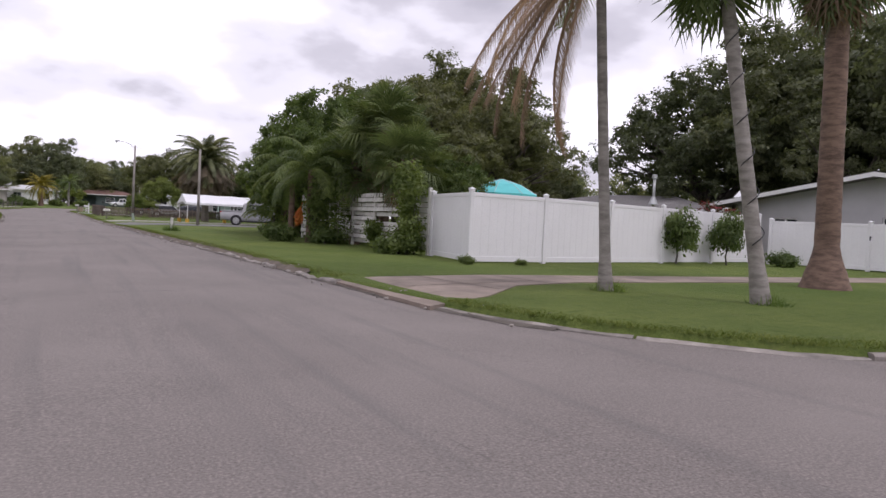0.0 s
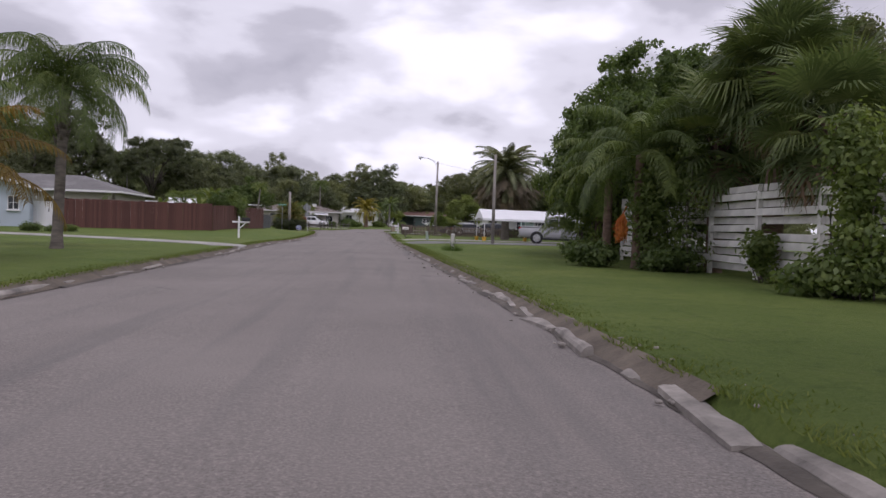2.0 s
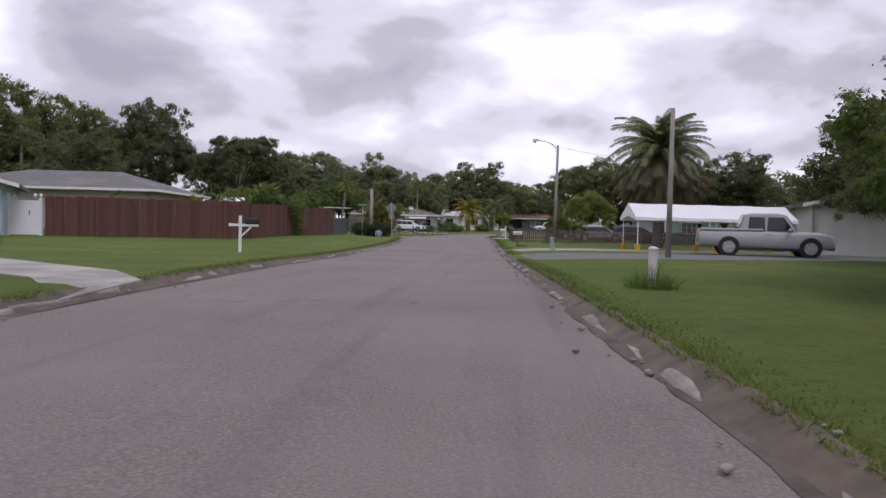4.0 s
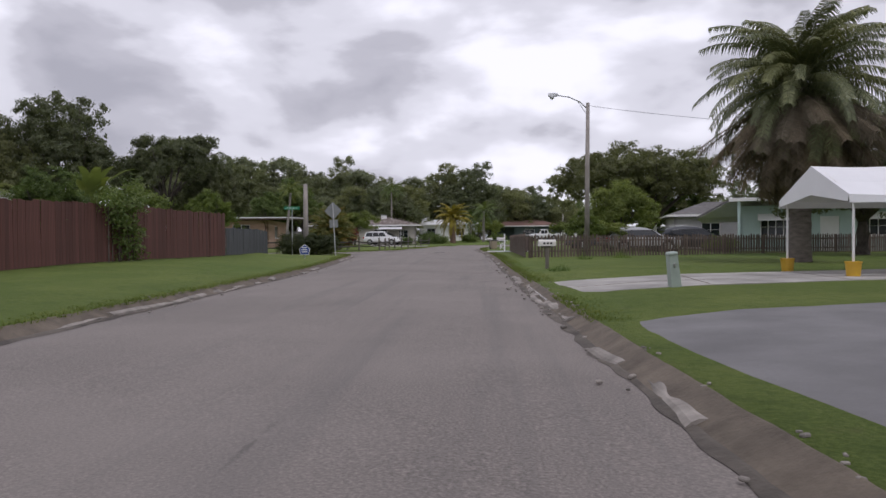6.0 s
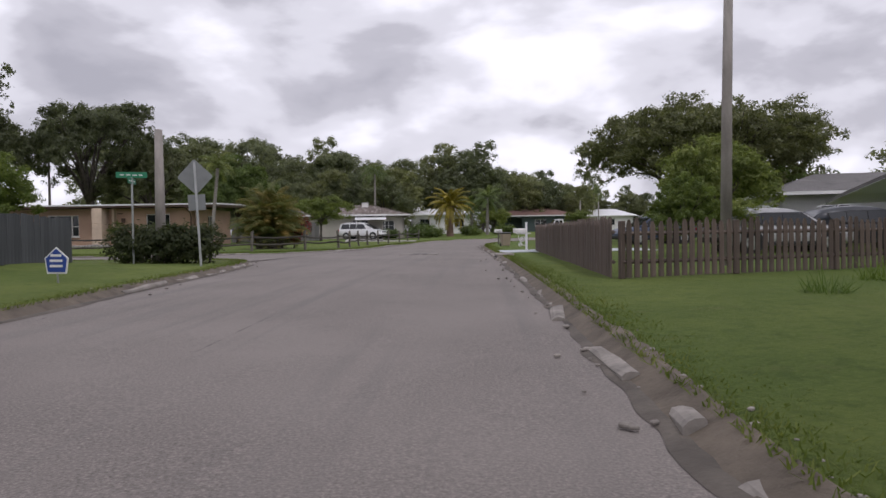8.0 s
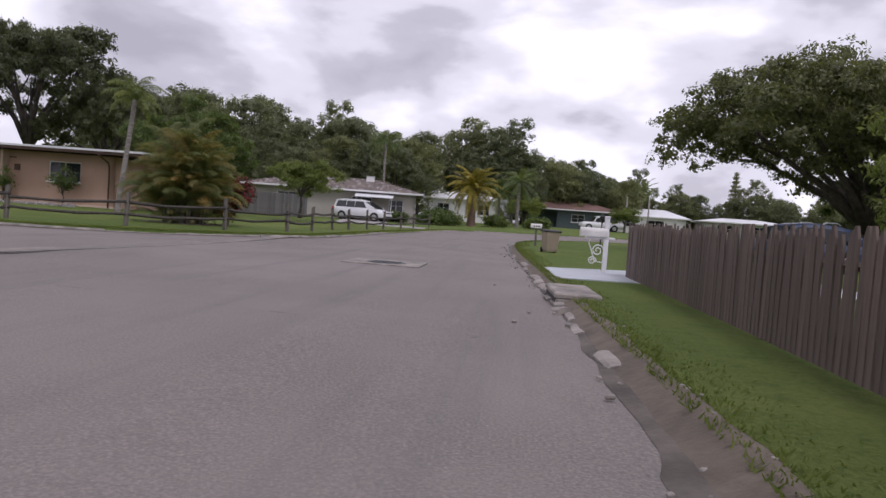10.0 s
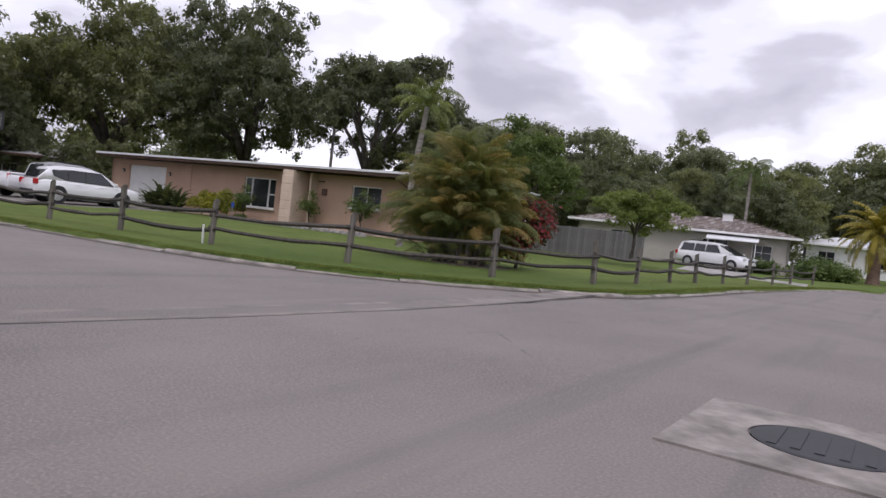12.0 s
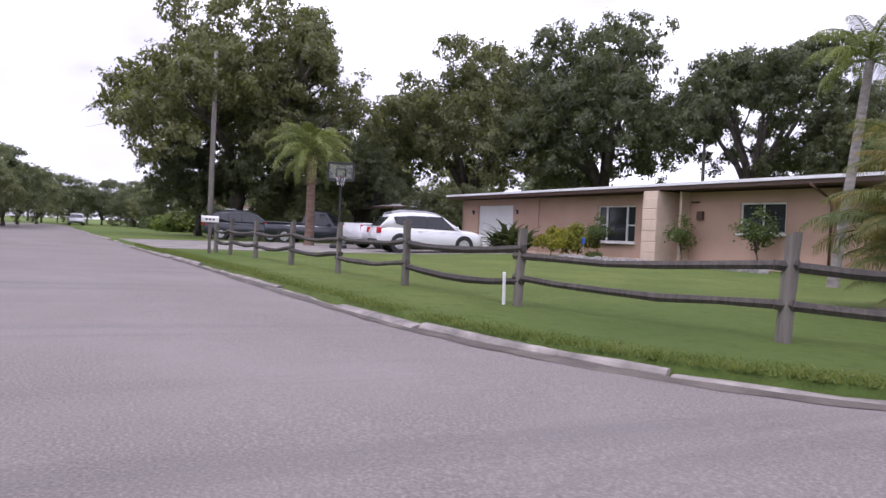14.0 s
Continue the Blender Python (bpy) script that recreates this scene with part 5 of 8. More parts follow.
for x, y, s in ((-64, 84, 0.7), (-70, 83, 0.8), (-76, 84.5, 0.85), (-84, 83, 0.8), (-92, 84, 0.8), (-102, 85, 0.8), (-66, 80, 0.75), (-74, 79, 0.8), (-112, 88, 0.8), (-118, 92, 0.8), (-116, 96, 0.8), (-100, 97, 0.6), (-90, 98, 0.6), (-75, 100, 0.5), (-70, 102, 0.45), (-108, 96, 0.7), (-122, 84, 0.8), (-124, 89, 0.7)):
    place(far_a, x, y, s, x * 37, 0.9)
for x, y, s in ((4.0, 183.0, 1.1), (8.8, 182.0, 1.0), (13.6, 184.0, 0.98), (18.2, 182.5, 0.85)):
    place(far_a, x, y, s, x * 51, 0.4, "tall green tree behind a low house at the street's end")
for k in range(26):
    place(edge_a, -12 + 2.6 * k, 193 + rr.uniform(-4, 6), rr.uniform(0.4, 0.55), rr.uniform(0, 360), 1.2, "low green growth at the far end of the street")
# the Norfolk pine
place(pine_a, 38.3, 196, 1.12, 0, 0.2, "slender pointed pine above far roofs")
place(pine_a, -37.0, 174, 1.5, 40, 0.2, "tall pointed pine above the wood")
# dark growth round the shaded house
for x, y, s in ((-50.4, 105.2, 0.42), (-52.5, 104.0, 0.48), (-47.6, 111.6, 0.40), (-46.0, 113.5, 0.45), (-49.0, 104.6, 0.34)):
    place(oak_b, x, y, s, x * 31, 0.4, "low dark oak growth beside a shaded house")
# shrubs
place(bush_a, 19.9, 19.15, 1.05, 0, sz=1.55)
place(bush_a, 22.4, 19.0, 0.95, 100, sz=1.55)
place(low_a, 24.8, 18.4, 0.9, 10, label="yellow-green low shrub at the white fence")
place(low_a, 10.2, 17.6, 0.36, 30)
place(low_a, 11.9, 17.5, 0.26, 90)
place(red_a, 27.2, 23.4, 1.25, 0)
place(red_a, -9.35, 105.35, 1.08, 60)
for x, y, s in ((-13.4, 46.6, 0.5), (-13.0, 47.4, 0.6), (-14.2, 46.0, 0.7), (-27.4, 110.4, 0.5)):
    place(low_a, x, y, s, x * 40)
place(yellow_a, -30.2, 110.2, 0.85, 0)
place(yellow_a, -29.2, 110.3, 0.8, 70)
place(yellow_a, -28.5, 110.4, 0.95, 170)
place(thin_a, -27.55, 110.6, 0.95, 100, sz=1.05, label="leggy yellow-green shrub beside a wide window")
place(thin_a, -23.9, 111.5, 0.95, 10, sz=1.05, label="thin half-bare climbing shrub against the house wall")
place(thin_a, -20.75, 111.6, 1.25, 50, sz=1.2, label="leggy climbing shrub beside a window")
for x, y, s in ((8.4, 29.2, 1.1), (10.4, 36.4, 1.2), (10.2, 21.75, 1.2), (9.8, 27.6, 1.0)):
    place(low_a, x, y, s, x * 50, label="dark green undergrowth at the foot of a thicket")
for x, y, s in ((-5, 139, 2.2), (-3.4, 141, 1.8), (0.5, 147, 2.0), (4.5, 148.5, 2.0), (-8.2, 139.2, 1.6), (-6.5, 160, 2.5), (12.8, 90.4, 2.0), (16, 86.4, 1.4)):
    place(low_a, x, y, s, x * 30)
place(bright_a, 3.5, 160.0, 1.1, 0)
place(bright_a, 15.5, 162.5, 1.0, 90)


def strap_plant(x, y, n, length, wide, mat, label, seed, name="crinum_plant", upright=0.5, stem=0.0):
    """A tuft of long arching strap leaves, each folded along its rib; bananas carry them on a short thick stem."""
    rr2 = random.Random(seed)
    top = thing(name, pose(x, y, ground(x, y)), label, "plant")
    if stem:
        part("stem", Build().tube([(0, 0, -0.1), (0.03, 0, stem * 0.5), (0, 0, stem)], [0.12, 0.10, 0.06], 8), LIME, top, smooth=True)
    for k in range(n):
        az, el = k * 2.4 + rr2.uniform(-0.3, 0.3), radians(88 - (1 - upright) * 75 * (k + 0.5) / n)
        ln = length * rr2.uniform(0.75, 1.1)
        p = Vector((0.08 * math.cos(az), 0.08 * math.sin(az), stem))
        rows = []
        for j in range(8):
            t = j / 7
            a = el - radians(75) * t ** 1.6
            d = Vector((math.cos(a) * math.cos(az), math.cos(a) * math.sin(az), math.sin(a)))
            side = Vector((-math.sin(az), math.cos(az), 0))
            w = wide * (0.25 + 0.75 * math.sin(math.pi * min(0.97, 0.14 + t * 0.83)))
            rows.append([p - side * w + Vector((0, 0, 0.25 * w)), p, p + side * w + Vector((0, 0, 0.25 * w))])
            p = p + d * ln / 7
        part("leaf", Build().loft(rows, closed=False, cap=False), mat, top, smooth=True)
    return top


strap_plant(-32.45, 109.4, 44, 1.7, 0.11, HEDGE, "dark strap-leaved lily clump beside a garage", 71, upright=0.3)
strap_plant(-31.75, 109.7, 38, 1.6, 0.10, HEDGE, "dark strap-leaved lily clump at a house wall", 72, upright=0.3)
strap_plant(-32.95, 109.2, 34, 1.45, 0.10, HEDGE, "dark strap-leaved lily clump beside a pale drive", 76, upright=0.3)
strap_plant(-11.9, 70.6, 11, 2.1, 0.23, LIME, "banana plant with broad torn leaves behind a red fence", 73, "banana_plant", 0.75, 1.75)
strap_plant(-12.6, 69.5, 8, 1.7, 0.19, LIME, "banana plant with broad leaves over a red fence", 74, "banana_plant", 0.7, 1.3)
strap_plant(-14.6, 66.0, 8, 1.3, 0.17, LIME, "low banana plant behind a red fence", 75, "banana_plant", 0.6, 1.2)


def tarp(x, y, rz, label):
    """A peaked white sheet on four short poles."""
    top = thing("garden_tarp", at_ground(x, y, rz), label, "tarp")
    rows = [[(px, -1.2, 2.05), (px, 0, 2.55), (px, 1.2, 2.05)] for px in (-1.3, -0.4, 0.5, 1.3)]
    part("sheet", Build().loft(rows + [[(a, b2, c - 0.02) for a, b2, c in r] for r in rows[::-1]], closed=False, cap=False), FABRIC, top)
    for px in (-1.25, 1.25):
        for py in (-1.15, 1.15):
            part("pole", Build().tube([(px, py, -0.05), (px, py, 2.04)], 0.02, 6), STEEL, top)


def fruit_cluster(x, y, z):
    """A hanging bunch of orange fruit strands."""
    rng = np.random.default_rng(5)
    top = thing("fruit_cluster", pose(x, y, z), "hanging bunch of orange palm fruit", "fruit")
    b = Build()
    b.tube([(0.35, 0.25, 0.55), (0.2, 0.15, 0.62), (0.05, 0, 0.35)], [0.02, 0.018, 0.015], 5)
    rr2 = random.Random(3)
    for k in range(46):
        a, r = rr2.uniform(0, 6.28), rr2.uniform(0.04, 0.18)
        e = Vector((r * math.cos(a), r * math.sin(a), rr2.uniform(-0.42, 0.0)))
        b.tube([(0.05, 0, 0.36), (e.x * 0.8, e.y * 0.8, 0.15), e], [0.012, 0.014, 0.008], 4)
    part("stalk", b, ORANGE, top)
    p, d = blob_points([(0, 0, -0.10, 0.18, 0.28)], 320, rng, 0.6)
    part("fruit", soup("fruit", leaf_quads(p, d, 0.035, rng, 0.9), ORANGE), ORANGE, top)


fruit_cluster(9.0, 28.5, 1.05)


def clipped_hedge():
    rng = np.random.default_rng(8)
    blobs = [(-8.7 + 0.42 * k, 84.4 + 0.12 * math.sin(k) - 0.05 * k, 0.55, 0.55, 0.58) for k in range(7)]
    blobs += [(-8.6 + 0.5 * k, 84.5, 0.72, 0.42, 0.45) for k in range(6)]
    q = clumped(blobs, 1500, 9, 0.05, rng, 0.07, 0.6, 0.3)
    ob = part("hedge", soup("hedge", q, HEDGE), HEDGE)
    ob.location.z = ground(-7.5, 84.4)
    tagged(ob, "dark clipped hedge at the street corner", "hedge")
    b = Build()
    for k in range(7):
        x = -8.6 + 0.42 * k
        b.tube([(x, 84.4, -0.1), (x + 0.1, 84.4, 0.5)], [0.04, 0.02], 5)
    part("stem_row", b, BARK, ob)


clipped_hedge()


def weeds(x, y, r, h, n, seed, label):
    """A tuft of tall grass."""
    rng = np.random.default_rng(seed)
    a = rng.uniform(0, 6.28, n)
    d = r * np.sqrt(rng.random(n))
    base = np.stack([x + d * np.cos(a), y + d * np.sin(a), np.full(n, ground(x, y) - 0.02)], 1)
    lean = rng.normal(size=(n, 3)) * 0.30 * h
    lean[:, 2] = h * rng.uniform(0.25, 1.15, n) * (1 - 0.65 * (d / r) ** 1.5)
    w = rng.normal(size=(n, 3))
    w[:, 2] = 0
    w *= 0.008 / (np.linalg.norm(w, axis=1, keepdims=True) + 1e-9)
    q = np.stack([base - w, base + w, base + lean + w * 0.3, base + lean - w * 0.3], 1)
    ob = part("weeds", soup("weeds", q, WEEDS), WEEDS)
    return tagged(ob, label, "weeds", kind="stuff")


weeds(5.55, 37.8, 0.42, 0.42, 420, 1, "tall weeds round a white marker post")
weeds(9.4, 11.3, 0.35, 0.28, 240, 2, "tall grass at the foot of a palm")
weeds(10.85, 9.1, 0.35, 0.25, 240, 3, "tall grass at the foot of a palm")
weeds(4.5, 64.4, 0.3, 0.25, 160, 4, "weeds beside a mailbox post")
weeds(8.2, 75.0, 0.4, 0.4, 160, 5, "weeds at the picket fence")
weeds(6.4, 73.0, 0.3, 0.35, 120, 6, "weeds on the verge")


def turf():
    """Short grass blades over the lawns nearest to the street."""
    rng = np.random.default_rng(21)
    out = []
    for line, n in ((EAST, 60000), (SOUTH_WEST, 40000), (NORTH_WEST, 40000)):
        ln = np.array(dense([p for p in line if -35 < p[0] < 24 and 4 < p[1] < 132], 0.5))
        d = np.gradient(ln, axis=0)
        d /= np.linalg.norm(d, axis=1, keepdims=True)
        i = rng.integers(0, len(ln), n)
        off = 0.04 + 0.55 * rng.random(n) ** 2.0
        p = ln[i] + d[i] * rng.uniform(-0.3, 0.3, (n, 1)) + np.stack([d[i, 1], -d[i, 0]], 1) * off[:, None] + rng.normal(size=(n, 2)) * 0.06
        out.append(p)
    p = np.concatenate(out)
    p = p[~in_road(p)]
    g = road_gap(p)
    keep = g > 0.03
    p, g = p[keep], g[keep]
    for poly in SLABS:
        hit = np.zeros(len(p), bool)
        for (x0, y0), (x1, y1) in zip(poly, poly[1:] + poly[:1]):
            if y0 == y1:
                continue
            c = (y0 > p[:, 1]) != (y1 > p[:, 1])
            hit ^= c & (p[:, 0] < (x1 - x0) * (p[:, 1] - y0) / (y1 - y0) + x0)
        p, g = p[~hit], g[~hit]
    z = np.array([lawn_z(x, y, gg) for (x, y), gg in zip(p, g)])
    n = len(p)
    base = np.column_stack([p, z - 0.01])
    h = rng.uniform(0.015, 0.035, n) * np.where(g < 0.3, 1.5, 1.0)
    lean = rng.normal(size=(n, 3)) * 0.03
    lean[:, 2] = h
    w = rng.normal(size=(n, 3))
    w[:, 2] = 0
    w *= 0.008 / (np.linalg.norm(w, axis=1, keepdims=True) + 1e-9)
    q = np.stack([base - w, base + w, base + lean + w * 0.35, base + lean - w * 0.35], 1)
    ob = part("grass", soup("grass", q, TURF), TURF)
    tagged(ob, "fringe of longer grass blades over the kerb", "grass", kind="stuff")


TURF = leafy("grass_blades", (0.066, 0.098, 0.022), (0.122, 0.160, 0.042), (0.220, 0.242, 0.082), 0.7, 0.4, 0.15)
turf()
for src in (pine_a, edge_a, thin_a, oak_d, olive_a, oak_a, oak_b, oak_c, far_a, far_b, broad_a, broad_b, bright_a, bush_a, low_a, yellow_a, red_a):
    drop(src)

# ---- fences ----
def at_ground(x, y, rz=0.0, dz=0.0):
    return pose(x, y, ground(x, y) + dz, 0, 0, rz)


def vinyl_fence(points, height, label, group="white vinyl fence runs"):
    """Posts with pyramid caps, tongue-and-groove panels between two rails."""
    top = tagged(new("vinyl_fence"), label, "fence", group)
    post = Build().box((0, 0, height / 2), (0.125, 0.125, height), 0, 0.008)
    post.loft([[(-0.075, -0.075, height), (0.075, -0.075, height), (0.075, 0.075, height), (-0.075, 0.075, height)],
               [(-0.075, -0.075, height + 0.025), (0.075, -0.075, height + 0.025), (0.075, 0.075, height + 0.025), (-0.075, 0.075, height + 0.025)],
               [(-0.008, -0.008, height + 0.07), (0.008, -0.008, height + 0.07), (0.008, 0.008, height + 0.07), (-0.008, 0.008, height + 0.07)]])
    pm = post.mesh("post")
    for x, y in points:
        part("post", pm, VINYL, top, at=pose(x, y, ground(x, y) - 0.05))
    for (x0, y0), (x1, y1) in zip(points, points[1:]):
        ln = math.dist((x0, y0), (x1, y1)) - 0.12
        ang = math.degrees(math.atan2(y1 - y0, x1 - x0))
        m = pose((x0 + x1) / 2, (y0 + y1) / 2, min(ground(x0, y0), ground(x1, y1)), 0, 0, ang)
        for z, h in ((0.12, 0.15), (height - 0.16, 0.11)):
            part("rail", Build().box((0, 0, z), (ln, 0.055, h), 0, 0.006), VINYL, top, at=m)
        k = max(1, round(ln / 0.28))
        w = ln / k
        front, rear = [], []
        for i in range(k):
            a, b = -ln / 2 + w * i, -ln / 2 + w * (i + 1)
            front += [(a + 0.001, 0.0138), (a + 0.004, 0.015), (b - 0.004, 0.015), (b - 0.001, 0.0138)]
            rear += [(a + 0.001, -0.012), (a + 0.005, -0.015), (b - 0.005, -0.015), (b - 0.001, -0.012)]
        ring = rear + front[::-1]
        pan = Build().loft([[(x, y, 0.17) for x, y in ring], [(x, y, height - 0.17) for x, y in ring]])
        part("panel", pan, VINYL, top, at=m)
    return top


tarp(-16.0, 76.5, 20, "peaked white garden tarp behind a red fence")


vinyl_fence([(11.05, 21.15), (10.58, 18.1), (13.3, 18.3), (16.4, 18.8), (19.3, 19.3), (22.6, 19.9), (26.2, 20.5)], 2.07, "tall white vinyl privacy fence with capped posts at a street corner")
gate_a = vinyl_fence([(26.45, 20.1), (27.35, 16.6), (28.2, 12.6)], 1.9, "white vinyl fence with a gate at the drive")
g1 = Build().box((0, 0, 0), (0.03, 0.05, 0.16), 0, 0.01).box((0.02, 0, 0.05), (0.03, 0.09, 0.03), 0, 0.008)
part("gate_latch", g1, BLACK, gate_a, "black gate latch", at=pose(27.28, 16.55, 1.25, 0, 0, 0))
gate_b = vinyl_fence([(-20.0, 57.75), (-18.5, 57.95)], 1.78, "white vinyl garden gate with ball finials beside a blue house")
for x in (-20.0, -18.5, -19.75, -18.75):
    y = 57.75 + (x + 20) * 0.13
    part("finial", Build().tube([(0, 0, 0), (0, 0, 0.03), (0, 0, 0.10), (0, 0, 0.17), (0, 0, 0.19)], [0.035, 0.03, 0.085, 0.05, 0.01], 10), VINYL, gate_b, smooth=True, at=pose(x, y, ground(x, y) + 1.82))
part("gate_latch", Build().box((0, 0, 0), (0.05, 0.03, 0.2), 0, 0.01), BLACK, gate_b, "black gate latch", at=pose(-19.0, 57.84, ground(-19, 57.8) + 1.1))


def louvre_fence():
    """Old white fence of horizontal boards set to either side of its posts, overgrown."""
    top = tagged(new("board_fence"), "old white fence of staggered horizontal boards, stained and broken", "fence")
    r2 = random.Random(4)
    y0, y1, x = 21.3, 34.2, 11.0
    n = 6
    for i in range(n + 1):
        y = y0 + (y1 - y0) * i / n
        part("post", Build().box((0, 0, 1.0), (0.1, 0.1, 2.1 + 0.25 * (i == 0)), 0, 0.01), OLD_WHITE, top, at=pose(x, y, ground(x, y)))
    for i in range(n):
        a, b = y0 + (y1 - y0) * i / n, y0 + (y1 - y0) * (i + 1) / n
        for k in range(11):
            if r2.random() < 0.06:
                continue
            z = 0.22 + 0.175 * k
            side = -0.065 if k % 2 else 0.065
            part("board", Build().box((0, 0, 0), (0.022, b - a - 0.01, 0.15), 0, 0.004), OLD_WHITE, top,
                 at=pose(x + side, (a + b) / 2, ground(x, a) + z, r2.uniform(-0.6, 0.6), r2.uniform(-3, 3), 0))


louvre_fence()


def plank_fence(points, height, width, mat, label, tops="flat", seed=1, gap=0.0, name="plank_fence", thick=0.02, rail_mat=None, rails=(0.35, 1.5), vary=0.02):
    """Upright boards on two rails, each board a piece."""
    top = tagged(new(name), label, "fence")
    r2 = random.Random(seed)
    meshes = []
    for v in range(3):
        h = height + (v - 1) * vary
        b = Build()
        if tops == "pointed":
            w = width / 2
            prof = [(-w, 0.04), (w, 0.04), (w, h - 0.09), (w * 0.35, h), (-w * 0.35, h), (-w, h - 0.09)]
            b.loft([[(px, -thick / 2, pz) for px, pz in prof], [(px, thick / 2, pz) for px, pz in prof]])
        else:
            b.box((0, 0, h / 2 + 0.02), (width, thick, h - 0.04), 0, 0.004)
        meshes.append(b.mesh("board"))
    for (x0, y0), (x1, y1) in zip(points, points[1:]):
        ln = math.dist((x0, y0), (x1, y1))
        ang = math.degrees(math.atan2(y1 - y0, x1 - x0))
        n = int(ln / (width + gap)) + (1 if gap < 0.01 else 0)
        for i in range(n):
            u = (i + 0.5) / n
            x, y = x0 + (x1 - x0) * u, y0 + (y1 - y0) * u
            part("board", meshes[r2.randrange(3)], mat, top, at=pose(x, y, ground(x, y) - 0.02, r2.uniform(-0.8, 0.8), r2.uniform(-0.25, 0.25) if gap < 0.01 else r2.uniform(-0.9, 0.9), ang + r2.uniform(-1.5, 1.5)))
        za, zb = ground(x0, y0), ground(x1, y1)
        nx, ny = -(y1 - y0) / ln * 0.04, (x1 - x0) / ln * 0.04
        for z in rails:
            part("rail", Build().tube([(x0 + nx, y0 + ny, za + z), (x1 + nx, y1 + ny, zb + z)], 0.035, 4), rail_mat or mat, top)
        for i in range(int(ln / 2.4) + 1):
            u = min(1, i * 2.4 / ln)
            x, y = x0 + (x1 - x0) * u + nx * 2, y0 + (y1 - y0) * u + ny * 2
            part("post", Build().box((0, 0, height * 0.48), (0.09, 0.09, height * 0.96), 0, 0.006), rail_mat or mat, top, at=pose(x, y, ground(x, y), 0, 0, ang))
    return top


plank_fence([(-18.35, 58.1), (-9.45, 61.0)], 1.93, 0.138, RED_WOOD, "tall dark red stained plank fence facing the street", seed=2)
plank_fence([(-9.4, 61.1), (-8.35, 74.3)], 1.79, 0.138, RED_WOOD, "tall dark red stained plank fence beside the verge", seed=3)
plank_fence([(-8.4, 74.6), (-9.1, 82.4)], 1.22, 0.14, SLATE_WOOD, "low slate-grey board fence with scalloped panels", seed=4, rails=(0.3, 0.95))
plank_fence([(-22.5, 130.2), (-14.6, 133.4)], 1.9, 0.16, GREY_WOOD, "weathered grey board fence beside a brown-roofed house", seed=5)
plank_fence([(4.28, 92.4), (4.3, 75.8)], 1.05, 0.082, BROWN_WOOD, "dark brown wooden picket fence along the street", "pointed", 6, 0.022, rails=(0.28, 0.78), vary=0.03)
plank_fence([(4.5, 75.7), (12, 79.0), (25, 84.6)], 1.0, 0.10, BROWN_WOOD, "dark brown wooden picket fence along a garden", "pointed", 7, 0.06, rails=(0.28, 0.75), vary=0.03)
plank_fence([(5.6, 92.9), (4.3, 92.5)], 1.05, 0.13, BROWN_WOOD, "short return of a brown picket fence at a drive", "flat", 8, 0.004, rails=(0.28, 0.78))


def split_rail():
    """Rough posts with two split rails between them, following the street corner."""
    spots = [(-27.4, 95.75), (-25.9, 95.95), (-24.1, 96.33), (-21.24, 96.6), (-18.5, 96.88), (-15.75, 97.18), (-12.73, 97.47), (-9.61, 98.44), (-7.44, 100.65), (-6.2, 103.34), (-6.17, 106.43),
             (-6.29, 110.12), (-6.1, 112.62), (-5.8, 115.6), (-5.46, 118.65), (-5.1, 122.9), (-4.86, 127.1), (-4.2, 130.7)]
    top = tagged(new("split_rail_fence"), "rustic split-rail fence of weathered posts and dark sagging rails", "fence")
    r2 = random.Random(9)
    for i, (x, y) in enumerate(spots):
        h = r2.uniform(0.96, 1.08)
        rings = []
        for k in range(7):
            z = -0.15 + (h + 0.15) * k / 6
            rings.append([((0.056 + r2.uniform(-0.006, 0.006)) * sx, (0.046 + r2.uniform(-0.006, 0.006)) * sy, z + (0.03 * sx if k == 6 else 0)) for sx, sy in ((-1, -1), (1, -1), (1.05, 0), (1, 1), (-1, 1), (-1.05, 0))])
        part("post", Build().loft(rings), POST_WOOD, top, at=pose(x, y, ground(x, y), r2.uniform(-2, 2), r2.uniform(-3, 3), r2.uniform(-20, 20)))
    for (x0, y0), (x1, y1) in zip(spots, spots[1:]):
        for z in (0.36, 0.70):
            za, zb = ground(x0, y0) + z + r2.uniform(-0.05, 0.05), ground(x1, y1) + z + r2.uniform(-0.05, 0.05)
            pts = []
            for k in range(6):
                u = -0.03 + 1.06 * k / 5
                pts.append((x0 + (x1 - x0) * u + r2.uniform(-0.02, 0.02), y0 + (y1 - y0) * u + r2.uniform(-0.02, 0.02), za + (zb - za) * u - 0.07 * math.sin(math.pi * min(1, max(0, u))) + r2.uniform(-0.015, 0.015)))
            part("rail", Build().tube(pts, [r2.uniform(0.04, 0.058) for _ in pts], 6), RAIL_WOOD, top)
    part("stake", Build().box((0, 0, 0.2), (0.035, 0.035, 0.45), 0, 0.005), VINYL, top, "short white stake at a post", at=pose(-12.86, 97.35, ground(-12.9, 97.3), 3, 2, 0))


split_rail()

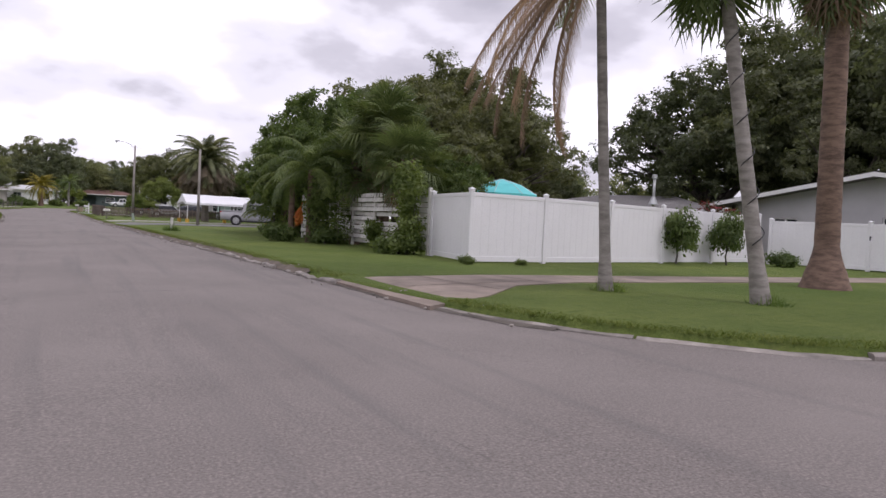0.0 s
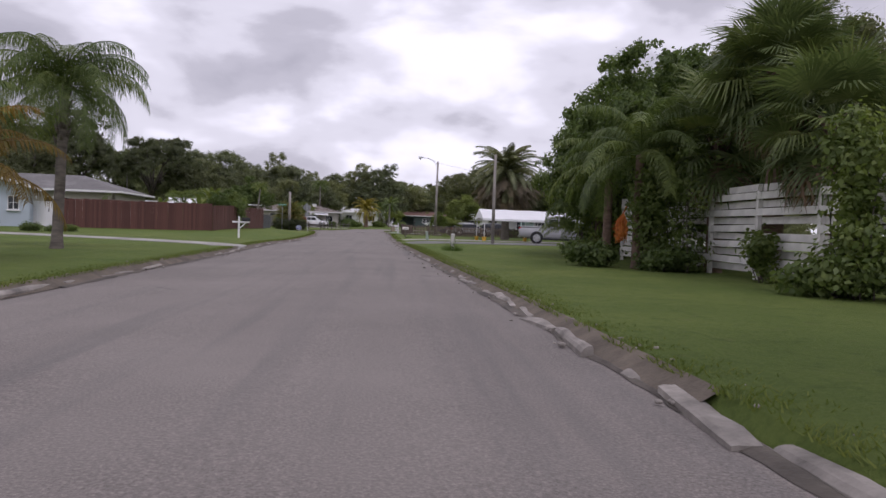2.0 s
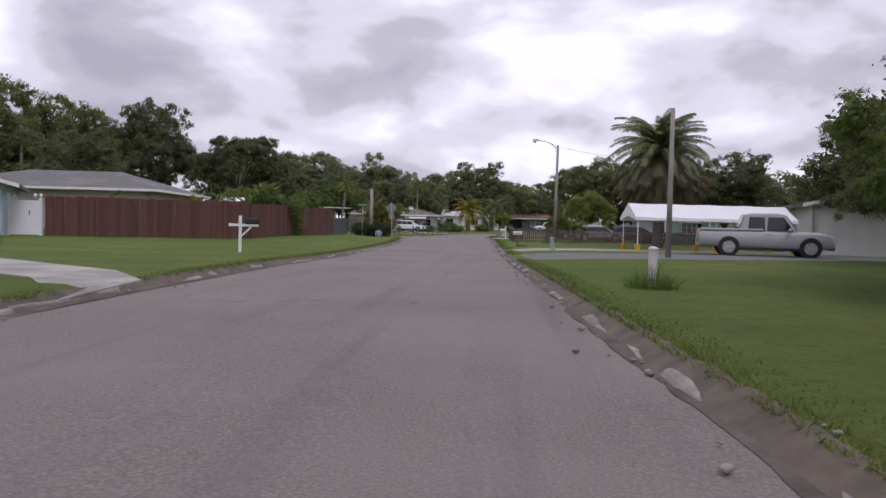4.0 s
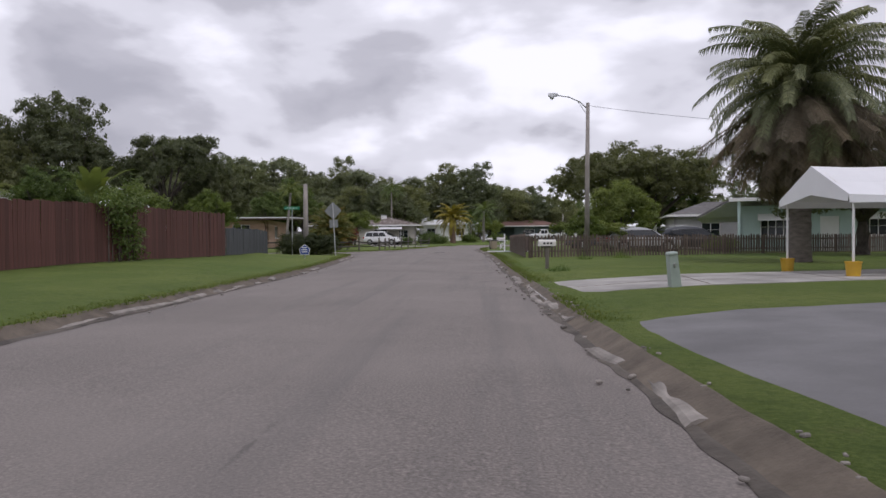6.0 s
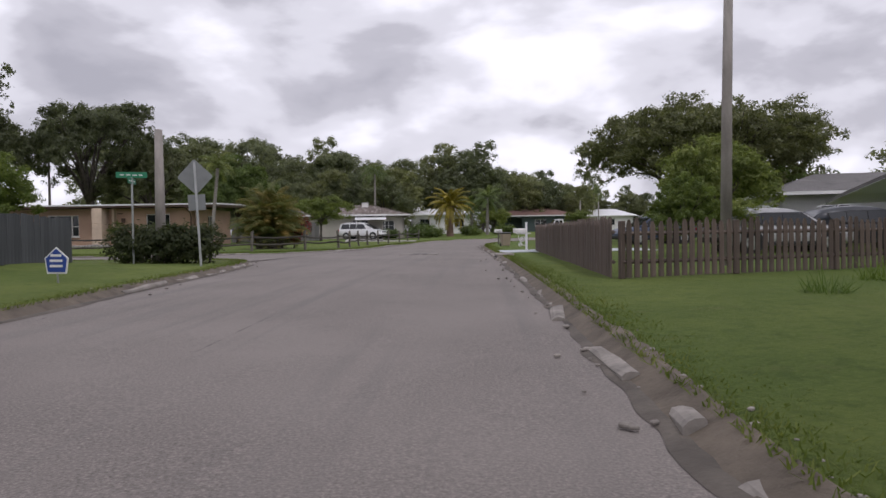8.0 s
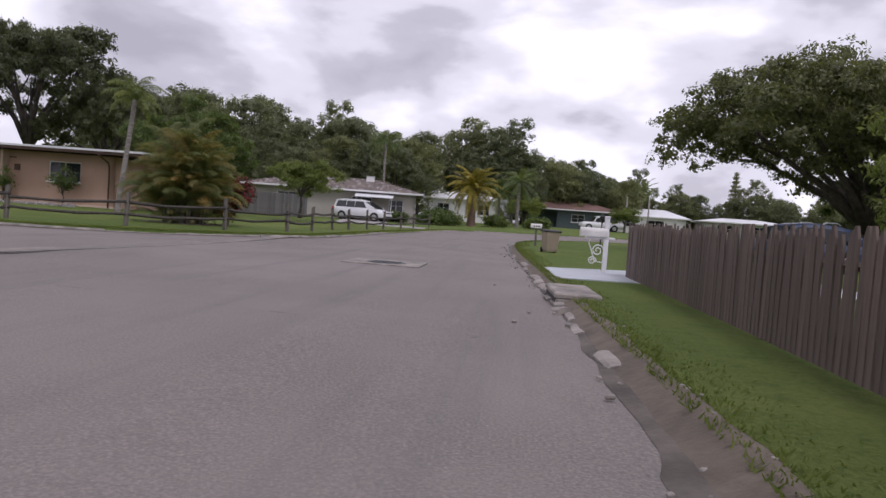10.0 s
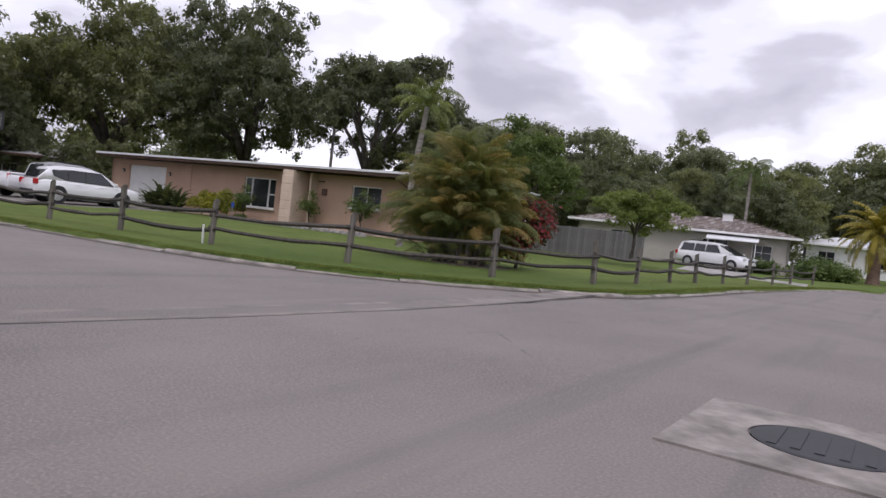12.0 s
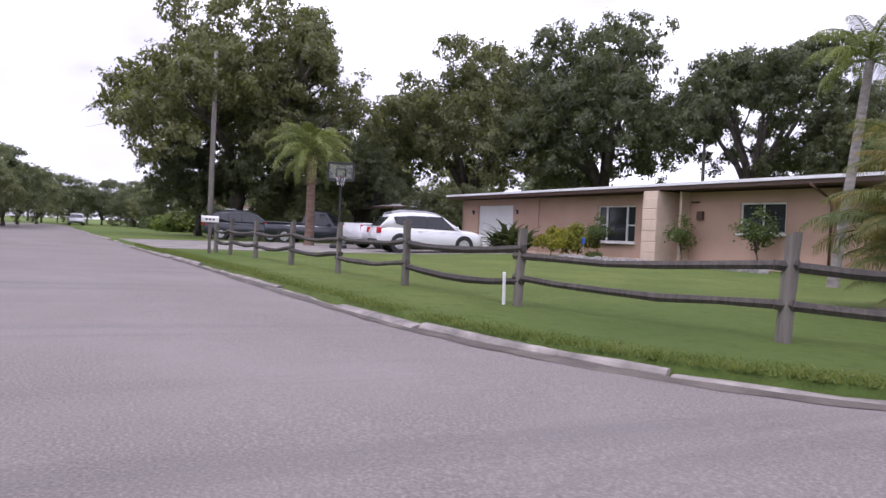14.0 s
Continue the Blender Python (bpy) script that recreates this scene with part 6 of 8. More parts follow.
# ---- houses ----
def wall(name, length, height, openings, mat, parent, m, thick=0.2):
    """An upright wall along local x, with openings (x0, x1, z0, z1) cut through."""
    xs = sorted({0.0, length, *[o[0] for o in openings], *[o[1] for o in openings]})
    zs = sorted({-0.3, height, *[max(o[2], -0.25) for o in openings], *[o[3] for o in openings]})

    def solid(i, k):
        if not (0 <= i < len(xs) - 1 and 0 <= k < len(zs) - 1):
            return False
        cx, cz = (xs[i] + xs[i + 1]) / 2, (zs[k] + zs[k + 1]) / 2
        return not any(o[0] < cx < o[1] and o[2] < cz < o[3] for o in openings)
    b = Build()
    at_v = {}

    def vert(i, k, side):
        if (i, k, side) not in at_v:
            at_v[i, k, side] = len(b.v)
            b.v.append((xs[i], thick * side, zs[k]))
        return at_v[i, k, side]
    for i in range(len(xs) - 1):
        for k in range(len(zs) - 1):
            if not solid(i, k):
                continue
            for side in (0, 1):
                b.f.append((vert(i, k, side), vert(i + 1, k, side), vert(i + 1, k + 1, side), vert(i, k + 1, side)))
            for di, dk, p, q in ((-1, 0, (i, k), (i, k + 1)), (1, 0, (i + 1, k), (i + 1, k + 1)), (0, -1, (i, k), (i + 1, k)), (0, 1, (i, k + 1), (i + 1, k + 1))):
                if not solid(i + di, k + dk):
                    b.f.append((vert(*p, 0), vert(*q, 0), vert(*q, 1), vert(*p, 1)))
    return part(name, b, mat, parent, at=m)


def window(parent, m, w, h, mullions=1, bars=1, sill=True, trim=WHITE):
    """A framed window at local (0..w, 0, 0..h), set in its opening."""
    top = part("window", Build().box((w / 2, 0.13, h / 2), (w - 0.02, 0.012, h - 0.02)), GLASS, parent, at=m)
    b = Build()
    t = 0.055
    for x in (t / 2, w - t / 2):
        b.box((x, 0.10, h / 2), (t, 0.07, h), 0, 0.006)
    for z in (t / 2, h - t / 2):
        b.box((w / 2, 0.10, z), (w - 2 * t, 0.07, t), 0, 0.006)
    part("window_frame", b, trim, top, "white window frame")
    for k in range(1, mullions + 1):
        part("mullion", Build().box((w * k / (mullions + 1), 0.10, h / 2), (0.045, 0.06, h - 2 * t), 0, 0.005), trim, top)
    for k in range(1, bars + 1):
        part("glazing_bar", Build().box((w / 2, 0.105, h * k / (bars + 1)), (w - 2 * t, 0.035, 0.025), 0, 0.004), trim, top)
    if sill:
        part("window_sill", Build().box((w / 2, -0.01, -0.04), (w + 0.12, 0.24, 0.07), 0, 0.01), trim, top)
    return top


def hip_roof(w, d, z0, z1, over, thick=0.14, ridge=0.45):
    b = Build()
    a = over
    base = [(-a, -a, z0), (w + a, -a, z0), (w + a, d + a, z0), (-a, d + a, z0)]
    low = [(x, y, z0 - thick) for x, y, z in base]
    r0, r1 = (w * (0.5 - ridge / 2), d / 2, z1), (w * (0.5 + ridge / 2), d / 2, z1)
    b.v = low + base + [r0, r1]
    b.f = [(3, 2, 1, 0), (0, 1, 5, 4), (1, 2, 6, 5), (2, 3, 7, 6), (3, 0, 4, 7), (4, 5, 9, 8), (6, 7, 8, 9), (5, 6, 9), (7, 4, 8)]
    return b


def gable_roof(w, d, z0, z1, over, thick=0.14):
    """Ridge along local y at the middle of the width."""
    b = Build()
    a = over
    s = (z1 - z0) / (w / 2)
    pts = [(-a, z0 - a * s), (w / 2, z1), (w + a, z0 - a * s), (w + a, z0 - a * s - thick), (w / 2, z1 - thick), (-a, z0 - a * s - thick)]
    b.loft([[(x, -a, z) for x, z in pts], [(x, d + a, z) for x, z in pts]], cap=False)
    for y in (-a, d + a):
        n = len(b.v)
        b.v += [(x, y, z) for x, z in pts]
        b.f += [(n, n + 1, n + 4, n + 5), (n + 1, n + 2, n + 3, n + 4)]
    return b


def courses(top, w, d, z0, z1, over, mat):
    """Raised tile courses on the front slope of a hip roof."""
    for k in range(9):
        u = (k + 0.5) / 9
        y = -over + (d / 2 + over) * u
        z = z0 + (z1 - z0) * u
        inset_x = u * w * 0.27
        part("tile_course", Build().box((w / 2, y, z + 0.02), (w + 2 * over - 2 * inset_x - 0.1 * u, 0.16, 0.05), 0, 0.015), mat, top)


def peach_house():
    base = pose(-40.0, 110.9, ground(-30, 112) - 0.02, 0, 0, 4.9)
    top = thing("house", base, "low peach stucco bungalow with a white-edged flat roof", "house")
    L, H = 21.4, 2.72
    ops = [(1.6, 4.8, 0.0, 2.42), (10.9, 13.1, 0.75, 2.28), (17.9, 19.6, 1.25, 2.30)]
    front = wall("wall", L, H, ops, PEACH, top, pose(0, 0, 0))
    wall("wall", 9.0, H, [(3.0, 4.4, 1.0, 2.2)], PEACH, top, pose(L, 0, 0, 0, 0, 90))
    wall("wall", L, H, [], PEACH, top, pose(L, 9.0, 0, 0, 0, 180))
    wall("wall", 9.0, H, [], PEACH, top, pose(0, 9.0, 0, 0, 0, -90))
    big = window(top, pose(10.9, 0, 0.75), 2.2, 1.53, 0, 0)
    for x in (0.52, 1.68):
        part("mullion", Build().box((x, 0.10, 0.765), (0.075, 0.07, 1.42), 0, 0.006), WHITE, big)
    for x in (0.27, 1.93):
        part("glazing_bar", Build().box((x, 0.105, 0.72), (0.44, 0.05, 0.055), 0, 0.004), WHITE, big)
    window(top, pose(17.9, 0, 1.25), 1.7, 1.05, 1, 0)
    window(top, pose(L, 3.0, 1.0, 0, 0, 90), 1.4, 1.2, 1, 1)
    door = part("garage_door", Build().box((3.2, 0.12, 1.2), (3.2, 0.05, 2.42), 0, 0.01), WHITE, top, "white panelled garage door")
    for r in range(4):
        for c in range(4):
            part("door_panel", Build().box((2.0 + 0.8 * c, 0.088, 0.34 + 0.6 * r), (0.66, 0.02, 0.46), 0, 0.012), WHITE, door)
    part("wing_wall", Build().box((14.95, -0.62, H / 2 - 0.1), (0.7, 1.22, H + 0.2), 0, 0.02), PEACH_LIGHT, top, "pale stone wing wall beside the entry")
    for r in range(6):
        part("stone_course", Build().box((14.95, -1.235, 0.2 + 0.41 * r), (0.69, 0.03, 0.385), 0, 0.012), PEACH_LIGHT, top)
    part("wall_pier", Build().box((15.75, -0.25, H / 2), (0.12, 0.5, H), 0, 0.01), PEACH_LIGHT, top)
    part("foundation", Build().box((L / 2, -0.03, -0.02), (L, 0.08, 0.28), 0, 0.02), PEACH_LIGHT, top)
    s = 0.032
    roof = Build()
    pts = [(-0.1, -0.95, H + 0.02), (L + 1.9, -1.25, H + 0.04), (L + 1.9, 10.2, H + 0.34), (-0.1, 10.2, H + 0.32)]
    roof.loft([[(x, y, z) for x, y, z in pts], [(x, y, z + 0.13) for x, y, z in pts]])
    part("roof", roof, BROWN_TRIM, top, "brown boarded roof underside")
    cap = Build()
    pts2 = [(-0.18, -1.03, H + 0.152), (L + 2.0, -1.33, H + 0.172), (L + 2.0, 10.3, H + 0.472), (-0.18, 10.3, H + 0.452)]
    cap.loft([[(x, y, z) for x, y, z in pts2], [(x, y, z + 0.10) for x, y, z in pts2]])
    part("roof_sheet", cap, WHITE_ROOF, top, "white metal roof sheet")
    part("downpipe", Build().tube([(21.15, -1.3, H), (21.15, -0.25, H - 0.35), (21.15, -0.12, H - 0.6), (21.15, -0.12, 0.05)], 0.045, 8), BROWN_TRIM, top, "dark brown rain pipe", smooth=True)
    for x in (1.2, 5.2):
        lamp = part("wall_lamp", Build().box((x, -0.07, 2.05), (0.1, 0.12, 0.2), 0, 0.01), BLACK, top, "black wall lantern")
        part("lamp_glass", Build().box((x, -0.09, 2.02), (0.07, 0.105, 0.11), 0, 0.008), LAMP_CLEAR, lamp)
    part("meter_box", Build().box((16.3, -0.06, 1.85), (0.25, 0.14, 0.32), 0, 0.01), BROWN_TRIM, top, "small brown box on the wall")
    part("bracket", Build().box((16.1, -0.1, 2.35), (0.35, 0.06, 0.05), 0, 0.006), BLACK, top)
    part("conduit", Build().tube([(6.9, -0.04, 0.1), (6.9, -0.04, 2.9)], 0.025, 6), PEACH, top)


peach_house()


def simple_house(name, x, y, rz, w, d, h, roof, wall_mat, roof_mat, label, ops_front=(), ops_side=(), over=0.6, rise_h=1.3, ridge=0.45, tiles=False, east_ops=(), edge=None):
    """A bungalow with walls, real window openings, and a hip or gable roof."""
    top = thing(name, at_ground(x, y, rz), label, "house")
    wall("wall", w, h, [o[:4] for o in ops_front], wall_mat, top, pose(0, 0, 0))
    wall("wall", d, h, [o[:4] for o in east_ops], wall_mat, top, pose(w, 0, 0, 0, 0, 90))
    wall("wall", w, h, [], wall_mat, top, pose(w, d, 0, 0, 0, 180))
    wall("wall", d, h, [o[:4] for o in ops_side], wall_mat, top, pose(0, d, 0, 0, 0, -90))
    for o in ops_front:
        if len(o) > 4 and o[4] == "door":
            dr = part("door", Build().box(((o[0] + o[1]) / 2, 0.12, (o[2] + o[3]) / 2), (o[1] - o[0], 0.06, o[3] - o[2]), 0, 0.01), WHITE, top, "white front door")
            part("door_knob", Build().tube([(o[1] - 0.12, 0.09, 1.0), (o[1] - 0.12, 0.03, 1.0)], 0.03, 8), STEEL, dr)
        elif len(o) > 4 and o[4] == "void":
            part("back_panel", Build().box(((o[0] + o[1]) / 2, 2.2, (o[2] + o[3]) / 2), (o[1] - o[0], 0.1, o[3] - o[2] + 0.3)), wall_mat, top)
        else:
            window(top, pose(o[0], 0, o[2]), o[1] - o[0], o[3] - o[2], 1, 1)
    for o in ops_side:
        window(top, pose(0, d - o[0], o[2], 0, 0, -90), o[1] - o[0], o[3] - o[2], 1, 1)
    for o in east_ops:
        window(top, pose(w, o[0], o[2], 0, 0, 90), o[1] - o[0], o[3] - o[2], 1, 1)
    if roof == "hip":
        r = part("roof", hip_roof(w, d, h + 0.12, h + 0.12 + rise_h, over, 0.14, ridge), roof_mat, top)
        if tiles:
            courses(r, w, d, h + 0.12, h + 0.12 + rise_h, over, roof_mat)
        f = Build()
        a = over + 0.015
        for p, q in (((-a, -a), (w + a, -a)), ((w + a, -a), (w + a, d + a)), ((w + a, d + a), (-a, d + a)), ((-a, d + a), (-a, -a))):
            ln = math.dist(p, q)
            f.box(((p[0] + q[0]) / 2, (p[1] + q[1]) / 2, h + 0.055), (ln if p[1] == q[1] else 0.03, 0.03 if p[1] == q[1] else ln - 0.05, 0.16), 0, 0.005)
        part("fascia", f, edge or WHITE, top, "fascia board coloured dark for shade" if edge else "white fascia board")
    else:
        part("roof", gable_roof(w, d, h + 0.16, h + 0.16 + rise_h, over, 0.16), roof_mat, top)
        for yy in (0.0, d - 0.2):
            pr = [(0.0, h), (w, h), (w / 2, h + rise_h - 0.02)]
            part("gable", Build().loft([[(px, yy, pz) for px, pz in pr], [(px, yy + 0.2, pz) for px, pz in pr]]), wall_mat, top)
        f = Build()
        s = rise_h / (w / 2)
        a = over + 0.02
        for sg in (-1, 1):
            x0, z0 = (-over, h + 0.16 - over * s) if sg < 0 else (w + over, h + 0.16 - over * s)
            f.loft([[(x0, -a, z0 - 0.02), (x0, -a, z0 - 0.2), (x0, -a + 0.03, z0 - 0.2), (x0, -a + 0.03, z0 - 0.02)],
                    [(w / 2, -a, h + 0.16 + rise_h - 0.02), (w / 2, -a, h + rise_h - 0.04), (w / 2, -a + 0.03, h + rise_h - 0.04), (w / 2, -a + 0.03, h + 0.14 + rise_h)]])
        part("fascia", f, WHITE, top, "white barge board")
    return top


simple_house("house", -28.3, 51.4, 33.0, 10.4, 9, 2.42, "gable", BLUE_WALL, SHINGLE_GREY, "pale blue stucco bungalow with a white-trimmed gable", [(9.0, 9.65, 1.05, 1.95), (5.2, 7.4, 0.9, 2.05), (2.0, 3.0, 0.0, 2.05, "door")], rise_h=1.5, over=0.55)
simple_house("house", -34.2, 69.0, 6.0, 14.5, 10, 2.6, "hip", TAN_WALL, SHINGLE_GREY, "tan bungalow with a grey shingle hip roof behind the red fence", [(9, 11, 0.9, 2.1), (3, 5, 0.9, 2.1)], rise_h=1.45, over=0.7, east_ops=[(3, 5, 0.9, 2.0)])
tile_house = simple_house("house", -21.6, 138.6, 8.0, 15.0, 9, 2.55, "hip", TAN_WALL, SHINGLE_BROWN, "tan bungalow with a stained brown tile roof", [(9.2, 11.0, 0.9, 2.1), (12.6, 13.9, 0.9, 2.0), (2.5, 4.5, 0.9, 2.1)], rise_h=1.25, over=0.7, tiles=True)
aw = Build().loft([[(9.6, -0.05, 2.50), (13.0, -0.05, 2.50), (13.0, -1.7, 2.12), (9.6, -1.7, 2.12)], [(9.6, -0.05, 2.44), (13.0, -0.05, 2.44), (13.0, -1.7, 2.06), (9.6, -1.7, 2.06)]])
part("awning", aw, WHITE_ROOF, tile_house, "white metal carport awning")
for px in (9.75, 12.85):
    part("awning_post", Build().tube([(px, -1.62, -0.05), (px, -1.62, 2.1)], 0.03, 6), WHITE, tile_house)
simple_house("house", -8.0, 160.0, 0.0, 8.5, 7, 2.6, "hip", WHITE, WHITE_ROOF, "white bungalow beyond the bend of the street", [(1.2, 2.6, 0.9, 2.1), (4.4, 5.3, 0.0, 2.05, "door"), (6, 7.4, 0.9, 2.1)], rise_h=0.9)
simple_house("house", 4.2, 176.5, -3.0, 12.5, 9, 2.5, "hip", TEAL_WALL, SHINGLE_RED, "dark teal bungalow with a red-brown roof", [(1.0, 4.2, 0.1, 2.2, "void"), (6.2, 8.0, 0.9, 2.0), (9.8, 11.2, 0.9, 2.0)], rise_h=1.2, over=0.7)
simple_house("house", 17.5, 181.0, -6.0, 9.5, 9, 2.4, "hip", WHITE, WHITE_ROOF, "white bungalow with a pale roof at the far bend", [(1.0, 2.6, 0.9, 2.0), (4, 6.5, 0.9, 2.0)], rise_h=1.2)
simple_house("house", 28.5, 177.5, -8.0, 11, 8, 2.3, "hip", GREY_WALL, WHITE_ROOF, "long low pale-roofed bungalow at the far bend", [(2, 4, 0.9, 2.0), (6.5, 8.5, 0.9, 2.0)], rise_h=0.6)
simple_house("house", 17.5, 101.0, -10.0, 10, 8, 2.5, "hip", GREY_WALL, SHINGLE_GREY, "grey bungalow with a shingle hip roof behind gardens", [(2, 3.4, 0.9, 2.0), (6, 7.5, 0.9, 2.0)], rise_h=1.2)
simple_house("house", 29.2, 24.2, -90.0, 14.0, 11, 2.6, "gable", GREY_WALL, SHINGLE_GREY, "pale grey bungalow with a white eave behind the white fence", [(2.2, 3.4, 1.0, 2.0), (7.0, 9.2, 0.9, 2.1)], rise_h=1.12, over=0.8)
simple_house("house", 24.6, 33.8, -58.0, 9.5, 9, 2.2, "hip", GREY_WALL, SHINGLE_GREY, "low grey shingled wing behind the white fence", [(2.5, 4.0, 0.9, 1.9)], rise_h=0.9, over=0.6)
simple_house("house", 18.6, 62.0, -12.0, 9.0, 8, 2.5, "gable", WHITE, SHINGLE_GREY, "white-walled bungalow behind dark trees and a drive", [(1.0, 3.6, 0.0, 2.1, "door"), (5.6, 7.2, 0.9, 2.0)], ops_side=[(2, 4, 0.9, 2.0)], rise_h=1.1)
simple_house("house", -92.5, 98.6, 4.0, 10.0, 8, 2.6, "hip", WHITE, SHINGLE_RED, "white bungalow with a red roof far down the side street", [(2, 4, 0.9, 2.0), (6, 8, 0.9, 2.0)], rise_h=1.1)
# Dark walls and fascia colour stand in for the oaks' shade here.
simple_house("house", -58, 109.5, 4.0, 10.0, 8, 2.5, "hip", SHADE_WALL, PALE_ROOF, "pale-roofed bungalow under oaks, deep shade painted into its brown walls and fascia", [(2, 4, 0.9, 2.0), (6, 8, 0.9, 2.0)], rise_h=0.8, edge=BROWN_TRIM)


def vent_pipe(x, y, z):
    top = thing("vent_pipe", pose(x, y, z), "pale metal flue with a cap on a shingle roof", "vent")
    part("pipe", Build().tube([(0, 0, -0.6), (0, 0, 0.75)], 0.07, 10), STEEL, top, smooth=True)
    part("cap", Build().tube([(0, 0, 0.75), (0, 0, 0.80), (0, 0, 0.98), (0, 0, 1.0)], [0.07, 0.13, 0.13, 0.05], 10), STEEL, top)
    part("flashing", Build().tube([(0, 0, -0.5), (0, 0, -0.1)], [0.25, 0.08], 10), STEEL, top)


vent_pipe(26.4, 26.6, 2.95)


def green_house():
    """Pale green bungalow with a deep single-slope porch roof."""
    top = thing("house", at_ground(18.2, 89.3, -20), "pale green stucco bungalow with a sloping porch roof and window awnings", "house")
    L, H = 14.0, 2.75
    wall("wall", L, H, [(1.2, 2.9, 0.9, 2.0), (6.5, 8.2, 0.9, 2.0), (4.4, 5.4, 0.0, 2.05)], GREEN_WALL, top, pose(0, 0, 0))
    wall("wall", 9, 2.2, [(1.0, 2.2, 0.9, 1.9)], GREEN_WALL, top, pose(0, 9, 0, 0, 0, -90))
    wall("wall", L, 2.2, [], GREEN_WALL, top, pose(L, 9, 0, 0, 0, 180))
    wall("wall", 9, 2.2, [], GREEN_WALL, top, pose(L, 0, 0, 0, 0, 90))
    for x, w in ((1.2, 1.7), (6.5, 1.7)):
        window(top, pose(x, 0, 0.9), w, 1.1, 3, 1)
        aw = Build().loft([[(x - 0.15, -0.02, 2.25), (x + w + 0.15, -0.02, 2.25), (x + w + 0.15, -0.75, 1.85), (x - 0.15, -0.75, 1.85)], [(x - 0.15, -0.02, 2.22), (x + w + 0.15, -0.02, 2.22), (x + w + 0.15, -0.75, 1.82), (x - 0.15, -0.75, 1.82)]])
        part("awning", aw, WHITE, top, "white metal window awning")
    window(top, pose(0, 8.0, 0.9, 0, 0, -90), 1.2, 1.0, 1, 1)
    part("door", Build().box((4.9, 0.12, 1.02), (1.0, 0.05, 2.05), 0, 0.01), WHITE, top, "white front door")
    rf = Build()
    a = [(-0.5, -1.6, 3.0), (L + 0.6, -1.6, 3.0), (L + 0.6, 1.0, 3.25), (L + 0.6, 9.8, 2.3), (-2.6, 9.8, 1.95), (-2.6, 3.2, 2.1), (-0.5, 0.2, 3.1)]
    rf.loft([[(x, y, z) for x, y, z in a], [(x, y, z + 0.14) for x, y, z in a]])
    part("roof", rf, SHINGLE_GREY, top, "grey low-slope roof")
    part("soffit", Build().loft([[(x, y, z - 0.02) for x, y, z in a], [(x, y, z - 0.006) for x, y, z in a]]), WHITE, top, "white boarded soffit")
    part("fascia", Build().box((L / 2, -1.62, 3.07), (L + 1.1, 0.03, 0.2), 0, 0.006), WHITE, top)
    for x in (0.0, 3.6, 9.0, 13.4):
        part("column", Build().box((x, -1.4, 1.45), (0.16, 0.16, 3.05), 0, 0.01), GREEN_WALL, top)


green_house()


def roof_cowl(x, y, z, s=1.0):
    top = thing("roof_vent", pose(x, y, z), "small white roof vent box", "vent")
    part("box", Build().box((0, 0, 0.15), (0.7 * s, 0.5 * s, 0.5 * s), 0, 0.02), WHITE, top)
    part("cap", Build().box((0, 0, 0.15 + 0.29 * s), (0.8 * s, 0.6 * s, 0.06), 0, 0.01), STEEL, top)


roof_cowl(-11.6, 143.4, 3.95)

# ---- vehicles ----
def wheel_part(parent, x, y, r, w=0.22):
    t = Build().tube([(0, -w / 2, 0), (0, -w / 2 + 0.03, 0), (0, w / 2 - 0.03, 0), (0, w / 2, 0)], [r * 0.92, r, r, r * 0.92], 24)
    wh = part("wheel", t, RUBBER, parent, "black tyre", smooth=False, at=pose(x, y, r))
    s = 1 if y > 0 else -1
    part("rim", Build().tube([(0, s * (w / 2 - 0.05), 0), (0, s * (w / 2 + 0.004), 0)], [r * 0.70, r * 0.66], 20), STEEL, wh, "wheel rim")
    sp = Build()
    for k in range(5):
        a = 2 * math.pi * k / 5
        sp.box((math.cos(a) * r * 0.32, s * (w / 2 + 0.008), math.sin(a) * r * 0.32), (r * 0.62, 0.025, r * 0.26), 0, 0.008, 0, -math.degrees(a))
    sp.tube([(0, s * w / 2, 0), (0, s * (w / 2 + 0.03), 0)], [r * 0.17, r * 0.12], 12)
    part("spokes", sp, ALLOY, wh, "silver alloy spokes")


def body_ring(x, hw, z0, z1, crown=0.05, tuck=0.12):
    """A rounded cross-section of a car body at x."""
    m = z0 + (z1 - z0) * 0.5
    pts = [(hw * (1 - tuck), z0), (hw * 0.99, z0 + (z1 - z0) * 0.18), (hw, m), (hw * 0.975, z1 - (z1 - z0) * 0.12), (hw * 0.90, z1), (hw * 0.45, z1 + crown), (0, z1 + crown * 1.2)]
    right = [(x, -y, z) for y, z in pts]
    left = [(x, y, z) for y, z in reversed(pts[:-1])]
    return right + left


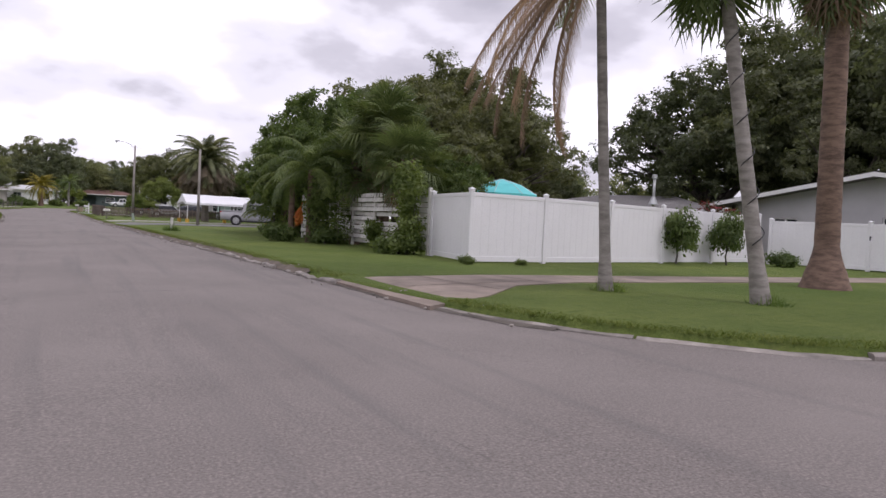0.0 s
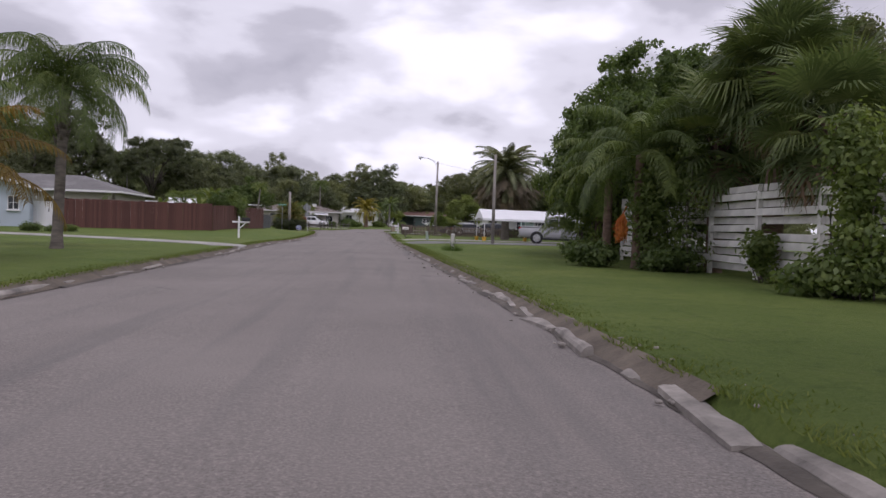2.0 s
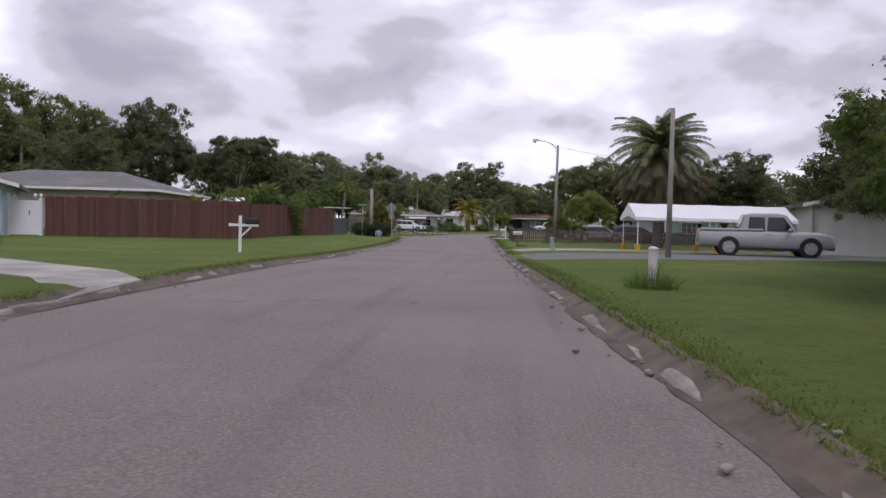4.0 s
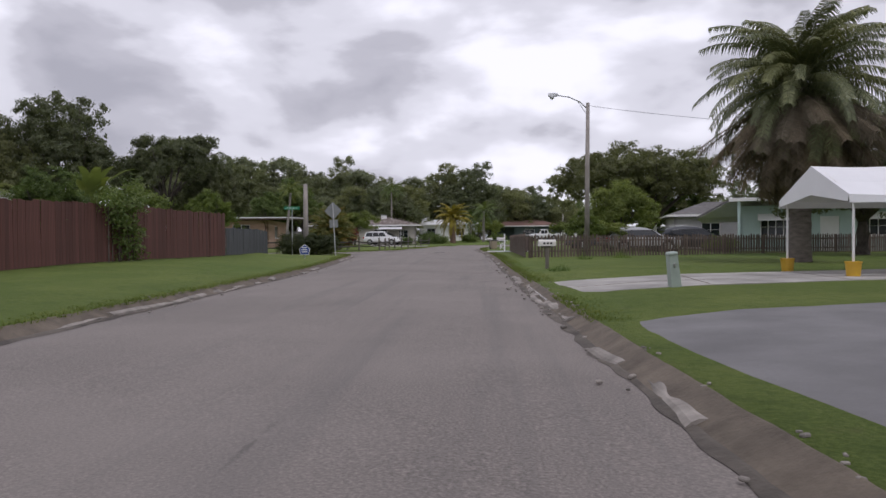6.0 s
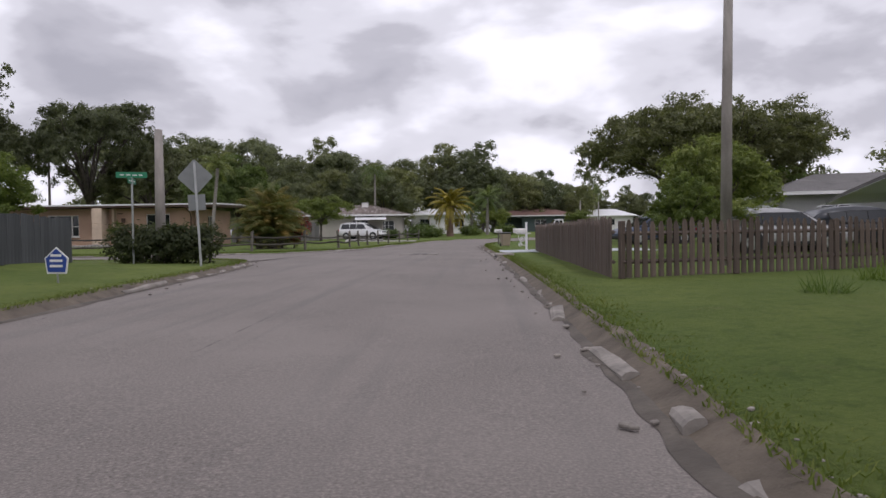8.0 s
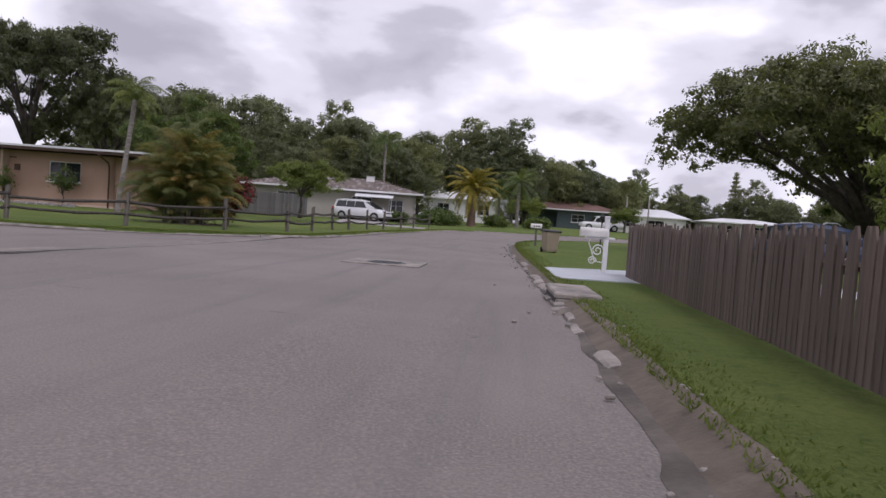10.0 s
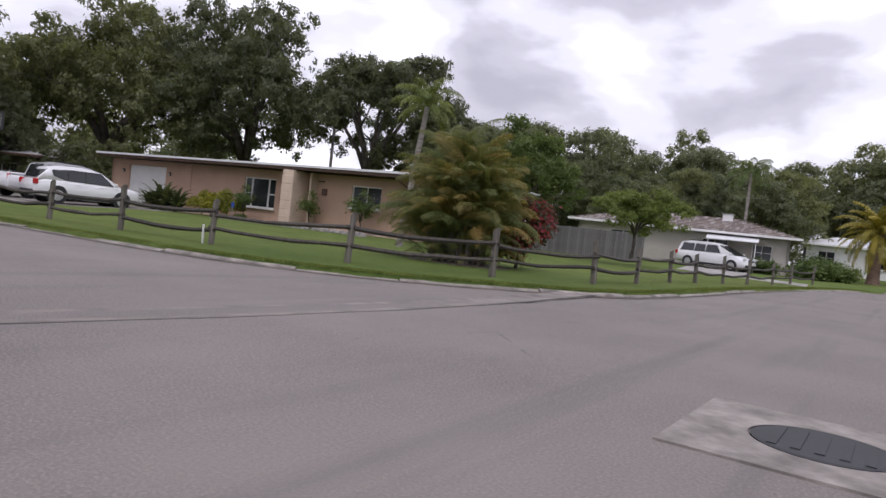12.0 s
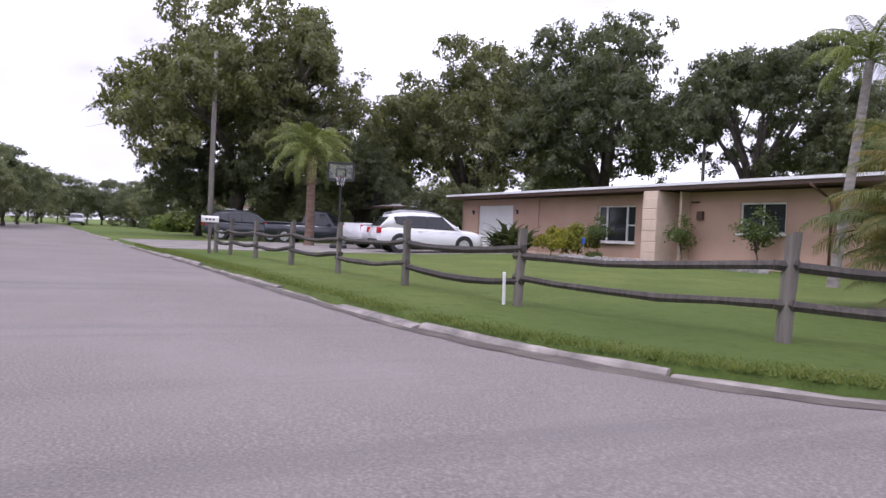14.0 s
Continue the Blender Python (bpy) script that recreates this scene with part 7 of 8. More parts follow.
def car(name, m, paint, label, L=4.7, W=1.84, H=1.66, kind="suv", group="", wheel_r=0.345):
    """A car along local x, its front at +x: lofted body, glazed cabin, wheels, lamps."""
    top = thing(name, m, label, "car", group)
    crew = kind == "crew"
    kind = "pickup" if crew else kind
    hw = W / 2
    f, r = L / 2, -L / 2
    belt = H * (0.60 if kind != "pickup" else 0.58)
    hood = H * (0.58 if kind != "van" else 0.60)
    sill = 0.24
    if kind == "suv":
        st = [(r, hw * 0.86, 0.42, belt * 0.86), (r + 0.1, hw * 0.95, 0.34, belt * 0.97), (r + 0.5, hw, 0.28, belt), (-0.3, hw, sill, belt), (0.75, hw, sill, belt * 0.985), (f - 1.0, hw * 0.99, 0.26, hood), (f - 0.40, hw * 0.97, 0.26, hood * 0.96), (f - 0.12, hw * 0.91, 0.30, hood * 0.88), (f, hw * 0.80, 0.36, hood * 0.70)]
        cab = [(r + 0.10, belt - 0.02), (r + 0.62, H - 0.13), (r + 1.15, H - 0.03), (r + 1.7, H), (-0.25, H), (0.2, H - 0.04), (0.52, H - 0.12), (f - 0.98, hood + 0.0)]
    elif kind == "van":
        st = [(r, hw * 0.88, 0.40, belt * 0.92), (r + 0.1, hw * 0.96, 0.32, belt), (r + 0.6, hw, 0.26, belt), (0.3, hw, sill, belt), (f - 1.2, hw, sill, belt * 0.96), (f - 0.75, hw * 0.97, 0.26, hood * 0.92), (f - 0.25, hw * 0.92, 0.28, hood * 0.78), (f, hw * 0.78, 0.36, hood * 0.58)]
        cab = [(r + 0.10, belt - 0.02), (r + 0.30, H - 0.10), (r + 0.8, H), (0.0, H - 0.01), (0.45, H - 0.10), (f - 0.72, hood * 0.93)]
    else:
        st = [(r, hw * 0.93, 0.48, belt * 0.97), (r + 0.06, hw * 0.98, 0.42, belt), (r + 1.5, hw, 0.34, belt), (0.2, hw, 0.30, belt), (f - 1.35, hw, 0.30, belt * 0.98), (f - 0.5, hw * 0.97, 0.34, hood * 0.97), (f - 0.08, hw * 0.92, 0.36, hood * 0.88), (f, hw * 0.84, 0.42, hood * 0.7)]
        back = -1.02 if crew else -0.62
        cab = [(back, belt - 0.02), (back + 0.2, H - 0.06), (back + 0.5, H), (0.45, H), (0.75, H - 0.05), (f - 1.4, hood * 0.99)]
    body = Build().loft([body_ring(*s) for s in st])
    part("body", body, paint, top, smooth=True)
    rings = []
    for x, z in cab:
        t = (z - belt) / (H - belt)
        w = hw * (0.90 - 0.16 * max(0, t))
        zb = belt - 0.06
        rings.append([(x, -hw * 0.9, min(zb, z)), (x, -w, z - 0.03 * max(0, t)), (x, -w * 0.6, z + 0.02 * max(0, t)), (x, w * 0.6, z + 0.02 * max(0, t)), (x, w, z - 0.03 * max(0, t)), (x, hw * 0.9, min(zb, z))])
    part("cabin", Build().loft(rings), paint, top, smooth=kind == "suv")
    zt, zw = H - 0.16, belt + 0.03
    x0, x1 = cab[1][0] + {"suv": 0.22, "van": 0.12, "pickup": 0.1}[kind], cab[-2][0] - 0.02
    cuts = {"suv": (0.27, 0.64), "van": (0.36, 0.68), "pickup": (0.5,)}[kind]
    edges = [0.0, *cuts, 1.0]
    if kind == "suv":
        lo = lambda u: zw + 0.05 * (1 - u) + 0.55 * max(0.0, 0.24 - u)
        hi = lambda u: zt - 0.05 * max(0.0, 0.35 - u) / 0.35
        for s in (-1, 1):
            side = lambda x, z, out: (x, s * (hw * 0.905 - (hw * 0.13) * (z - zw) / (zt - zw) + out), z)
            span = x1 - x0
            band = [(x0 - 0.14, hi(0) - 0.02), (x0 - 0.05, lo(0) - 0.02), (x0 + span * 0.24, lo(0.24) - 0.025), (x1 + 0.56, lo(1) - 0.025), (x1 - 0.02, zt + 0.02), (x0 + span * 0.35, zt + 0.02)]
            part("window_trim", Build().loft([[side(x, z, 0.008) for x, z in band], [side(x, z, -0.03) for x, z in band]]), BLACK, top, "black window surround")
            for a, b in zip(edges, edges[1:]):
                xa, xb = x0 + span * a + 0.014, x0 + span * b - 0.014
                q = [(xa - (0.05 if a == 0 else 0), lo(a)), (xb + (0.50 if b == 1.0 else 0.0), lo(b)), (xb - (0.03 if b == 1.0 else 0.0), hi(b)), (xa - (0.10 if a == 0 else 0), hi(a))]
                part("side_window", Build().loft([[side(x, z, 0.018) for x, z in q], [side(x, z, -0.01) for x, z in q]]), CAR_GLASS, top, "dark tinted side window")
    for s in (-1, 1) if kind != "suv" else ():
        for a, b in zip(edges, edges[1:]):
            gap = 0.035 if kind == "pickup" else 0.014
            xa, xb = x0 + (x1 - x0) * a + gap, x0 + (x1 - x0) * b - gap
            slant = 0.34 if b == 1.0 else 0.0
            back = -0.18 if a == 0.0 and kind != "pickup" else 0.0
            yb, yt = s * (hw * 0.905 + 0.006), s * (hw * 0.775 + 0.012)
            q = [(xa + back * 0.6, yb, zw), (xb + slant, yb, zw), (xb - 0.02, yt, zt), (xa + 0.05, yt, zt)]
            g = Build().loft([q, [(x, y - s * 0.02, z) for x, y, z in q]])
            part("side_window", g, CAR_GLASS, top, "dark tinted side window")
    xa, za = cab[-2]
    xb, zb = cab[-1]
    d = Vector((xb - xa, 0, zb - za)).normalized()
    n = Vector((-d.z, 0, d.x))
    if n.z < 0:
        n = -n
    wq = []
    for t, w in ((0.08, hw * 0.70), (0.93, hw * 0.82)):
        c = Vector((xa, 0, za)).lerp(Vector((xb, 0, zb)), t) + n * 0.022
        wq.append((c, w))
    g = Build().loft([[(wq[0][0].x, -wq[0][1], wq[0][0].z), (wq[0][0].x, wq[0][1], wq[0][0].z), (wq[1][0].x, wq[1][1], wq[1][0].z), (wq[1][0].x, -wq[1][1], wq[1][0].z)],
                      [(wq[0][0].x - 0.02, -wq[0][1], wq[0][0].z - 0.03), (wq[0][0].x - 0.02, wq[0][1], wq[0][0].z - 0.03), (wq[1][0].x - 0.02, wq[1][1], wq[1][0].z - 0.03), (wq[1][0].x - 0.02, -wq[1][1], wq[1][0].z - 0.03)]])
    part("windscreen", g, CAR_GLASS, top)
    (xa, za), (xb, zb) = cab[0], cab[1]
    g = Build().loft([[(xa - 0.015, -hw * 0.76, belt + 0.08), (xa - 0.015, hw * 0.76, belt + 0.08), (xb - 0.03, hw * 0.66, zb - 0.04), (xb - 0.03, -hw * 0.66, zb - 0.04)],
                      [(xa + 0.05, -hw * 0.76, belt + 0.08), (xa + 0.05, hw * 0.76, belt + 0.08), (xb + 0.04, hw * 0.66, zb - 0.04), (xb + 0.04, -hw * 0.66, zb - 0.04)]])
    part("rear_window", g, CAR_GLASS, top)
    ax_f, ax_r = f - 0.92, r + 0.98 if kind != "pickup" else r + 1.18
    for x in (ax_f, ax_r):
        for s in (-1, 1):
            part("wheel_arch", Build().tube([(x, s * (hw - 0.30), wheel_r + 0.02), (x, s * (hw + 0.008), wheel_r + 0.02)], wheel_r * 1.12, 24), BLACK, top, "dark wheel arch")
            wheel_part(top, x, s * (hw - 0.10), wheel_r)
    for s in (-1, 1):
        part("headlight", Build().box((f - 0.17, s * hw * 0.70, hood * 0.80), (0.2, 0.34, 0.15), s * -22, 0.03), LAMP_CLEAR, top, "clear headlight")
        part("tail_light", Build().box((r + 0.07, s * hw * 0.84, belt * 0.88), (0.14, 0.14, 0.30) if kind == "pickup" else (0.20, 0.24, 0.24), s * 14, 0.03), TAIL_RED, top, "red tail light")
        part("mirror", Build().box((cab[-1][0] - 0.32, s * (hw + 0.07), belt + 0.08), (0.12, 0.2, 0.14), 0, 0.03), paint, top, "wing mirror")
        for hx in ((-0.55, 0.45) if kind != "pickup" else (0.1,)):
            part("door_handle", Build().box((hx, s * (hw + 0.012), belt - 0.1), (0.18, 0.03, 0.03), 0, 0.008), paint, top)
        part("sill_trim", Build().box((0.0, s * (hw - 0.02), sill + 0.08), (L - 2.5, 0.06, 0.12), 0, 0.02), BLACK, top, "dark lower sill")
    part("front_bumper", Build().box((f - 0.06, 0, 0.42), (0.16, W * 0.80, 0.2), 0, 0.05), BLACK, top, "dark lower bumper")
    part("grille", Build().box((f - 0.03, 0, hood * 0.70), (0.05, W * 0.42, 0.14), 0, 0.02), BLACK, top, "dark grille")
    part("rear_bumper", Build().box((r + 0.05, 0, 0.46), (0.16, W * 0.84, 0.18), 0, 0.05), BLACK if kind != "pickup" else STEEL, top, "rear bumper")
    part("rear_plate", Build().box((r - 0.012, 0, belt * 0.72), (0.015, 0.32, 0.16), 0, 0.004), WHITE, top, "pale rear plate")
    if kind == "pickup":
        bx0, bx1 = r + 0.10, back - 0.1
        bed = Build().box(((bx0 + bx1) / 2, 0, belt + 0.015), (bx1 - bx0, W * 0.76, 0.09), 0, 0.01)
        part("bed_liner", bed, BLACK, top, "black load bed")
        for s in (-1, 1):
            part("bed_rail", Build().box(((bx0 + bx1) / 2, s * hw * 0.87, belt + 0.06), (bx1 - bx0, 0.14, 0.10), 0, 0.03), paint, top)
        part("tailgate", Build().box((r + 0.09, 0, belt + 0.03), (0.08, W * 0.84, 0.15), 0, 0.02), paint, top)
    else:
        for s in (-1, 1):
            part("roof_rail", Build().tube([(cab[2][0], s * hw * 0.66, H + 0.0), (cab[2][0] + 0.1, s * hw * 0.66, H + 0.055), (cab[3][0], s * hw * 0.66, H + 0.055), (cab[3][0] + 0.1, s * hw * 0.66, H)], 0.018, 6), STEEL if kind == "suv" else BLACK, top)
    return top


car("suv", at_ground(-32.5, 105.2, 84), CAR_WHITE, "white compact SUV parked on the pale drive", 4.77, 1.84, 1.70, "suv", wheel_r=0.37)
car("pickup_truck", at_ground(-37.4, 105.9, 102), CAR_WHITE, "white pickup truck parked beside an SUV", 5.4, 1.95, 1.85, "pickup", wheel_r=0.38)
car("van", at_ground(-35.9, 106.7, 82), CAR_SILVER, "pale van close to the garage", 4.2, 1.8, 1.85, "van")
car("pickup_truck", at_ground(-43.6, 103.4, 60), CAR_DARK, "dark pickup truck in the shade of oaks", 5.4, 1.95, 1.85, "pickup", wheel_r=0.38)
car("suv", at_ground(-47.3, 100.2, 75), CAR_DARK, "black SUV in the shade of oaks", 4.7, 1.85, 1.75, "suv")
car("minivan", at_ground(-10.9, 137.6, -14), CAR_WHITE, "white minivan parked on a drive", 5.0, 1.95, 1.78, "van")
car("pickup_truck", at_ground(14.4, 57.1, -12), CAR_SILVER, "silver crew-cab pickup truck parked on a drive", 5.2, 1.85, 1.80, "crew", wheel_r=0.38)
car("suv", at_ground(11.6, 103.0, -165), CAR_BLUE, "dark blue SUV behind a picket fence", 4.6, 1.82, 1.6, "suv")
car("pickup_truck", at_ground(13.2, 166.0, -172), CAR_WHITE, "white pickup truck parked at the far bend", 5.3, 1.9, 1.8, "pickup", wheel_r=0.38)
car("car", at_ground(-17.0, 45.3, -70), CAR_RED, "dark red car on a drive", 4.6, 1.8, 1.45, "suv")
car("car", at_ground(11.8, 87.6, 10), CAR_SILVER, "grey car behind a picket fence", 4.6, 1.8, 1.45, "suv")
car("car", at_ground(15.2, 88.9, 5), CAR_DARK, "dark car behind a picket fence", 4.6, 1.8, 1.5, "suv")
car("car", at_ground(-104.0, 89.2, 3), CAR_WHITE, "white car parked far down the side street", 4.6, 1.8, 1.5, "suv")

# ---- street furniture and small things ----
def street_lamp():
    x, y = 7.5, 79.7
    top = thing("street_lamp", at_ground(x, y), "tall wooden pole with a curved arm and lamp head", "street lamp")
    part("pole", Build().tube([(0, 0, -0.3), (0.02, -0.05, 3.5), (0.05, -0.15, 7.35)], [0.13, 0.11, 0.085], 12), POLE_WOOD, top, smooth=True)
    arm = [(0.05, -0.1, 7.05), (-0.35, -0.25, 7.38), (-0.9, -0.45, 7.58), (-1.5, -0.68, 7.63)]
    part("arm", Build().tube(arm, 0.028, 8), STEEL, top, smooth=True)
    part("brace", Build().tube([(0.04, -0.1, 6.75), (-0.45, -0.28, 7.4)], 0.012, 6), STEEL, top)
    head = part("lamp_head", Build().loft([[(-1.42, -0.72, 7.60), (-1.42, -0.58, 7.60), (-1.42, -0.60, 7.69), (-1.42, -0.70, 7.69)], [(-1.62, -0.82, 7.56), (-1.62, -0.60, 7.56), (-1.62, -0.64, 7.72), (-1.62, -0.78, 7.72)], [(-1.9, -0.90, 7.56), (-1.9, -0.72, 7.56), (-1.9, -0.75, 7.69), (-1.9, -0.87, 7.69)]]), STEEL, top, "grey lamp head")
    part("lens", Build().tube([(-1.72, -0.75, 7.57), (-1.73, -0.76, 7.50), (-1.74, -0.76, 7.42)], [0.12, 0.11, 0.05], 12), LAMP_CLEAR, head, "clear lamp bowl")


street_lamp()


def pole(x, y, h, r, label, lean=(0, 0), cross=False, name="utility_pole"):
    top = thing(name, at_ground(x, y), label, "pole")
    part("shaft", Build().tube([(0, 0, -0.3), (lean[0] * 0.5, lean[1] * 0.5, h * 0.5), (lean[0], lean[1], h)], [r * 1.15, r, r * 0.8], 12), POLE_WOOD, top, smooth=True)
    if cross:
        part("transformer", Build().tube([(0.3, 0, h * 0.72), (0.3, 0, h * 0.72 + 0.1), (0.3, 0, h * 0.72 + 0.75), (0.3, 0, h * 0.72 + 0.8)], [0.1, 0.2, 0.2, 0.08], 14), STEEL, top, "grey transformer can")
        part("bracket", Build().box((0.15, 0, h * 0.72 + 0.4), (0.3, 0.06, 0.06)), STEEL, top)
        part("insulator", Build().tube([(0, 0, h), (0, 0, h + 0.16)], [0.04, 0.02], 8), STEEL, top)
    return top


pole(-48.9, 98.3, 11.3, 0.15, "tall grey wooden utility pole at the kerb", cross=False)
pole(9.15, 51.6, 5.25, 0.090, "weathered wooden pole on the lawn before a date palm", name="wooden_pole")
pole(-7.5, 84.3, 4.0, 0.14, "short grey wooden pole behind a hedge", name="wooden_pole")
pole(16.75, 169.5, 4.6, 0.10, "thin dark wooden pole before a far white bungalow", name="wooden_pole")
pole(19.2, 167.7, 4.4, 0.10, "thin dark wooden pole beside a far white bungalow", name="wooden_pole")
pole(-41.5, 131.0, 9.0, 0.13, "dark wooden pole among oaks behind the house")


def cable(name, a, b, sag, label):
    a, b = Vector(a), Vector(b)
    pts = []
    for k in range(17):
        u = k / 16
        p = a.lerp(b, u)
        p.z -= sag * 4 * u * (1 - u)
        pts.append(p)
    tagged(part(name, Build().tube(pts, 0.009, 5), BLACK), label, "cable")


cable("overhead_cable", (7.55, 79.5, 7.2), (24, 72, 4.6), 0.4, "thin black overhead cable from a lamp pole")
cable("overhead_cable", (-48.9, 98.3, 8.6), (-100, 78, 9.5), 0.8, "thin black overhead cable from a utility pole")
cable("overhead_cable", (-48.9, 98.3, 8.2), (-41.5, 131, 7.5), 0.6, "thin black overhead cable above a roof")


def curbside_box(name, x, y, rz, box_mat, post_mat, label, scroll=False, h=0.72):
    """A mailbox with an arched top on a post."""
    top = thing(name, at_ground(x, y, rz), label, "mailbox")
    part("post", Build().box((0, 0, h / 2 + (0.22 if scroll else -0.02)), (0.09, 0.09, h + (0.42 if scroll else 0.06)), 0, 0.008), post_mat, top)
    prof = [(-0.085, 0.0), (0.085, 0.0), (0.085, 0.10)] + [(0.085 * math.cos(a), 0.10 + 0.085 * math.sin(a)) for a in np.linspace(0.3, math.pi - 0.3, 7)] + [(-0.085, 0.10)]
    cx = -0.26 if scroll else 0.0
    L2 = 0.27 if scroll else 0.24
    box = Build().loft([[(cx - L2, py, h + pz + 0.03) for py, pz in prof], [(cx + L2, py, h + pz + 0.03) for py, pz in prof]])
    bx = part("box", box, box_mat, top)
    part("door", Build().loft([[(cx - L2 - 0.012, py * 1.04, h + pz * 1.03 + 0.027) for py, pz in prof], [(cx - L2 - 0.001, py * 1.04, h + pz * 1.03 + 0.027) for py, pz in prof]]), box_mat, bx, "mailbox door")
    for k in range(0 if scroll else 3):
        part("dark_bar", Build().box((cx - 0.1 + 0.1 * k, -0.087, h + 0.11), (0.06, 0.004, 0.05)), BLACK, bx)
    part("support", Build().box((cx / 2, 0, h + 0.005), (abs(cx) + 0.35, 0.1, 0.045), 0, 0.008), post_mat, top)
    if scroll:
        sc = Build()
        for k, r in ((0, 0.13), (1, 0.09)):
            pts = [(-0.16 - 0.1 * k + r * (1 - j / 26) * math.cos(j * 0.5), 0, h - 0.25 - 0.22 * k + r * (1 - j / 26) * math.sin(j * 0.5)) for j in range(22)]
            sc.tube(pts, 0.012, 5)
        sc.tube([(-0.04, 0, h - 0.5), (-0.2, 0, h - 0.48), (-0.35, 0, h - 0.1), (-0.3, 0, h)], 0.012, 5)
        part("scroll", sc, VINYL, top, "white wrought scrollwork")
        part("post_cap", Build().box((0, 0, h + 0.45), (0.12, 0.12, 0.03), 0, 0.01), post_mat, top)
    return top


curbside_box("mailbox", 4.3, 65.9, 10, OLD_WHITE, POST_WOOD, "pale metal mailbox on a grey wooden post", h=0.62)
curbside_box("mailbox", 3.95, 93.15, 0, OLD_WHITE, VINYL, "white mailbox with scrollwork on a white post", scroll=True, h=0.72)
curbside_box("mailbox", -26.6, 95.45, 80, OLD_WHITE, POST_WOOD, "pale mailbox beside a split-rail fence", h=0.9)
curbside_box("mailbox", 3.1, 108.8, 0, OLD_WHITE, POST_WOOD, "small pale mailbox on the far verge", h=0.75)


def cross_post():
    """White post with a crossbar, from which a small dark box hangs."""
    top = thing("sign_post", at_ground(-4.45, 46.7, 20), "white wooden T-shaped post with a dark box on its arm", "post")
    part("post", Build().box((0, 0, 0.52), (0.09, 0.09, 1.12), 0, 0.008), VINYL, top)
    part("crossbar", Build().box((0.1, 0, 0.80), (0.85, 0.08, 0.08), 0, 0.008), VINYL, top)
    part("box", Build().box((0.34, 0, 0.93), (0.42, 0.17, 0.18), 0, 0.03), BLACK, top, "dark mailbox on the arm")
    part("brace", Build().box((0.18, 0, 0.62), (0.36, 0.05, 0.05), 0, 0.006, 0, -45), VINYL, top)


cross_post()


def marker(x, y, h, w, mat, label, tilt=0, name="marker_post", capped=True):
    top = thing(name, at_ground(x, y) @ pose(0, 0, 0, 0, tilt, 0), label, "post")
    part("post", Build().tube([(0, 0, -0.1), (0, 0, h * 0.6), (0, 0, h)], [w, w, w * 0.97], 14), mat, top, smooth=False)
    if capped:
        part("cap", Build().tube([(0, 0, h), (0, 0, h + 0.02), (0, 0, h + 0.05)], [w * 1.12, w * 1.12, w * 0.5], 14), mat, top)
    return top


marker(5.58, 37.9, 0.60, 0.075, OLD_WHITE, "weathered white marker post in tall weeds")


def utility_box():
    top = thing("utility_box", at_ground(5.62, 57.6) @ pose(0, 0, 0, 3, -7, 8) @ Matrix.Diagonal((0.9, 0.9, 1.12, 1)), "leaning grey-green utility pedestal in the grass", "utility box")
    part("body", Build().loft([[(-0.095, -0.09, -0.1), (0.095, -0.09, -0.1), (0.095, 0.09, -0.1), (-0.095, 0.09, -0.1)], [(-0.082, -0.075, 0.46), (0.082, -0.075, 0.46), (0.082, 0.075, 0.46), (-0.082, 0.075, 0.46)]]), GREEN_METAL, top)
    part("lid", Build().box((0, 0, 0.48), (0.185, 0.17, 0.06), 0, 0.02), GREEN_METAL, top)
    part("lock", Build().box((0, -0.084, 0.32), (0.04, 0.02, 0.06), 0, 0.006), STEEL, top)


utility_box()


def waste_bin():
    top = thing("waste_bin", at_ground(3.35, 102.3, 15), "tan plastic wheeled bin at the kerb", "bin")
    rings = []
    for z, a, b in ((0.04, 0.19, 0.21), (0.1, 0.21, 0.23), (0.66, 0.26, 0.28), (0.70, 0.275, 0.295)):
        rings.append([(a * sx, b * sy, z) for sx, sy in ((-1, -0.8), (-0.8, -1), (0.8, -1), (1, -0.8), (1, 0.8), (0.8, 1), (-0.8, 1), (-1, 0.8))])
    part("body", Build().loft(rings), TAN_PLASTIC, top)
    part("lid", Build().box((0, 0.0, 0.735), (0.60, 0.62, 0.06), 0, 0.025, 3), BLACK, top, "dark hinged lid")
    part("handle", Build().tube([(-0.2, 0.3, 0.70), (-0.2, 0.37, 0.72), (0.2, 0.37, 0.72), (0.2, 0.3, 0.70)], 0.018, 6), TAN_PLASTIC, top)
    for s in (-1, 1):
        part("wheel", Build().tube([(s * 0.20, 0.2, 0.08), (s * 0.25, 0.2, 0.08)], 0.09, 14), RUBBER, top)


waste_bin()


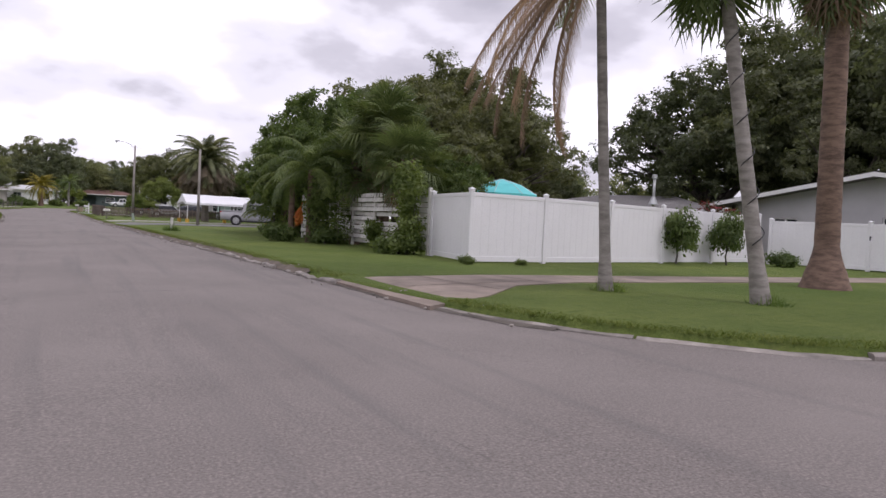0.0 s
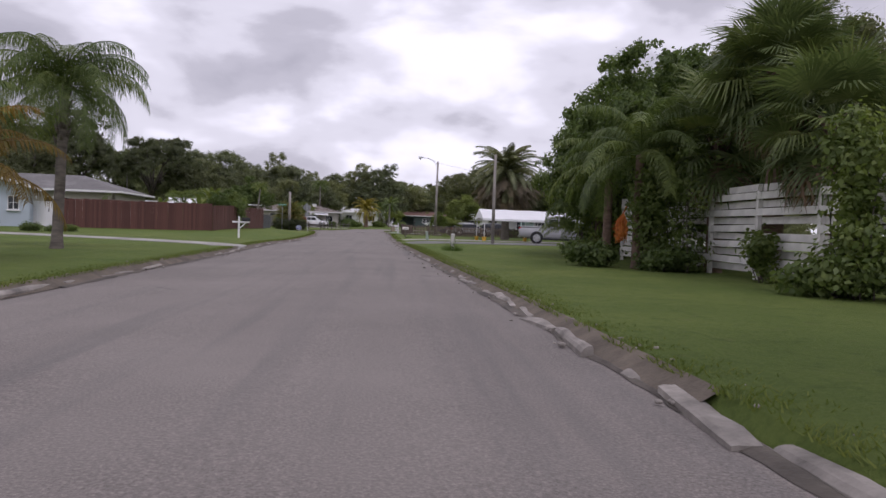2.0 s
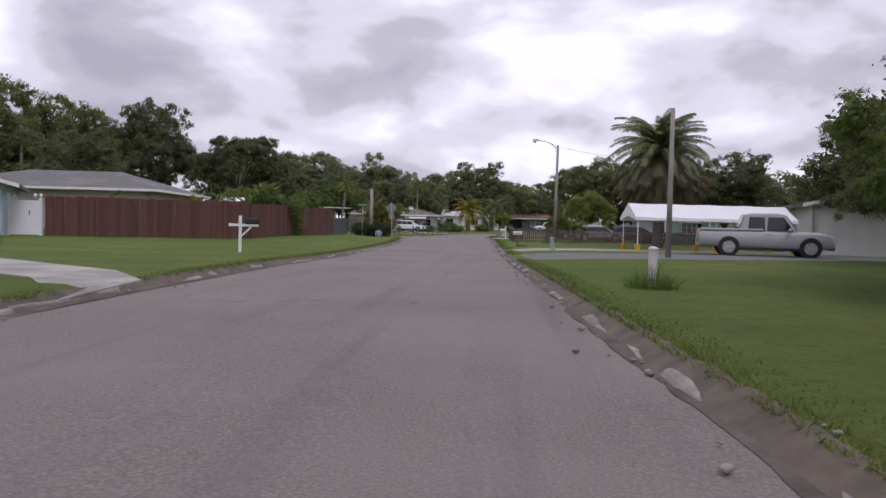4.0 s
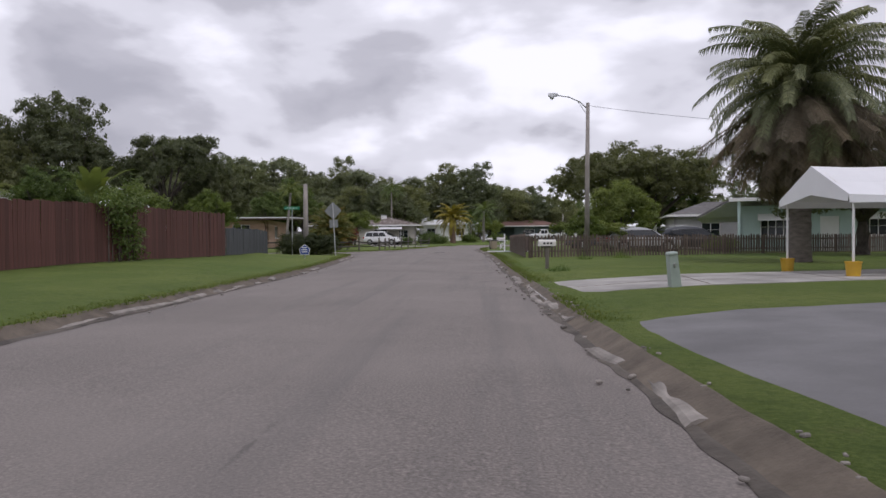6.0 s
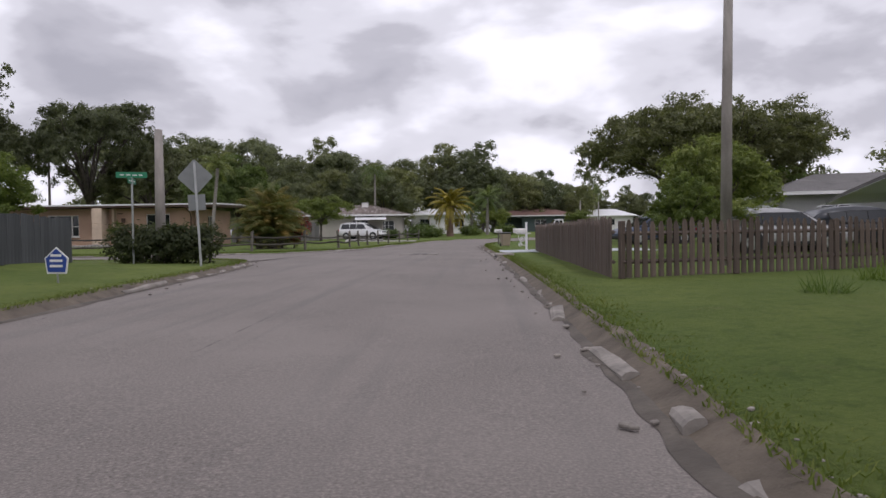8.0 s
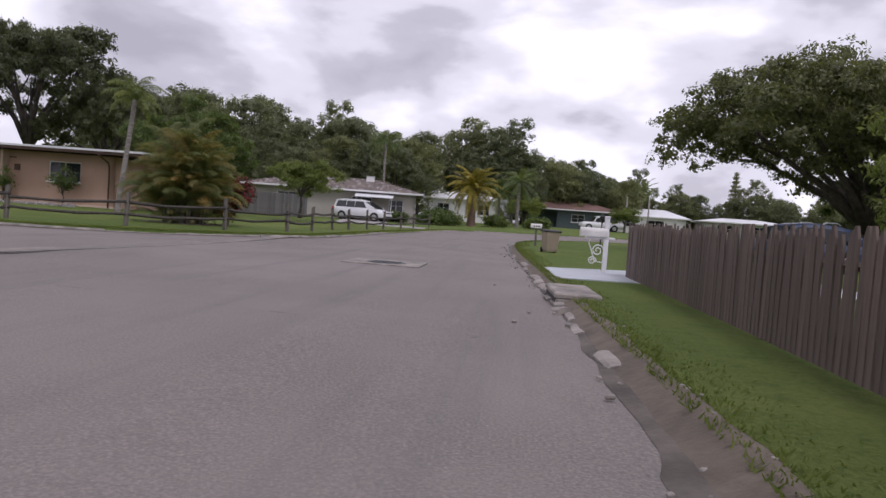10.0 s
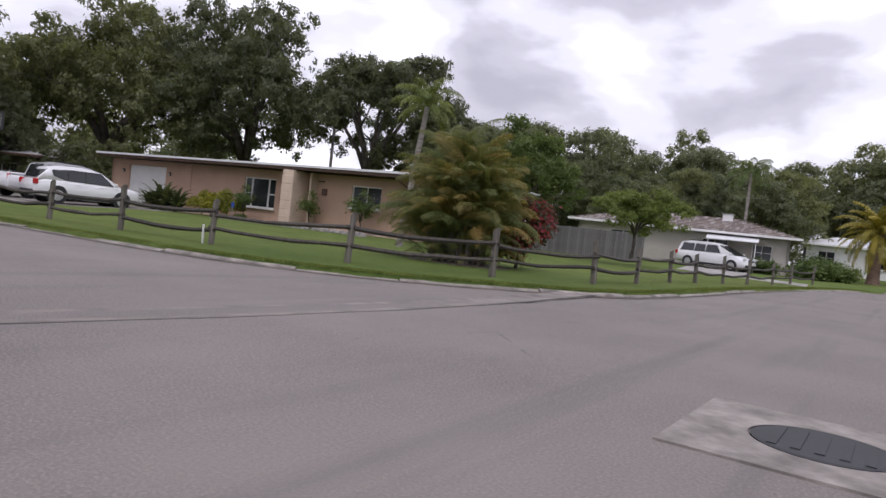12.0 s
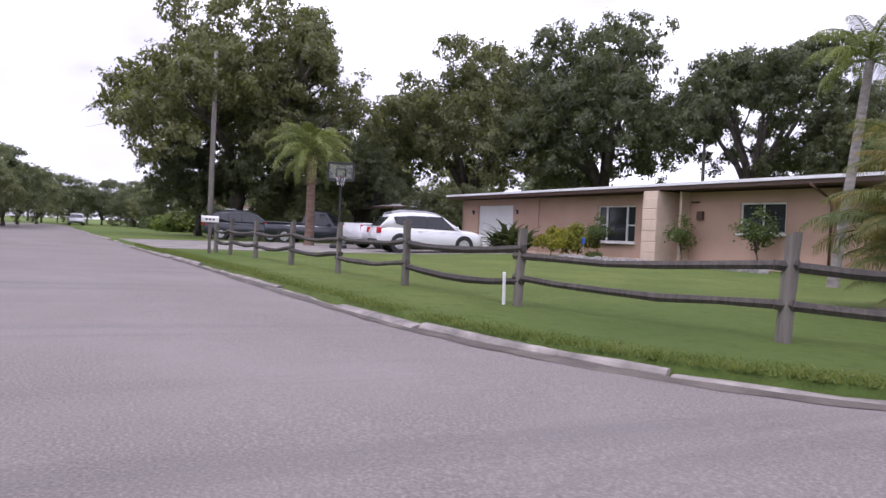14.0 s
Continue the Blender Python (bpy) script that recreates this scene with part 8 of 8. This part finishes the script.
def signs():
    top = thing("road_sign", at_ground(-5.35, 82.1, 197) @ pose(0, 0, 0, 0, 2.5, 0), "diamond road sign seen from its bare metal back", "sign")
    part("post", Build().box((0, 0.03, 1.3), (0.06, 0.03, 2.95), 0, 0.004), STEEL, top)
    oct_ = [(0.43 * math.cos(radians(90 * k + o)), 2.38 + 0.45 * math.sin(radians(90 * k + o))) for k in range(4) for o in (-4, 4)]
    part("plate", Build().loft([[(x, 0.0, z) for x, z in oct_], [(x, 0.012, z) for x, z in oct_]]), SIGN_BACK, top, "bare aluminium sign back")
    part("face", Build().loft([[(x * 0.99, -0.004, 2.42 + (z - 2.42) * 0.99) for x, z in oct_], [(x * 0.99, -0.0005, 2.42 + (z - 2.42) * 0.99) for x, z in oct_]]), YELLOW, top, "yellow sign face")
    part("lower_plate", Build().box((0, 0.006, 1.70), (0.44, 0.01, 0.42), 0, 0.004), SIGN_BACK, top)
    top = thing("street_sign", at_ground(-8.2, 84.0, 25), "green street plates on a post", "sign")
    part("post", Build().tube([(0, 0, -0.2), (0, 0, 2.55)], 0.03, 8), STEEL, top)
    for z, a in ((2.62, 0), (2.44, 78)):
        pl = part("sign_plate", Build().box((0, 0, 0), (0.85, 0.012, 0.17), 0, 0.004), SIGN_GREEN, top, "green street plate", at=pose(0, 0, z, 0, 0, a))
        for k in range(4):
            part("plain_bar", Build().box((-0.26 + 0.17 * k, -0.009, 0), (0.11, 0.004, 0.03)), WHITE, pl)
    top = thing("yard_sign", at_ground(-5.4, 76.0, -12) @ Matrix.Diagonal((1.25, 1.25, 1.25, 1)), "small blue house-shaped security sign on a stake", "sign")
    part("stake", Build().box((0, 0.01, 0.12), (0.025, 0.012, 0.4)), STEEL, top)
    pts = [(-0.17, 0.14), (0.17, 0.14), (0.21, 0.36), (0.0, 0.52), (-0.21, 0.36)]
    pl = part("plate", Build().loft([[(x, -0.006, z) for x, z in pts], [(x, 0.004, z) for x, z in pts]]), WHITE, top, "white sign border")
    part("face", Build().loft([[(x * 0.88, -0.011, 0.33 + (z - 0.33) * 0.88) for x, z in pts], [(x * 0.88, -0.0075, 0.33 + (z - 0.33) * 0.88) for x, z in pts]]), SIGN_BLUE, pl, "blue sign face")
    for k in range(3):
        part("plain_bar", Build().box((0, -0.0135, 0.40 - 0.075 * k), (0.22 - 0.03 * (k == 0), 0.004, 0.035)), WHITE, pl)
    top = thing("yard_sign", at_ground(-27.0, 109.5, -10), "small blue sign on a stake in shrubs", "sign")
    part("stake", Build().box((0, 0.01, 0.3), (0.025, 0.012, 0.7)), STEEL, top)
    part("plate", Build().box((0, 0, 0.72), (0.28, 0.012, 0.26), 0, 0.01), SIGN_BLUE, top, "blue sign face")


signs()


def canopy():
    """A garden canopy: white fabric on a steel frame, its legs in yellow buckets."""
    x0, y0 = 9.75, 60.1
    w, l, eave, peak = 2.45, 7.6, 1.64, 2.32
    top = thing("canopy", at_ground(x0, y0, 6), "white fabric garden canopy on steel legs in yellow buckets", "canopy")
    slope = (peak - eave) / (w / 2)
    fab = Build()
    prof = [(-0.08, eave - 0.16), (-0.06, eave), (w * 0.25, (eave + peak) / 2 - 0.03), (w / 2, peak), (w * 0.75, (eave + peak) / 2 - 0.03), (w + 0.06, eave), (w + 0.08, eave - 0.16)]
    rings = []
    for k in range(9):
        xx = -0.1 + (l + 0.2) * k / 8
        dip = 0.03 * abs(math.sin(k * math.pi / 2))
        rings.append([(xx, py, pz - (dip if 0 < i < 6 else 0)) for i, (py, pz) in enumerate(prof)])
    rings2 = [[(xx, py * 0.995 + 0.005, pz - 0.012) for xx, py, pz in r] for r in rings]
    fab.loft(rings, closed=False, cap=False)
    fab.loft(rings2, closed=False, cap=False)
    for xx in (-0.1, l + 0.1):
        n = len(fab.v)
        fab.v += [(xx, -0.06, eave), (xx, w / 2, peak), (xx, w + 0.06, eave), (xx, w + 0.02, eave - 0.14), (xx, w / 2, eave + 0.06), (xx, -0.02, eave - 0.14)]
        fab.f += [(n, n + 1, n + 4, n + 5), (n + 1, n + 2, n + 3, n + 4)]
    part("cover", fab, FABRIC, top, "white fabric cover")
    for i in range(3):
        xx = 0.05 + (l - 0.1) * i / 2
        for yy in (0.03, w - 0.03):
            part("leg", Build().tube([(xx, yy, 0.02), (xx, yy, eave - 0.02)], 0.025, 8), WHITE, top)
            bk = part("bucket", Build().tube([(xx, yy, 0.0), (xx, yy, 0.30), (xx, yy, 0.31), (xx, yy, 0.27)], [0.125, 0.15, 0.135, 0.13], 16), YELLOW, top, "yellow plastic bucket")
            part("rim", Build().tube([(xx, yy, 0.28), (xx, yy, 0.305)], [0.158, 0.158], 16), YELLOW, bk)
        part("rafter", Build().tube([(xx, 0.03, eave - 0.03), (xx, w / 2, peak - 0.03), (xx, w - 0.03, eave - 0.03)], 0.02, 6), WHITE, top)
    part("ridge_pole", Build().tube([(0.05, w / 2, peak - 0.04), (l - 0.05, w / 2, peak - 0.04)], 0.02, 6), WHITE, top)


canopy()


def umbrella():
    top = thing("garden_umbrella", at_ground(16.9, 26.0), "teal fabric garden umbrella behind the white fence", "umbrella")
    part("mast", Build().tube([(0, 0, 0), (0, 0, 2.95)], 0.025, 8), STEEL, top)
    b = Build()
    n = 8
    ring0 = [(1.5 * math.cos(2 * math.pi * k / n), 1.5 * math.sin(2 * math.pi * k / n), 2.38) for k in range(n)]
    ring1 = [(0.8 * math.cos(2 * math.pi * k / n), 0.8 * math.sin(2 * math.pi * k / n), 2.78) for k in range(n)]
    ring2 = [(0.05 * math.cos(2 * math.pi * k / n), 0.05 * math.sin(2 * math.pi * k / n), 3.0) for k in range(n)]
    low = [(x, y, z - 0.12) for x, y, z in ring0]
    b.loft([low, ring0, ring1, ring2], cap=False)
    part("canopy", b, TEAL_CLOTH, top)
    for k in range(n):
        part("rib", Build().tube([ring0[k], ring1[k], ring2[k]], 0.012, 4), STEEL, top)


umbrella()


def hoop():
    top = thing("basketball_hoop", at_ground(-35.8, 102.3, 72), "free-standing basketball hoop with a clear backboard", "basketball hoop")
    part("pole", Build().tube([(0, 0.5, 0.05), (0, 0.42, 2.6), (0, 0.1, 3.4)], 0.05, 8), BLACK, top)
    part("base", Build().box((0, 0.7, 0.1), (0.8, 1.0, 0.2), 0, 0.06), BLACK, top, "black weighted base")
    bd = part("backboard", Build().box((0, 0, 3.55), (1.15, 0.03, 0.78), 0, 0.01), CLEAR, top, "clear backboard")
    e = Build()
    for z in (3.17, 3.93):
        e.box((0, -0.02, z), (1.22, 0.03, 0.10))
    for x in (-0.57, 0.57):
        e.box((x, -0.02, 3.55), (0.10, 0.03, 0.66))
    part("border", e, BLACK, bd, "dark border")
    t = Build()
    for z in (3.3, 3.68):
        t.box((0, -0.022, z), (0.46, 0.02, 0.04))
    for x in (-0.21, 0.21):
        t.box((x, -0.022, 3.49), (0.04, 0.02, 0.34))
    part("target", t, BLACK, bd)
    part("ring", Build().tube([(0.23 * math.cos(a), -0.28 + 0.23 * math.sin(a), 3.28) for a in np.linspace(0, 2 * math.pi, 17)], 0.012, 5), RUSTED, top, "dull rusted ring")
    nt = Build()
    for k in range(10):
        a, a2 = 2 * math.pi * k / 10, 2 * math.pi * (k + 1) / 10
        nt.tube([(0.22 * math.cos(a), -0.28 + 0.22 * math.sin(a), 3.27), (0.13 * math.cos(a2), -0.28 + 0.13 * math.sin(a2), 2.9)], 0.006, 3)
    part("net", nt, FABRIC, top, "white cord net")


hoop()


def garden_lamp():
    top = thing("garden_lamp", at_ground(6.5, 113.6), "black post lantern on the lawn", "lamp")
    part("post", Build().tube([(0, 0, -0.1), (0, 0, 1.3)], 0.035, 8), BLACK, top)
    part("lantern", Build().loft([[(-0.07, -0.07, 1.3), (0.07, -0.07, 1.3), (0.07, 0.07, 1.3), (-0.07, 0.07, 1.3)], [(-0.12, -0.12, 1.55), (0.12, -0.12, 1.55), (0.12, 0.12, 1.55), (-0.12, 0.12, 1.55)], [(-0.02, -0.02, 1.7), (0.02, -0.02, 1.7), (0.02, 0.02, 1.7), (-0.02, 0.02, 1.7)]]), BLACK, top)


garden_lamp()


def storm_inlet():
    x, y = 2.62, 88.3
    top = thing("storm_drain", pose(x + 0.25, y, road_z(x, y), 0, 0, 92), "concrete storm drain inlet in the kerb", "drain", kind="structure")
    part("top_slab", Build().box((0, 0, 0.115), (1.5, 0.6, 0.08), 0, 0.02), KERB, top)
    # No hollow is cut: a black block paints the dark inside the inlet.
    part("opening", Build().box((0, 0.24, 0.04), (1.2, 0.1, 0.07), 0, 0.004), BLACK, top, "black block standing for the shaded drain mouth")
    for s in (-1, 1):
        part("cheek", Build().box((s * 0.66, 0.0, 0.03), (0.18, 0.56, 0.10), 0, 0.02), KERB, top)


storm_inlet()


def edging():
    """Rubble stones laid along a flower bed before the house."""
    top = tagged(new("stone_edging"), "row of rough grey stones along a flower bed", "stones")
    r2 = random.Random(14)
    for k in range(46):
        u = k / 45
        x = -28.2 + 9.0 * u
        y = 109.4 + 0.085 * (x + 28) + r2.uniform(-0.06, 0.06)
        s = r2.uniform(0.10, 0.19)
        b = Build()
        rings = []
        for z, q in ((-0.05, 0.9), (0.05, 1.05), (0.12, 0.75)):
            rings.append([(s * q * math.cos(a) * r2.uniform(0.8, 1.2), s * q * 0.8 * math.sin(a) * r2.uniform(0.8, 1.2), z * s / 0.13) for a in np.linspace(0, 2 * math.pi, 7, endpoint=False)])
        b.loft(rings)
        part("stone", b, STONE_EDGE, top, at=pose(x, y, ground(x, y), 0, 0, r2.uniform(0, 360)))


edging()


def wire_wrap():
    """Dark wire wound round a leaning palm trunk."""
    pts = []
    for k in range(120):
        t = 0.1 + 0.85 * k / 119
        a = k * 0.42
        r = 0.128 * (1 - 0.18 * t) * 1.10
        pts.append((10.8 - 0.75 * t + r * math.cos(a), 9.15 + 0.75 * t + r * math.sin(a), ground(10.8, 9.15) + 6.2 * t))
    tagged(part("light_string", Build().tube(pts, 0.010, 4), BLACK), "dark string of lights wound round a palm trunk", "light string")


wire_wrap()


def creeper(name, x, y0, y1, z1, n, seed, label, thick=0.35):
    """Leafy creepers over a fence."""
    rng = np.random.default_rng(seed)
    blobs = [(x + rng.uniform(-0.15, 0.1), y0 + (y1 - y0) * rng.random(), z1 * rng.uniform(0.15, 1.0), thick * rng.uniform(0.7, 1.3), thick * rng.uniform(0.9, 1.8)) for _ in range(n)]
    q = clumped(blobs, n * 36, 8, 0.06, rng, 0.10, 0.6, 0.5)
    ob = part(name, soup(name, q, BROAD), BROAD)
    ob.location.z = ground(x, y0)
    tagged(ob, label, "creeper")
    for b in blobs:
        part("stem", Build().tube([(b[0], b[1], -0.05), (b[0] - 0.05, b[1] + 0.1, b[2] * 0.5), (b[0], b[1], b[2])], [0.018, 0.014, 0.008], 4), BARK, ob)


creeper("creeper", 10.5, 21.35, 22.1, 3.1, 13, 31, "dark green creeper climbing over the end of old white boards", 0.34)
creeper("creeper", 10.65, 24.3, 25.0, 1.1, 4, 32, "thin tangled creeper on old white boards", 0.2)
creeper("creeper", 10.35, 27.2, 29.6, 2.6, 11, 33, "dense green creeper burying an old fence", 0.6)
creeper("creeper", -8.75, 66.0, 67.6, 2.2, 8, 34, "leafy green creeper hanging over the red fence", 0.4)
creeper("creeper", 10.6, 34.4, 37.0, 2.3, 10, 35, "dense green creeper at the end of old white boards", 0.6)
creeper("creeper", 9.75, 28.1, 29.3, 2.9, 12, 36, "dark green creeper round a palm trunk", 0.36)
